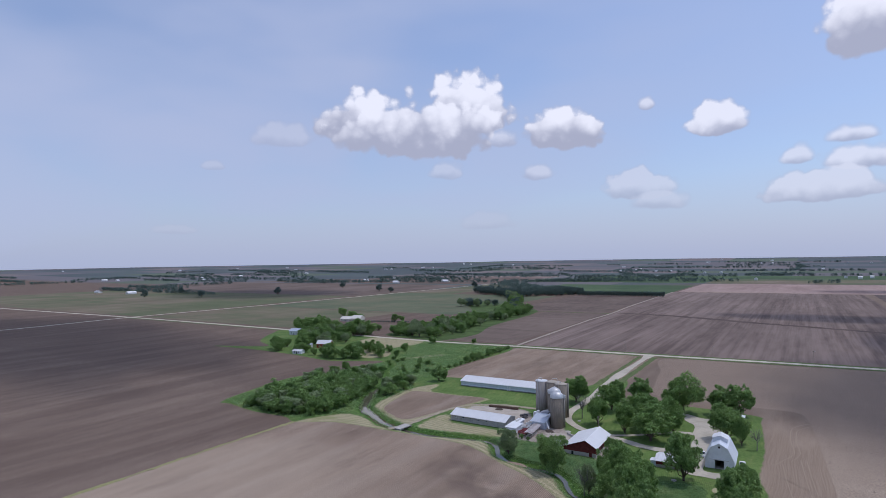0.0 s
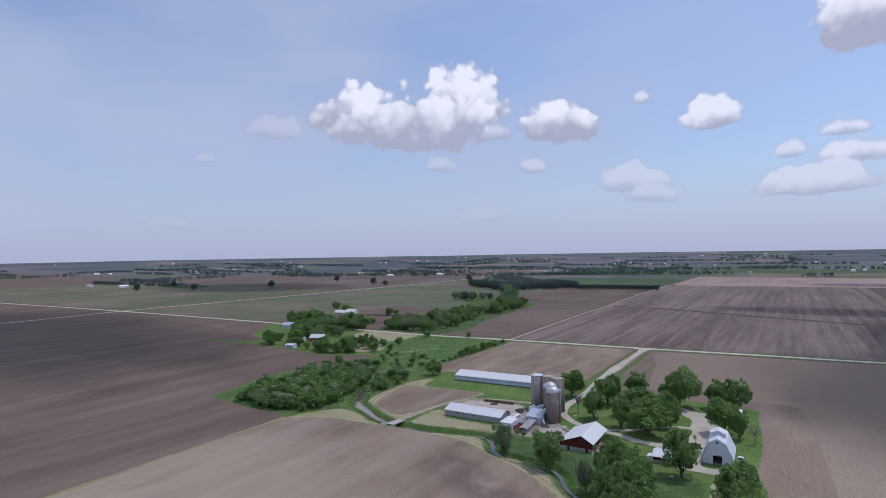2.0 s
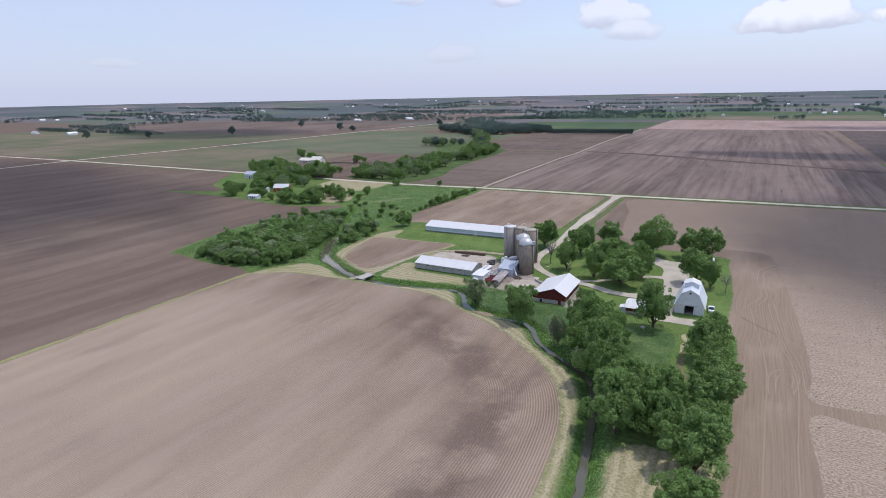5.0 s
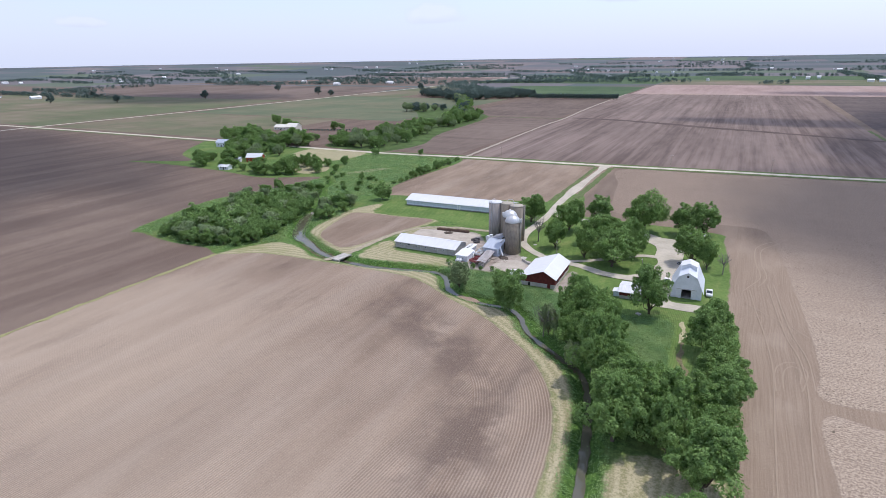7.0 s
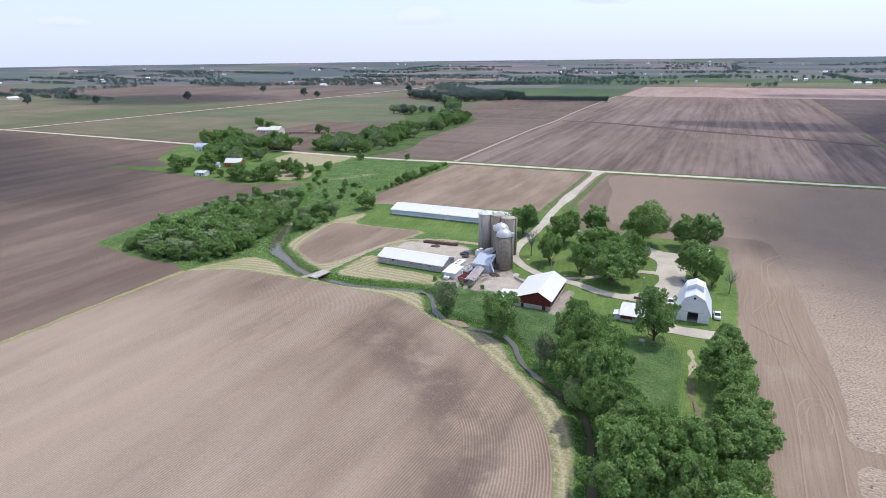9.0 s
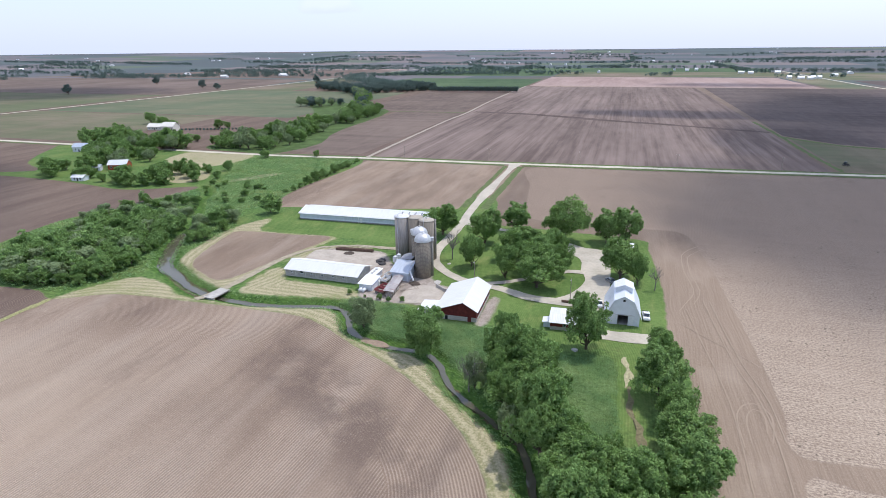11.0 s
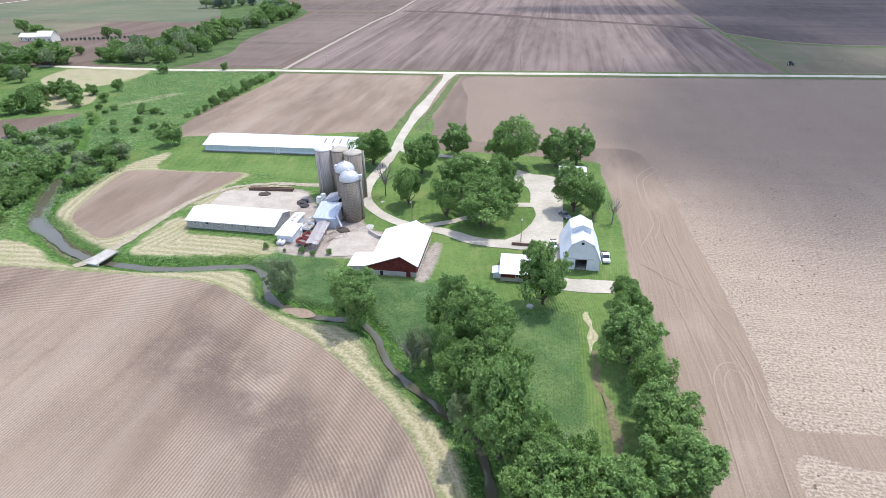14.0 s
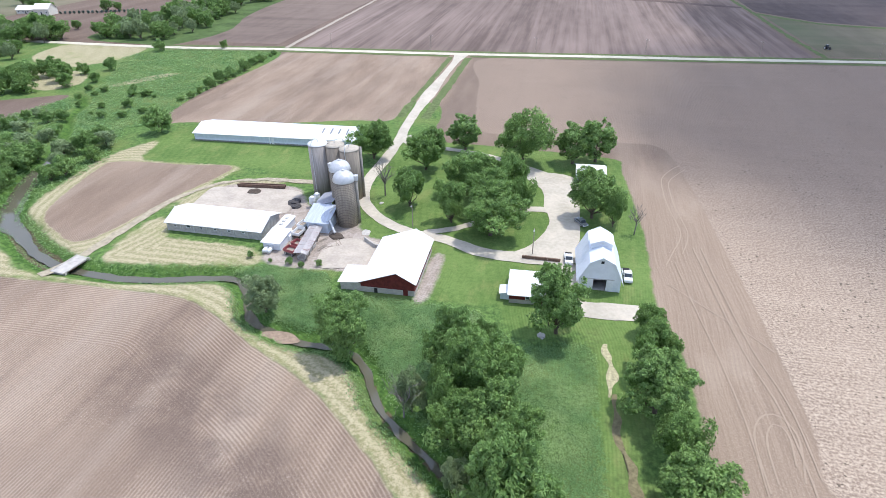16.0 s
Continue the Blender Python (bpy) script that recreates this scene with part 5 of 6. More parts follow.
def long_barn():
    """The very long white livestock barn."""
    r = thing("livestock_barn", "very long white metal livestock barn beside the lawn", "barn", (-171.3, 285.4, 0), 2.6)
    L, W, e, rz = 62.0, 14.6, 3.0, 4.9
    part("wall_sheet", box(0, L, 0.0, 0.14, 1.15, e + 0.1), WALLSHEET, r)
    part("wall_curtain", box(0, L, -0.03, 0.14, 0.45, 1.15), plain("white_curtain", (0.66, 0.70, 0.76), 0.6, vary=0.08), r)
    part("wall_base", box(0, L, -0.06, 0.16, -0.2, 0.45), plain("dark_footing", (0.25, 0.24, 0.23), 0.9), r)
    part("wall_back", box(0, L, W - 0.14, W, -0.2, e + 0.1), WALLSHEET, r)
    for x in (0.0, L - 0.14):
        part("gable_wall", prism([(0.14, -0.2), (W - 0.14, -0.2), (W - 0.14, e), (W / 2, rz - 0.15), (0.14, e)], x, x + 0.14, "x"), WALLSHEET, r)
    part("roof", slab([(-0.5, e - 0.08), (W / 2, rz), (W + 0.5, e - 0.08)], 0.1, -0.5, L + 0.5, "x"), ROOF_X, r, "white metal sheet roof")
    part("ridge_cap", slab([(W / 2 - 0.3, rz - 0.03), (W / 2, rz + 0.06), (W / 2 + 0.3, rz - 0.03)], 0.04, -0.5, L + 0.5, "x"), TIN, r)
    part("downpipe", box(29.8, 30.1, -0.3, -0.02, 0.0, e), TIN, r)
    part("side_door", box(30.6, 31.6, -0.08, 0.0, 0.1, 2.2), TIN, r)
    for x in (49.0, 52.2, 55.2, 58.2):
        s = (rz - e + 0.08) / (W / 2 + 0.5)
        y0, y1 = 3.4, 6.6
        z0, z1 = e - 0.08 + (y0 + 0.5) * s, e - 0.08 + (y1 + 0.5) * s
        part("roof_vent", prism([(y0, z0), (y1, z1), (y1, z1 + 0.10), (y0, z0 + 0.10)], x, x + 0.5, "x"), plain("grey_vent", (0.20, 0.21, 0.23), 0.6), r)
    return r


def red_barn():
    """Red barn with an uneven gable: steep towards the drive, long towards the creek, with a lean-to."""
    r = thing("red_barn", "red wooden barn with white metal roof and concrete block base", "barn", (-65.4, 205.6, 0), 1.5)
    D = 19.6
    ridge_x, ridge_z = -4.0, 6.0
    right_e, left_x, left_z = 3.6, -12.6, 2.9
    # front gable: boards above a block base
    for y in (0.0, D - 0.2):
        part("gable_wall", prism([(0.0, 1.4), (0.0, right_e), (ridge_x, ridge_z - 0.1), (left_x + 0.2, left_z - 0.1), (left_x + 0.2, 1.4)], y, y + 0.2), RED, r, "dark red board gable")
        part("base_wall", box(left_x, 0.0, y - 0.05, y + 0.25, -0.3, 1.4), CONCRETE, r, "grey concrete block base")
    part("side_wall", box(-0.2, 0.0, 0.2, D - 0.2, 0.9, right_e), RED, r)
    part("base_wall", box(-0.25, 0.05, 0.25, D - 0.25, -0.3, 0.9), CONCRETE, r)
    part("side_wall", box(left_x, left_x + 0.2, 0.2, D - 0.2, -0.3, left_z - 0.1), RED, r)
    part("roof", slab([(0.55, right_e - 0.25), (ridge_x, ridge_z), (left_x - 0.3, left_z - 0.18)], 0.1, -0.45, D + 0.4), ROOF_Y, r, "white metal sheet roof")
    part("ridge_cap", slab([(ridge_x - 0.3, ridge_z - 0.1), (ridge_x, ridge_z + 0.05), (ridge_x + 0.3, ridge_z - 0.14)], 0.04, -0.45, D + 0.4), TIN, r)
    # lean-to on the creek side
    part("lean_to_wall", box(-17.4, left_x, 0.05, 0.25, -0.3, 2.25), CONCRETE, r)
    part("lean_to_wall", box(-17.4, -17.2, 0.25, 6.4, -0.3, 2.1), CONCRETE, r)
    part("lean_to_wall", box(-17.4, left_x, 6.2, 6.4, -0.3, 2.2), RED, r)
    part("lean_to_roof", slab([(left_x + 0.1, left_z - 0.22), (-17.9, 2.25)], 0.09, -0.4, 6.8), ROOF_Y, r)
    # doors
    part("door", box(-2.6, -1.5, -0.12, -0.05, 0.0, 1.9), RED, r, "red plank door")
    part("door", box(-9.4, -8.6, -0.12, -0.05, 0.0, 1.3), DARK, r)
    for y in (3.0, 7.5, 12.0, 16.0):
        part("shutter", box(0.0, 0.1, y, y + 1.2, 1.3, 2.4), DARK, r)
    part("barge_board", slab([(0.55, right_e - 0.36), (ridge_x, ridge_z - 0.11), (left_x - 0.3, left_z - 0.30)], 0.2, -0.47, -0.4), plain("dark_trim", (0.12, 0.04, 0.035), 0.8), r)
    return r


def white_barn():
    """White gambrel crib barn with a gabled monitor on its ridge."""
    r = thing("white_barn", "white gambrel roofed barn with ridge monitor and open door", "barn", (-24.9, 216.0, 0), 2.0)
    D, hw = 13.6, 4.6
    e, sx, sz, az = 3.0, 2.75, 7.5, 9.0
    # front wall in pieces round the doorway
    door_w, door_h = 1.45, 3.0
    part("front_wall", prism([(-hw, -0.2), (-door_w, -0.2), (-door_w, door_h), (-hw, e)], 0.0, 0.18), WHITEWALL, r)
    part("front_wall", prism([(door_w, -0.2), (hw, -0.2), (hw, e), (door_w, door_h)], 0.0, 0.18), WHITEWALL, r)
    part("front_wall", prism([(-hw, e), (-door_w, door_h), (door_w, door_h), (hw, e), (sx, sz - 0.1), (0, az - 0.15), (-sx, sz - 0.1)], 0.0, 0.18), WHITEWALL, r)
    part("back_wall", prism([(-hw, -0.2), (hw, -0.2), (hw, e), (sx, sz - 0.1), (0, az - 0.15), (-sx, sz - 0.1), (-hw, e)], D - 0.18, D), WHITEWALL, r)
    for x in (-hw, hw - 0.18):
        part("side_wall", box(x, x + 0.18, 0.18, D - 0.18, -0.2, e), WHITEWALL, r)
    part("floor_slab", box(-hw + 0.2, hw - 0.2, 0.2, D - 0.2, -0.2, 0.05), CONCRETE, r)
    for s in (-1, 1):
        part("door", box(min(s * door_w, s * (door_w + 1.5)), max(s * door_w, s * (door_w + 1.5)), -0.10, -0.02, 0.05, door_h + 0.1), TIN, r, "white sliding door pushed open")
    part("door_track", box(-3.1, 3.1, -0.16, -0.02, door_h + 0.12, door_h + 0.26), POST, r)
    line = [(-hw - 0.55, e - 0.7), (-sx, sz), (0, az), (sx, sz), (hw + 0.55, e - 0.7)]
    part("roof", slab(line, 0.12, -0.4, D + 0.4), ribbed("barn_sheet_roof", (0.72, 0.76, 0.82), 1, pitch=0.6, vary=0.10, rough=0.4), r, "pale metal gambrel roof")
    part("loft_window", box(-0.32, 0.32, -0.06, 0.0, az - 1.75, az - 1.1), DARK, r)
    # monitor
    m0, m1, mw, mz, mt = 5.2, 9.6, 2.3, 9.5, 10.4
    for x in (-mw, mw - 0.14):
        part("monitor_wall", box(x, x + 0.14, m0, m1, sz, mz), WHITEWALL, r)
    for y in (m0, m1 - 0.14):
        part("monitor_wall", prism([(-mw + 0.14, sz), (mw - 0.14, sz), (mw - 0.14, mz), (0, mt - 0.1), (-mw + 0.14, mz)], y, y + 0.14), WHITEWALL, r)
    part("monitor_roof", slab([(-mw - 0.4, mz - 0.2), (0, mt), (mw + 0.4, mz - 0.2)], 0.09, m0 - 0.35, m1 + 0.35), ROOF_Y, r)
    return r


def red_shed():
    r = thing("red_shed", "small red shed with white metal roof on the lawn", "shed", (-44.4, 207.6, 0), 3.0)
    W, D, e = 11.5, 9.6, 2.3
    part("front_wall", box(0, W, 0, 0.16, 1.0, e + 0.15), RED, r)
    part("base_wall", box(0, W, -0.04, 0.18, -0.2, 1.0), CONCRETE, r)
    part("back_wall", box(0, W, D - 0.16, D, -0.2, e), WHITEWALL, r)
    for x in (0, W - 0.16):
        part("side_wall", prism([(0.16, -0.2), (D - 0.16, -0.2), (D - 0.16, e), (3.2, 3.55), (0.16, e)], x, x + 0.16, "x"), WHITEWALL, r)
    part("roof", slab([(-0.45, e), (3.2, 3.7), (D + 0.4, e - 0.1)], 0.09, -0.4, W + 0.4, "x"), ROOF_X, r, "white metal sheet roof")
    window(r, 4.0, 0.0, 1.2, 0.7, 0.8)
    part("door", box(6.2, 7.2, -0.08, 0.0, 0.1, 2.0), RED, r)
    part("lean_to_wall", box(-2.0, -0.05, 1.0, 3.8, -0.2, 1.7), WALLSHEET, r)
    part("lean_to_roof", slab([(-2.3, 1.7), (0.0, 2.1)], 0.07, 0.7, 4.1), TIN, r)
    return r


def garage():
    r = thing("garage", "small white garage half hidden behind trees", "garage", (-30.4, 274.6, 0), 3.0)
    wall_box(r, "wall", 0, 8.6, 0, 8.2, 2.6, WHITEWALL)
    part("gable_wall", prism([(0.1, 2.6), (8.1, 2.6), (4.1, 3.9)], 0.02, 0.14, "x"), WHITEWALL, r)
    part("gable_wall", prism([(0.1, 2.6), (8.1, 2.6), (4.1, 3.9)], 8.46, 8.58, "x"), WHITEWALL, r)
    part("roof", slab([(-0.4, 2.55), (4.1, 4.0), (8.6, 2.55)], 0.1, -0.4, 9.0, "x"), ROOF_X, r, "white metal roof")
    part("garage_door", box(-0.06, 0.0, 1.4, 6.6, 0.0, 2.3), TIN, r)
    return r


def silo_material(name, colour):
    """Concrete staves: upright blocks in courses, weather streaks running down."""
    m, gr, b = material(name, 0.9, 0.0, 0.2)
    p = gr.coords()
    x, y, z = gr.xyz(p)
    ang = gr.math("ARCTAN2", y, x)
    course = gr.math("FLOOR", gr.math("DIVIDE", z, 0.76))
    stave = gr.math("FLOOR", gr.math("ADD", gr.math("MULTIPLY", ang, 11.0), gr.math("MULTIPLY", course, 0.5)))
    w = gr.tree.nodes.new("ShaderNodeTexWhiteNoise")
    w.noise_dimensions = "2D"
    gr.put(w.inputs["Vector"], gr.node("ShaderNodeCombineXYZ", X=stave, Y=course, Z=0.0).outputs[0])
    run = gr.noise(1.0, gr.node("ShaderNodeCombineXYZ", X=gr.math("MULTIPLY", ang, 6.0), Y=gr.math("MULTIPLY", z, 0.18), Z=0.0).outputs[0], 5.0, 0.6)
    dark, light = tuple(c * 0.80 for c in colour), tuple(min(1, c * 1.10) for c in colour)
    col = gr.mix(gr.step(run, 0.35, 0.68), dark, light)
    col = gr.mix(gr.math("MULTIPLY", w.outputs["Value"], 0.12), col, dark)
    gr.put(b.inputs["Base Color"], col)
    gr.put(b.inputs["Normal"], gr.bump(w.outputs["Value"], 0.15, 0.012))
    return m


SILO_PALE = silo_material("pale_stave_concrete", (0.38, 0.345, 0.315))
SILO_TAN = silo_material("tan_stave_concrete", (0.30, 0.257, 0.208))
HOOPS = plain("steel_hoops", (0.17, 0.145, 0.12), 0.6, 0.4)



def hoop_shape(n=32):
    """A thin steel band round a drum of radius 1."""
    cut = ((1.0, -0.05), (1.018, -0.02), (1.018, 0.02), (1.0, 0.05))
    verts = [(rr * math.cos(a * 2 * math.pi / n), rr * math.sin(a * 2 * math.pi / n), dz) for rr, dz in cut for a in range(n)]
    return verts, [(u * n + a, u * n + (a + 1) % n, (u + 1) * n + (a + 1) % n, (u + 1) * n + a) for u in range(3) for a in range(n)]


CHUTE = plain("weathered_chute", (0.33, 0.30, 0.26), 0.8, vary=0.25)


def silo(x, y, r, h, mat, roof, label, chute_turn, hoops=0, pipe=True):
    """A stave silo with hoops, a chute up its side and a flat or domed roof."""
    s = thing("silo", label, "silo", (x, y, 0), 0.0, "farm silos")
    part("wall", lathe([(r, -0.3), (r, h)], 40), mat, s, "", True)
    if hoops:
        ring = bpy.data.meshes.get("hoop") or mesh_of("hoop", *hoop_shape(), HOOPS)
        for k in range(hoops):
            o = part("hoop", ring, HOOPS, s)
            o.location, o.scale = (0, 0, 0.5 + (h - 0.8) * k / (hoops - 1)), (r, r, 1)
    if roof == "dome":
        prof = [(r + 0.12, h - 0.1)] + [((r + 0.12) * math.cos(t), h + (r * 0.92) * math.sin(t)) for t in np.linspace(0, 1.5, 9)]
        dome = part("dome", lathe(prof, 32), GALV, s, "bright galvanised dome roof", True)
        part("cap", lathe([(0.35, h + r * 0.9), (0.35, h + r * 0.92 + 0.25), (0.1, h + r * 0.92 + 0.4)], 12), GALV, dome)
        bm = bmesh.new()
        for k in range(16):
            a = k * math.pi / 8
            last = None
            for t in np.linspace(0, 1.45, 7):
                q = ((r + 0.15) * math.cos(t) * math.cos(a), (r + 0.15) * math.cos(t) * math.sin(a), h + (r * 0.94) * math.sin(t))
                if last:
                    tube(bm, 0.016, 0.016, last, q, 4)
                last = q
        part("dome_ribs", bm, GALV, dome)
        bm = bmesh.new()
        add_box(bm, r - 0.2, r + 0.9, -0.6, 0.6, h - 0.2, h + 1.1)
        hat = part("roof_hatch", bm, GALV, s)
        hat.rotation_euler = (0, 0, chute_turn)
    else:
        part("roof", lathe([(r + 0.1, h - 0.08), (r + 0.1, h + 0.12), (r * 0.5, h + 0.32), (0.2, h + 0.42)], 32), roof, s, "", True)
    chute = bmesh.new()
    lathe([(0.42, 0.2), (0.42, h + 0.3)], 12, chute, (r + 0.30, 0))
    c = part("chute", chute, CHUTE, s, "weathered unloading chute", True)
    c.rotation_euler = (0, 0, chute_turn)
    if pipe:
        bm = bmesh.new()
        pts = [(-r - 0.15, 0, 1.0), (-r - 0.15, 0, h + 0.6), (-r * 0.85, 0, h + 1.4), (-r * 0.4, 0, h + 1.6), (0, 0, h + 1.2), (0, 0, h + 0.3)]
        for a, b in zip(pts, pts[1:]):
            tube(bm, 0.11, 0.11, a, b, 8)
        f = part("fill_pipe", bm, GALV, s, "curved steel filling pipe")
        f.rotation_euler = (0, 0, chute_turn + 1.2)
    return s


low_barn()
long_barn()
red_barn()
white_barn()
red_shed()
garage()
PALETOP = plain("pale_silo_roof", (0.66, 0.66, 0.66), 0.7, vary=0.12)
TANTOP = plain("weathered_silo_roof", (0.44, 0.39, 0.32), 0.85, vary=0.2)
silo(-106.2, 252.3, 2.9, 15.8, SILO_PALE, PALETOP, "tall grey concrete silo with pale flat roof", 0.1)
silo(-101.1, 252.6, 2.75, 15.7, SILO_TAN, TANTOP, "tall dark weathered concrete silo with flat roof", 2.6)
silo(-95.9, 250.6, 2.85, 15.6, SILO_TAN, TANTOP, "tall tan concrete silo with stained flat roof", 0.3)
silo(-91.9, 235.0, 2.85, 13.2, SILO_TAN, "dome", "concrete stave silo with steel hoops and shiny dome", 0.3, 26, False)
silo(-95.3, 241.0, 2.85, 13.4, SILO_TAN, "dome", "weathered concrete silo with galvanised dome", 2.8, 24, False)


# ---------------------------------------------------------------- feed yard between the barns and silos
def feed_room():
    r = thing("feed_room", "blue-grey metal feed room at the foot of the silos", "shed")
    part("wall", prism([(-101.2, -0.2), (-95.2, -0.2), (-95.2, 3.3), (-101.2, 3.0)], 228.6, 228.76), WALLSHEET, r)
    part("wall", box(-101.2, -101.04, 228.76, 235.4, -0.2, 3.4), WALLSHEET, r)
    part("wall", box(-95.36, -95.2, 228.76, 234.6, -0.2, 3.6), WALLSHEET, r)
    part("roof", slab([(228.2, 3.1), (235.8, 5.0)], 0.1, -101.9, -94.8, "x"), ROOF_OLD, r, "blue-grey metal roof")
    part("upper_roof", slab([(-102.4, 3.9), (-96.4, 5.6)], 0.1, 236.2, 244.4), plain("dull_grey_sheet", (0.33, 0.34, 0.38), 0.6, 0.2, vary=0.2), r, "dull dark grey metal roof")
    part("upper_wall", prism([(-102.0, -0.2), (-96.9, -0.2), (-96.9, 5.4), (-102.0, 3.9)], 236.4, 236.55), WALLSHEET, r)
    part("upper_wall", box(-102.0, -101.85, 236.55, 244.2, -0.2, 3.9), WALLSHEET, r)
    part("duct", tube(bmesh.new(), 0.32, 0.32, (-94.9, 229.6, 3.6), (-93.0, 227.8, 0.9), 10), GALV, r)
    part("duct", tube(bmesh.new(), 0.28, 0.28, (-95.6, 231.6, 4.8), (-94.4, 233.0, 6.2), 10), GALV, r)
    return r


def bunk_shed():
    r = thing("bunk_feeder", "long narrow feed bunk with rusty patched metal roof", "shed")
    for k in range(7):
        y = 215.0 + k * 2.3
        xo = -(k * 0.27)
        for dx in (-98.0, -95.4):
            part("post", box(dx + xo - 0.08, dx + xo + 0.08, y - 0.08, y + 0.08, -0.2, 2.0), WOOD, r)
    bm = bmesh.new()
    rng2 = random.Random(2)
    for k in range(15):
        y0, y1 = 214.3 + k, 215.32 + k
        xo = -(k * 0.115)
        za = 2.15 + 0.03 * rng2.random()
        vs = [bm.verts.new(v) for v in ((-98.6 + xo, y0, za), (-96.7 + xo, y0, za + 0.30), (-94.9 + xo, y0, za - 0.1), (-95.0 + xo, y1, za - 0.1), (-96.8 + xo, y1, za + 0.30), (-98.7 + xo, y1, za))]
        bm.faces.new((vs[0], vs[1], vs[4], vs[5]))
        bm.faces.new((vs[1], vs[2], vs[3], vs[4]))
    bmesh.ops.solidify(bm, geom=bm.faces[:], thickness=0.05)
    part("roof", bm, ROOF_RUST, r, "patched rusty and white sheet roof")
    part("trough", prism([(-97.8, 0.1), (-96.0, 0.1), (-95.9, 0.9), (-96.1, 0.9), (-96.2, 0.3), (-97.6, 0.3), (-97.7, 0.9), (-97.9, 0.9)], 214.6, 222.0), CONCRETE, r)
    return r


def milk_house():
    r = thing("milk_house", "low white annex joining the barn", "shed")
    wall_box(r, "wall", -108.6, -103.9, 217.9, 224.5, 2.3, WHITEWALL)
    part("roof", slab([(217.4, 2.3), (224.8, 2.75)], 0.1, -109.0, -103.6, "x"), TIN, r, "flat white metal roof")
    wall_box(r, "passage_wall", -108.9, -106.3, 224.6, 232.0, 2.3, WHITEWALL)
    part("passage_roof", slab([(-109.2, 2.35), (-107.6, 2.6), (-106.0, 2.35)], 0.09, 224.6, 232.3), TIN, r)
    for x in (-107.4, -106.2):
        bm = tube(bmesh.new(), 0.55, 0.55, (x, 215.6, 0.75), (x, 218.0, 0.75), 14)
        part("tank", bm, PLAINWHITE, r, "small white cylindrical tank", True)
    for k in range(3):
        part("roof_hatch", box(-108.0, -107.2, 226.2 + k * 1.8, 227.0 + k * 1.8, 2.55, 2.8), POST, r)
    return r


feed_room()
bunk_shed()
milk_house()


def feed_bin(x, y, r, h):
    b = thing("feed_bin", "small round white metal feed bin", "bin", (x, y, 0), 0, "feed bins")
    part("drum", lathe([(0.4, 0.6), (r, 1.2), (r, h), (r * 0.95, h + 0.05)], 20), PLAINWHITE, b, "", True)
    part("lid", lathe([(r * 1.04, h), (r * 0.5, h + 0.45), (0.15, h + 0.55)], 20), TIN, b, "", True)
    for k in range(4):
        a = k * math.pi / 2 + 0.4
        part("leg", tube(bmesh.new(), 0.06, 0.06, (r * 0.9 * math.cos(a), r * 0.9 * math.sin(a), -0.1), (r * 0.9 * math.cos(a), r * 0.9 * math.sin(a), 1.4), 6), POST, b)


feed_bin(-105.6, 242.6, 0.95, 2.9)
feed_bin(-105.1, 245.0, 0.95, 2.9)

hut = thing("calf_hut", "rounded white plastic hut on the yard", "hut", (-105.0, 222.6, 0), 8)
part("shell", prism([(-1.5, 0.0), (-1.5, 1.3), (-1.0, 1.95), (0, 2.15), (1.0, 1.95), (1.5, 1.3), (1.5, 0.0)], 0.0, 3.2), PLAINWHITE, hut)
part("opening", prism([(-0.6, 0.05), (-0.6, 1.2), (0, 1.5), (0.6, 1.2), (0.6, 0.05)], -0.02, 0.05), DARK, hut)


def wheel_on(parent, x, y, r, w, axis="x"):
    a, b = ((x - w / 2, y, r), (x + w / 2, y, r)) if axis == "x" else ((x, y - w / 2, r), (x, y + w / 2, r))
    t = part("wheel", tube(bmesh.new(), r, r, a, b, 16), TYRE, parent)
    k = 0.02
    a, b = ((x - w / 2 - k, y, r), (x + w / 2 + k, y, r)) if axis == "x" else ((x, y - w / 2 - k, r), (x, y + w / 2 + k, r))
    part("rim", tube(bmesh.new(), r * 0.55, r * 0.55, a, b, 12), GALV, t)


def wagon(x, y, turn, body, label, length=4.6):
    w = thing("farm_wagon", label, "wagon", (x, y, 0), turn, "parked wagons")
    part("bed", box(-1.1, 1.1, -length / 2, length / 2, 0.75, 0.95, 0.03), WOOD, w)
    for a, b, c, d in ((-1.15, -1.05, -length / 2, length / 2), (1.05, 1.15, -length / 2, length / 2), (-1.05, 1.05, -length / 2, -length / 2 + 0.1), (-1.05, 1.05, length / 2 - 0.1, length / 2)):
        part("side_board", box(a, b, c, d, 0.95, 1.75, 0.02), body, w)
    for sx in (-0.95, 0.95):
        for sy in (-length * 0.32, length * 0.32):
            wheel_on(w, sx, sy, 0.42, 0.25)
    part("drawbar", tube(bmesh.new(), 0.05, 0.05, (0, -length / 2, 0.7), (0, -length / 2 - 1.6, 0.45), 6), RUST, w)


wagon(-102.6, 226.0, -6, PLAINWHITE, "white sided farm wagon with load", 3.6)
wagon(-103.0, 230.2, -10, PLAINWHITE, "white flat farm wagon", 3.2)
wagon(-100.6, 217.2, 74, REDPAINT, "faded red farm wagon", 3.2)
wagon(-100.2, 220.4, 70, REDPAINT, "faded red gravity wagon", 2.8)


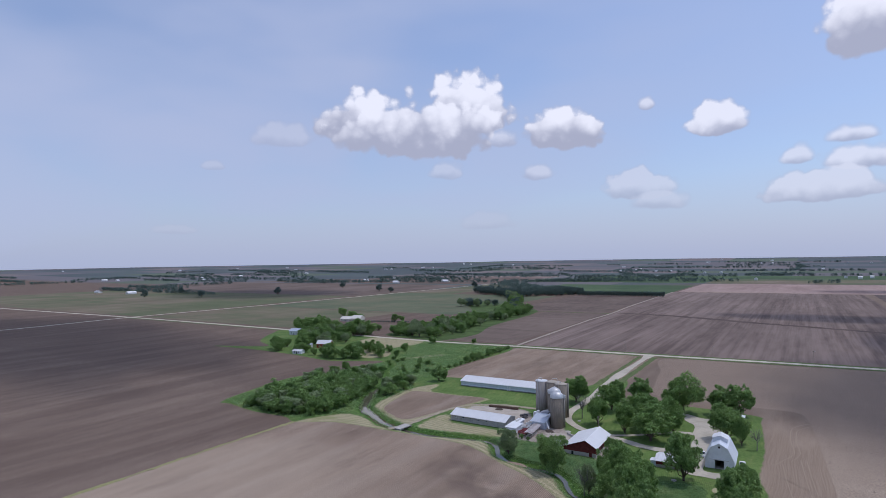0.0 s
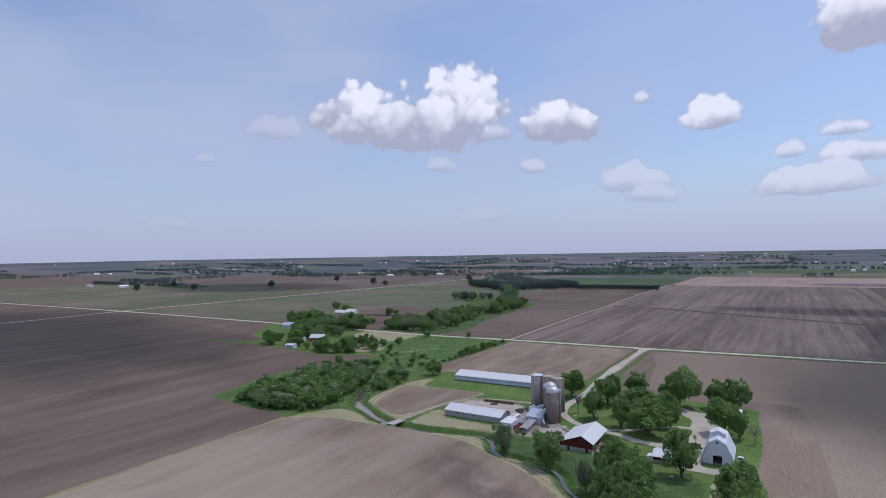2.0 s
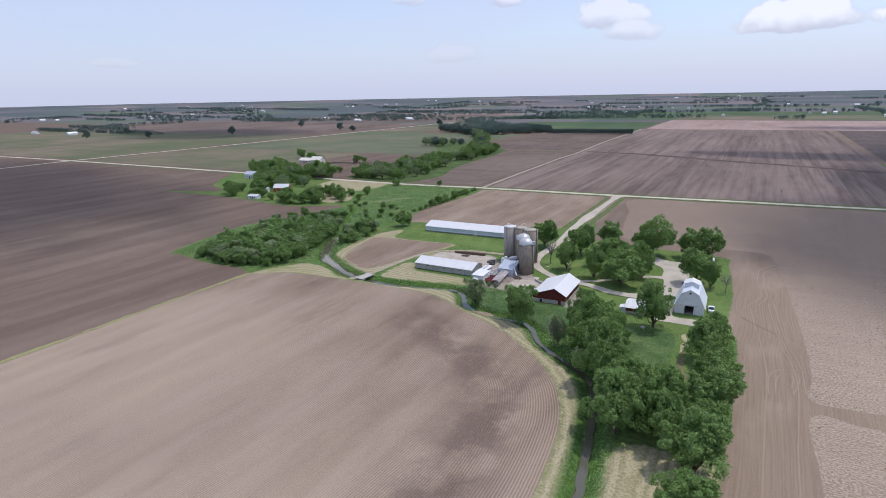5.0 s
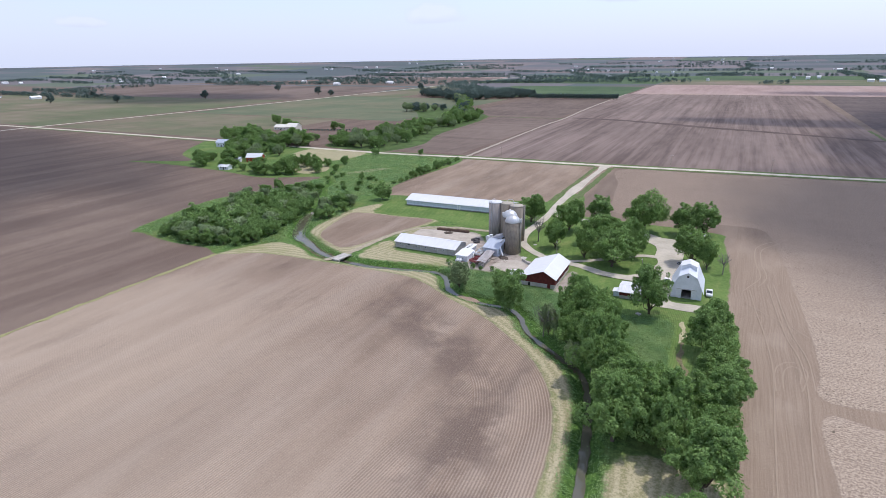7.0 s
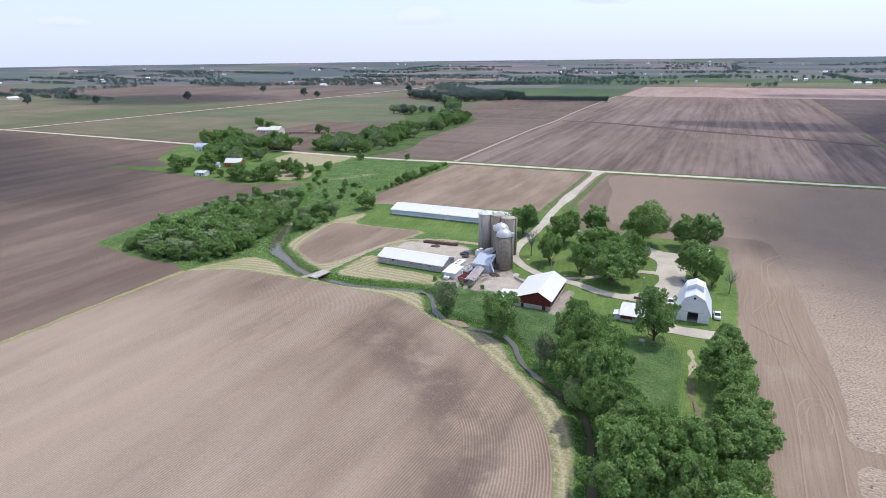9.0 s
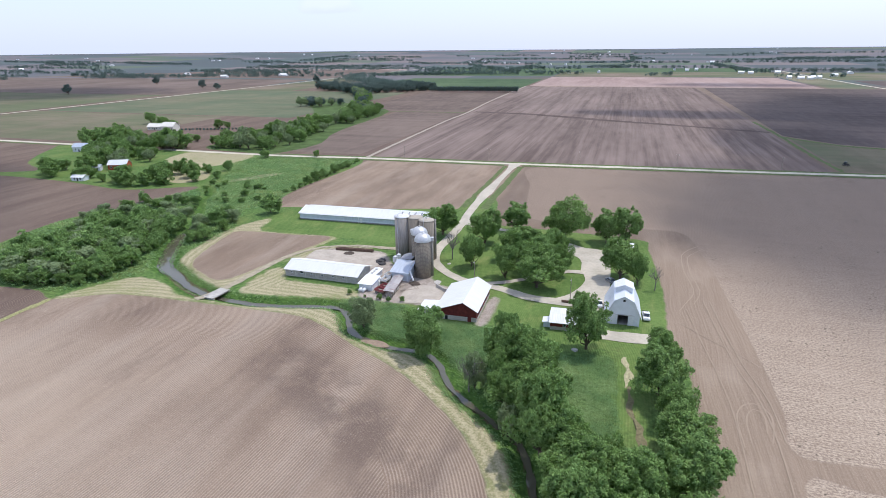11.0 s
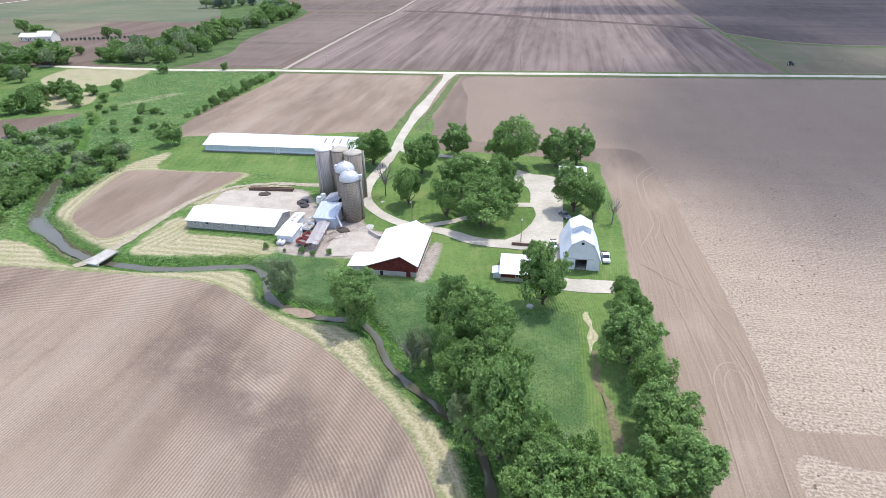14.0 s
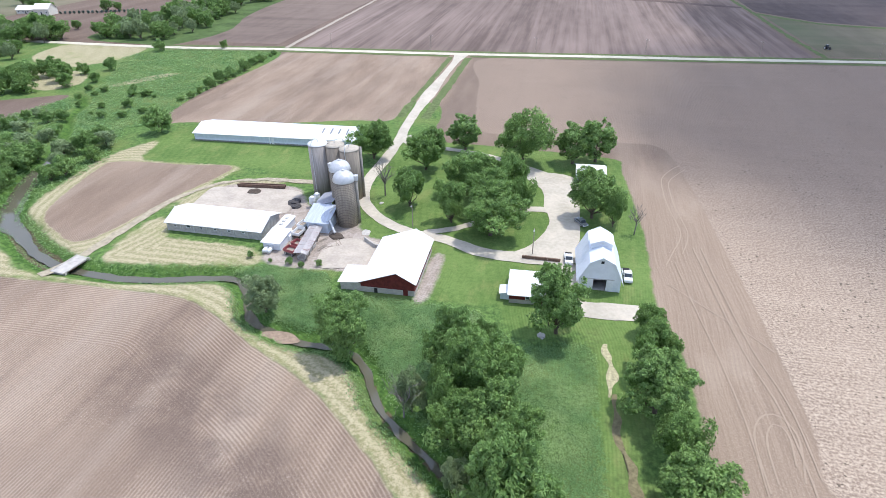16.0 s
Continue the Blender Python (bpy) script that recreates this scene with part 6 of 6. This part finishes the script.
# vehicles
def vehicle(x, y, turn, paint, label, length, kind):
    v = thing(kind, label, "car" if kind == "car" else "truck", (x, y, 0), turn, "parked vehicles")
    h = 0.95 if kind == "car" else 1.05
    L2, w2 = length / 2, 0.9 if kind == "car" else 0.97
    bm = box(-w2, w2, -L2, L2, 0.35, h, 0.14)
    part("body", bm, paint, v)
    if kind == "car":
        roof = [(-L2 * 0.58, h - 0.02), (-L2 * 0.28, 1.46), (L2 * 0.38, 1.46), (L2 * 0.72, h - 0.02)]
    else:
        roof = [(-L2 * 0.52, h - 0.02), (-L2 * 0.36, 1.85), (L2 * 0.12, 1.85), (L2 * 0.16, h - 0.02)]
    cab = prism(roof, -w2 + 0.12, w2 - 0.12, "x")
    part("cabin_glass", cab, GLASS, v, "dark tinted glass")
    top = [(roof[1][0] - 0.02, roof[1][1]), (roof[2][0] + 0.02, roof[2][1]), (roof[2][0] - 0.05, roof[2][1] + 0.06), (roof[1][0] + 0.05, roof[1][1] + 0.06)]
    part("cabin_roof", prism(top, -w2 + 0.1, w2 - 0.1, "x"), paint, v)
    for sx in (-1, 1):
        for a, b in ((roof[0], roof[1]), (roof[3], roof[2])):
            part("pillar", tube(bmesh.new(), 0.05, 0.05, (sx * (w2 - 0.13), a[0], a[1]), (sx * (w2 - 0.13), b[0], b[1]), 5), paint, v)
        part("headlight", box(sx * w2 * 0.7 - 0.2, sx * w2 * 0.7 + 0.2, -L2 - 0.02, -L2 + 0.1, 0.62, 0.8, 0.03), PLAINWHITE, v)
        part("tail_light", box(sx * w2 * 0.8 - 0.12, sx * w2 * 0.8 + 0.12, L2 - 0.1, L2 + 0.02, 0.65, 0.85, 0.02), REDPAINT, v)
        for sy in (-L2 * 0.62, L2 * 0.6):
            wheel_on(v, sx * (w2 - 0.1), sy, 0.36, 0.24)
    part("bumper", box(-w2 + 0.05, w2 - 0.05, -L2 - 0.08, -L2 + 0.05, 0.38, 0.58, 0.04), GALV, v)
    if kind == "pickup_truck":
        part("load_bed", box(-w2 + 0.14, w2 - 0.14, L2 * 0.22, L2 - 0.12, h - 0.02, h + 0.015), DARK, v)
        for sx in (-1, 1):
            part("mirror", box(sx * (w2 + 0.02) - 0.1, sx * (w2 + 0.02) + 0.1, -L2 * 0.42, -L2 * 0.36, 1.1, 1.3, 0.02), DARK, v)


SILVER = plain("silver_car_paint", (0.45, 0.47, 0.50), 0.25, 0.6, vary=0.05, spec=0.6)
vehicle(-18.3, 222.6, 4, PLAINWHITE, "white pickup truck parked beside the barn", 5.5, "pickup_truck")
vehicle(-31.9, 227.4, 4, PLAINWHITE, "white pickup truck backed up to the wall", 5.0, "pickup_truck")
vehicle(-29.0, 247.0, 35, SILVER, "silver car parked in tree shade", 4.5, "car")


# walls, bridge, poles, small clutter
def low_wall(x0, y0, x1, y1, h, label, mat=CONCRETE, thick=0.3):
    d = math.hypot(x1 - x0, y1 - y0)
    w = thing("retaining_wall", label, "wall", (x0, y0, 0), math.degrees(math.atan2(y1 - y0, x1 - x0)))
    n = max(1, int(d / 2.4))
    for k in range(n):
        part("wall_panel", box(d * k / n, d * (k + 1) / n - 0.02, -thick / 2, thick / 2, -0.2, h, 0.03), mat, w)
    part("coping", box(0, d, -thick / 2 - 0.03, thick / 2 + 0.03, h, h + 0.07), mat, w)


BROWNWALL = plain("brown_timber_wall", (0.17, 0.11, 0.08), 0.9, vary=0.3)
low_wall(-43.2, 226.2, -33.8, 226.2, 0.9, "low brown timber retaining wall by the gravel yard", BROWNWALL)
low_wall(-134.4, 250.8, -119.0, 252.2, 1.0, "dark plank bunk wall at the edge of the yard", BROWNWALL)
low_wall(-134.2, 252.0, -119.2, 253.4, 0.9, "second dark plank bunk wall", BROWNWALL)
low_wall(-84.6, 227.2, -80.6, 224.0, 1.0, "low concrete wall beside the red barn")
low_wall(-80.6, 224.0, -78.4, 224.2, 1.0, "short concrete wall at the barn corner")


def pile(x, y, r, h, mat, label, seed, cat="mound", name="mound"):
    rng2 = np.random.default_rng(seed)
    bm = bmesh.new()
    bmesh.ops.create_icosphere(bm, subdivisions=3, radius=1)
    for v in bm.verts:
        n = noise.noise(v.co * 1.7 + Vector((seed, 0, 0)))
        v.co = Vector((v.co.x * r * (1 + 0.35 * n), v.co.y * r * 0.8 * (1 + 0.35 * n), max(-0.1, v.co.z * h * (1 + 0.5 * n))))
    me = bpy.data.meshes.new(name)
    bm.to_mesh(me)
    bm.free()
    me.materials.append(mat)
    ob = new(name, me)
    ob.matrix_basis = pose(x, y, 0, 0, 0, rng2.uniform(0, 360))
    tagged(ob, label, cat)


MANURE = plain("dark_manure", (0.09, 0.07, 0.055), 0.95, vary=0.3)
TYREPILE = plain("old_tyres", (0.07, 0.065, 0.065), 0.85, vary=0.4, scale=3.0)
pile(-127.4, 248.6, 2.2, 0.6, MANURE, "dark heap of manure on the yard", 1)
pile(-112.0, 244.0, 2.3, 0.9, TYREPILE, "grey heap of old covers and tyres", 2)
pile(-110.4, 241.4, 1.7, 0.7, TYREPILE, "dark heap of old tyres", 3)
pile(-92.5, 227.4, 2.0, 0.55, MANURE, "heap of dark scrap beside the silo", 4)
pile(-85.4, 231.0, 1.6, 0.18, CONCRETE, "round concrete well cover in grass", 5, "well cover", "well_cover")
pile(-86.6, 248.4, 0.7, 0.35, CONCRETE, "pale stone in the lawn", 7, "stone", "stone")
pile(-36.6, 197.6, 1.0, 0.3, GREYWALL, "pile of pale stones under the tree", 8, "stones", "stone_pile")


def boards(x, y, turn, n, label, seed):
    rng2 = random.Random(seed)
    t = thing("board_pile", label, "boards", (x, y, 0), turn)
    for k in range(n):
        p = part("board", box(-1.6, 1.6, -0.12, 0.12, 0.02 + 0.05 * k, 0.06 + 0.05 * k), WOOD, t)
        p.rotation_euler = (0, 0, rng2.uniform(-0.6, 0.6))
        p.location = (rng2.uniform(-0.8, 0.8), rng2.uniform(-0.8, 0.8), 0)


boards(-93.4, 221.6, 50, 6, "scattered weathered boards on the yard", 1)
boards(-91.0, 224.4, 120, 5, "loose old planks near the silo", 2)
boards(-95.6, 224.4, 80, 4, "broken boards lying on concrete", 3)


def bridge():
    b = thing("farm_bridge", "low concrete farm bridge over the creek", "bridge", (-152.2, 201.6, 0), -6)
    for k in range(6):
        part("deck_slab", box(-2.1, 2.1, -3.9 + k * 1.3, -2.62 + k * 1.3, 0.02, 0.22, 0.02), CONCRETE, b)
    for x in (-2.1, 1.85):
        part("kerb", box(x, x + 0.25, -3.9, 3.9, 0.22, 0.36, 0.03), CONCRETE, b)
    for y in (-3.7, 3.3):
        part("abutment", box(-2.2, 2.2, y, y + 0.5, -2.0, 0.02), CONCRETE, b)
    for x in (-1.6, 0, 1.6):
        part("beam", box(x - 0.15, x + 0.15, -3.6, 3.6, -0.35, 0.02), RUST, b)


bridge()


def pole(x, y, h, label, arm=False, lamp=False):
    p = thing("utility_pole", label, "pole", (x, y, 0), 0, "poles")
    part("post", tube(bmesh.new(), 0.13, 0.09, (0, 0, -0.5), (0, 0, h), 8), WOOD, p)
    if arm:
        part("crossarm", box(-1.1, 1.1, -0.06, 0.06, h - 0.7, h - 0.55), WOOD, p)
        for k in (-1, -0.35, 0.35, 1):
            part("insulator", lathe([(0.05, h - 0.55), (0.06, h - 0.45), (0.02, h - 0.4)], 8, None, (k, 0)), PLAINWHITE, p)
    if lamp:
        part("lamp_arm", tube(bmesh.new(), 0.04, 0.04, (0, 0, h - 0.2), (0, -1.0, h), 6), POST, p)
        part("lamp_head", lathe([(0.22, h - 0.25), (0.15, h)], 10, None, (0, -1.0)), GALV, p)


pole(-40.8, 228.6, 7.5, "wooden yard pole beside the gravel", False, True)
pole(-73.8, 236.3, 7.0, "wooden pole on the lawn", False, True)
for k in range(12):
    pole(-180 + 62 * k, road_y(-180 + 62 * k, 8.6), 8.5, "wooden power pole along the country road", True)
trk = thing("field_tractor", "small dark tractor standing at the field edge", "tractor", (111, 488.6, 0), 30)
part("body", box(-0.6, 0.6, -1.7, 1.0, 0.8, 1.6, 0.1), TYREPILE, trk)
part("cab", box(-0.7, 0.7, 0.0, 1.4, 1.4, 2.6, 0.1), GLASS, trk)
for sx in (-0.95, 0.95):
    wheel_on(trk, sx, 0.9, 0.85, 0.45)
    wheel_on(trk, sx * 0.8, -1.3, 0.5, 0.3)


# ---------------------------------------------------------------- second farmstead
def far_house(x, y, turn, w, d, e, rz, wall, roof, label, name="farmhouse", cat="house"):
    r = thing(name, label, cat, (x, y, 0), turn)
    for a, b, c2, d2 in ((0, w, 0, 0.2), (0, w, d - 0.2, d)):
        part("wall", box(a, b, c2, d2, -0.3, e), wall, r)
    for x0 in (0.0, w - 0.2):
        part("gable_wall", prism([(0.2, -0.3), (d - 0.2, -0.3), (d - 0.2, e), (d / 2, rz - 0.15), (0.2, e)], x0, x0 + 0.2, "x"), wall, r)
    part("roof", slab([(-0.5, e - 0.15), (d / 2, rz), (d + 0.5, e - 0.15)], 0.15, -0.5, w + 0.5, "x"), roof, r)
    n = max(2, int(w / 4))
    for k in range(n):
        window(r, (k + 0.5) * w / n, 0.0, e * 0.35, 1.0, 1.2)
    part("door", box(w * 0.5 - 0.5, w * 0.5 + 0.5, -0.06, 0.0, 0.0, 2.0), DARK, r)
    return r


CREAM = plain("cream_siding", (0.66, 0.62, 0.53), 0.7, vary=0.1)
CREAMROOF = plain("cream_metal_roof", (0.74, 0.70, 0.62), 0.6, vary=0.1)
far_house(-486, 521, 8, 16, 10, 3.4, 6.0, CREAM, CREAMROOF, "long cream barn with pale roof among trees", "cream_barn", "barn")
far_house(-464, 516, 8, 13, 11, 5.0, 8.6, CREAM, CREAMROOF, "tall cream farm building with pale roof", "cream_barn", "barn")
ORANGE = plain("orange_red_boards", (0.40, 0.09, 0.045), 0.8)
far_house(-357, 352, 22, 12, 8, 3.6, 6.2, ORANGE, ROOF_X, "orange-red barn with white roof in a grove", "small_red_barn", "barn")
far_house(-352, 320, 10, 8, 5, 2.4, 3.6, WHITEWALL, ROOF_X, "low white shed under trees", "white_shed", "shed")
far_house(-366, 345, 30, 7, 5, 2.6, 4.0, WHITEWALL, ROOF_OLD, "small white shed among trees", "white_shed", "shed")
far_house(-446, 402, 10, 11, 8, 4.0, 6.5, WHITEWALL, ROOF_OLD, "white farmhouse half hidden by trees")
for k in range(20):
    far_plant(FARS[1], -446 + k * 3.3, 524 + k * 1.2, 2.6, 2.4)
join_far("garden_hedge", "row of small dark green garden shrubs", "hedge")
for stock in GROVE + FAR_GROVE + FARS:
    if stock.name not in USED:
        for piece in list(stock.children):
            bpy.data.objects.remove(piece)
        bpy.data.objects.remove(stock)

# ---------------------------------------------------------------- distance: woods, farms
far_rng = np.random.default_rng(31)
WOODS = [(-1262, 1554, -1084, 1511, 26), (-1084, 1511, -850, 1556, 30), (-850, 1556, -614, 1672, 34),
         (-614, 1672, -380, 1700, 30), (-1176, 1869, -790, 2098, 40), (-1523, 1366, -1349, 1400, 22), (-760, 1600, -420, 1760, 60), (-2300, 1500, -1700, 1700, 30), (-380, 1700, -220, 1730, 24),
         (-1420, 1390, -1150, 1500, 30), (-760, 1555, -470, 1790, 40), (-1760, 955, -1560, 1005, 25), (-230, 2245, -30, 2265, 18), (-660, 2480, -390, 1890, 30), (20, 1655, 85, 1702, 16),
         (-600, 1660, -350, 1800, 26), (-280, 1752, -150, 1750, 12), (-2500, 1890, -2100, 2000, 30), (-1500, 2100, -900, 2380, 30), (300, 1630, 345, 1625, 16), (380, 1640, 450, 1655, 20), (270, 1840, 350, 1880, 14),
         (-430, 1150, -620, 1330, 60), (-470, 1160, -700, 1400, 70), (-620, 1330, -765, 1580, 60)]
for k in range(105):
    r = 1900 + 2100 * far_rng.random()
    a = math.radians(far_rng.uniform(-80, 30))
    x, y = r * math.sin(a), r * math.cos(a) + 60
    along = far_rng.random() < 0.9
    length = far_rng.uniform(80, 600)
    WOODS.append((x, y, x + (length if along else 20 * far_rng.normal()), y + (20 * far_rng.normal() if along else length), far_rng.uniform(8, 26)))


def wood_strip(x0, y0, x1, y1, deep):
    """A far belt of trees as many big leaf sprays."""
    length = math.hypot(x1 - x0, y1 - y0)
    n = max(4, int(length / (4.5 if y0 < 1400 else 5.5)))
    t = far_rng.random(n)
    cx, cy = x0 + (x1 - x0) * t + far_rng.normal(size=n) * deep * 0.3, y0 + (y1 - y0) * t + far_rng.normal(size=n) * deep * 0.3
    rad = far_rng.uniform(3.4, 6.5, n)
    centres = np.stack([cx, cy, land_height(cx, cy) + rad * 0.75], 1)
    return leaf_cloud(far_rng, centres, rad, n * (46 if y0 < 1400 else 34), 1.3 if y0 < 1400 else 1.7, up=0.4, lift=(cx.mean(), cy.mean(), -20))


vs, fs, base = [], [], 0
for w in WOODS:
    v, f = wood_strip(*w)
    vs.append(v)
    fs.append(f + base)
    base += len(v)
tagged(new("distant_woods", mesh_of("distant_woods", np.concatenate(vs).tolist(), np.concatenate(fs).tolist(), HAZELEAF)), "distant belts of dark green woods on the plain", "woods", kind="stuff")

FARWHITE = plain("far_white_paint", (0.80, 0.80, 0.79), 0.6, vary=0.05)
FARROOF = plain("far_grey_roof", (0.45, 0.46, 0.48), 0.7, vary=0.1)


def far_building(x, y, w, d, h, turn, roof):
    z = float(land_height(np.array([x]), np.array([y]))[0])
    b = thing("distant_farm_building", "small white farm building far away on the plain", "building", (x, y, z), turn, "distant farms")
    part("wall", prism([(-d / 2, -1.0), (d / 2, -1.0), (d / 2, h), (0, h + d * 0.28), (-d / 2, h)], -w / 2, w / 2, "x"), FARWHITE, b)
    part("roof", slab([(-d / 2 - 0.6, h - 0.2), (0, h + d * 0.30), (d / 2 + 0.6, h - 0.2)], 0.4, -w / 2 - 0.5, w / 2 + 0.5, "x"), roof, b)


for k in range(45):
    r = 1700 + 2900 * far_rng.random()
    a = math.radians(far_rng.uniform(-78, 24))
    cx, cy = r * math.sin(a), r * math.cos(a) + 60
    for j in range(int(far_rng.integers(1, 3))):
        far_building(cx + far_rng.normal() * 45, cy + far_rng.normal() * 30, far_rng.uniform(9, 22), far_rng.uniform(7, 11), far_rng.uniform(3, 5.5), far_rng.choice([0.0, 90.0]), FARWHITE if far_rng.random() < 0.6 else FARROOF)
for x, y, w in ((322, 1587, 9), (338, 1556, 13), (354, 1548, 10), (368, 1580, 9), (383, 1590, 8), (440, 1690, 14), (352, 1847, 12), (282, 1818, 12), (-1130, 1480, 20), (-1010, 1590, 22), (-990, 1570, 16)):
    far_building(x, y, w, 11, 4.0, 0.0, FARWHITE)


# ---------------------------------------------------------------- weeds on the creek banks and in the wet meadow
def weed_patch(name, outline, count, size, tall, label, mat=WEED, line=None, near=(0, 99)):
    """Leafy weeds standing in an outline, or within a band along a line."""
    xs, ys = [p[0] for p in outline], [p[1] for p in outline]
    px, py = far_rng.uniform(min(xs), max(xs), count * 5), far_rng.uniform(min(ys), max(ys), count * 5)
    ok = inside_distance(px, py, outline) > 2.2 * far_rng.random(len(px)) ** 2
    creek = line_distance(px, py, CREEK_LINE)
    ok &= creek > 0.75
    if line is not None:
        ok &= (creek > near[0]) & (creek < near[1])
    px, py, creek = px[ok][:count], py[ok][:count], creek[ok][:count]
    n = len(px)
    t = np.clip((4.0 - creek) / 3.0, 0, 1)
    z = -1.7 * t * t * (3 - 2 * t)
    lumps = np.array([noise.noise((x * 0.12, y * 0.12, 3)) for x, y in zip(px, py)])
    h = tall * (0.55 + 0.7 * far_rng.random(n)) * np.clip(0.75 + lumps, 0.25, 1.6)
    per = 3
    k = np.repeat(np.arange(n), per)
    m = n * per
    nrm = far_rng.normal(size=(m, 3)) * 0.4 + (0, 0, 1)
    nrm /= np.linalg.norm(nrm, axis=1)[:, None]
    u = np.cross(nrm, far_rng.normal(size=(m, 3)))
    u /= np.linalg.norm(u, axis=1)[:, None]
    v = np.cross(nrm, u)
    sz = (size * far_rng.uniform(0.5, 1.3, m))[:, None]
    at = np.stack([px[k], py[k], z[k] + h[k] * far_rng.uniform(0.1, 1.0, m)], 1) + far_rng.normal(size=(m, 3)) * (0.25, 0.25, 0)
    verts = np.stack([at - u * sz, at - v * sz * 0.5 - nrm * sz * 0.2, at + u * sz, at + v * sz * 0.5 - nrm * sz * 0.2], 1).reshape(-1, 3)
    ob = new(name, mesh_of(name, verts.tolist(), np.arange(m * 4).reshape(-1, 4).tolist(), mat))
    return tagged(ob, label, "weeds", kind="stuff")


CREEK_LINE = smooth_line(CREEK, 4.0)
weed_patch("tall_weeds", [(-106, 211), (-112, 207.5), (-103, 200), (-97, 192), (-84, 189.5), (-72, 189), (-66, 182), (-60, 176), (-52, 184), (-48, 196), (-50, 203), (-66, 204), (-84, 203.5), (-88, 211)], 26000, 0.17, 0.5,
           "tall green weeds between the creek and the barn")
weed_patch("bank_weeds", [(-200, 235), (-190, 215), (-160, 198), (-110, 198), (-98, 185), (-66, 170), (-45, 145), (-38, 100), (-26, 100), (-28, 150), (-50, 170), (-70, 192), (-98, 205), (-115, 212), (-160, 211), (-186, 226)], 18000, 0.17, 0.45,
           "lush weeds along the creek banks", WEED, True, (0.75, 4.6))
weed_patch("meadow_weeds", [(-262, 310), (-240, 290), (-212, 285), (-196, 300), (-208, 345), (-210, 428), (-285, 428), (-292, 400), (-262, 345)], 15000, 0.32, 0.4, "rough green meadow grass and weeds")
weed_patch("thicket_weeds", [(-268, 194), (-256, 189.5), (-234, 187), (-205, 187), (-190, 206), (-190, 262), (-205, 290), (-262, 320), (-280, 250)], 12000, 0.34, 0.7, "green undergrowth below the thicket")
weed_patch("rough_grass", [(-46, 197), (-37.6, 194), (-33, 196.5), (-28, 197.2), (-25.6, 194), (-25.2, 186), (-25.4, 178), (-24.6, 170), (-24, 160), (-34, 156), (-45, 182)], 12000, 0.16, 0.22, "rough green grass between the tree rows")


# ---------------------------------------------------------------- drifting cumulus that shades parts of the fields
def cloud_material():
    m, gr, b = material("cloud_white", 1.0, 0.0, 0.0)
    b.inputs["Base Color"].default_value = (0.9, 0.9, 0.92, 1)
    p = gr.coords()
    away = gr.node("ShaderNodeVectorMath")
    away.operation = "LENGTH"
    gr.put(away.inputs[0], gr.scaled(p, 1, 1, 0))
    ragged = gr.math("ADD", away.outputs["Value"], gr.math("MULTIPLY", gr.math("SUBTRACT", gr.noise(2.2, p, 4.0), 0.5), 0.9))
    thick = gr.math("MULTIPLY", gr.step(ragged, 1.0, 0.45), 0.75)
    clear = gr.node("ShaderNodeBsdfTransparent")
    both = gr.node("ShaderNodeMixShader", Fac=thick)
    gr.tree.links.new(clear.outputs[0], both.inputs[1])
    gr.tree.links.new(b.outputs[0], both.inputs[2])
    gr.tree.links.new(both.outputs[0], gr.tree.nodes["Material Output"].inputs[0])
    return m


CLOUD = cloud_material()


def cloud(x, y, wide, long, turn, seed):
    """A flat-bottomed cumulus whose shade falls at x, y."""
    up = 900.0
    bm = bmesh.new()
    bmesh.ops.create_icosphere(bm, subdivisions=4, radius=1)
    for v in bm.verts:
        n = noise.fractal(v.co * 1.8 + Vector((seed, seed, 0)), 1.0, 2.0, 4)
        v.co *= 1 + 0.18 * n
        v.co.z = v.co.z * (0.45 if v.co.z > 0 else 0.12)
    ob = part("cloud", bm, CLOUD, None, "", True)
    ob.matrix_basis = Matrix.Translation(Vector((x, y, 0)) + towards * (up / towards.z)) @ Matrix.Rotation(radians(turn), 4, "Z") @ Matrix.Diagonal((wide, long, 150, 1))
    tagged(ob, "white cumulus cloud drifting over the fields", "cloud", kind="structure")


cloud(290, 850, 230, 330, -10, 1.0)
cloud(60, 780, 190, 45, -4, 2.0)
cloud(125, 365, 165, 190, 20, 3.0)
cloud(115, 590, 85, 170, 0, 8.0)
cloud(-650, 270, 400, 150, -12, 4.0)
cloud(-1100, 900, 300, 200, 0, 6.0)
cloud(180, 1330, 200, 60, 0, 7.0)
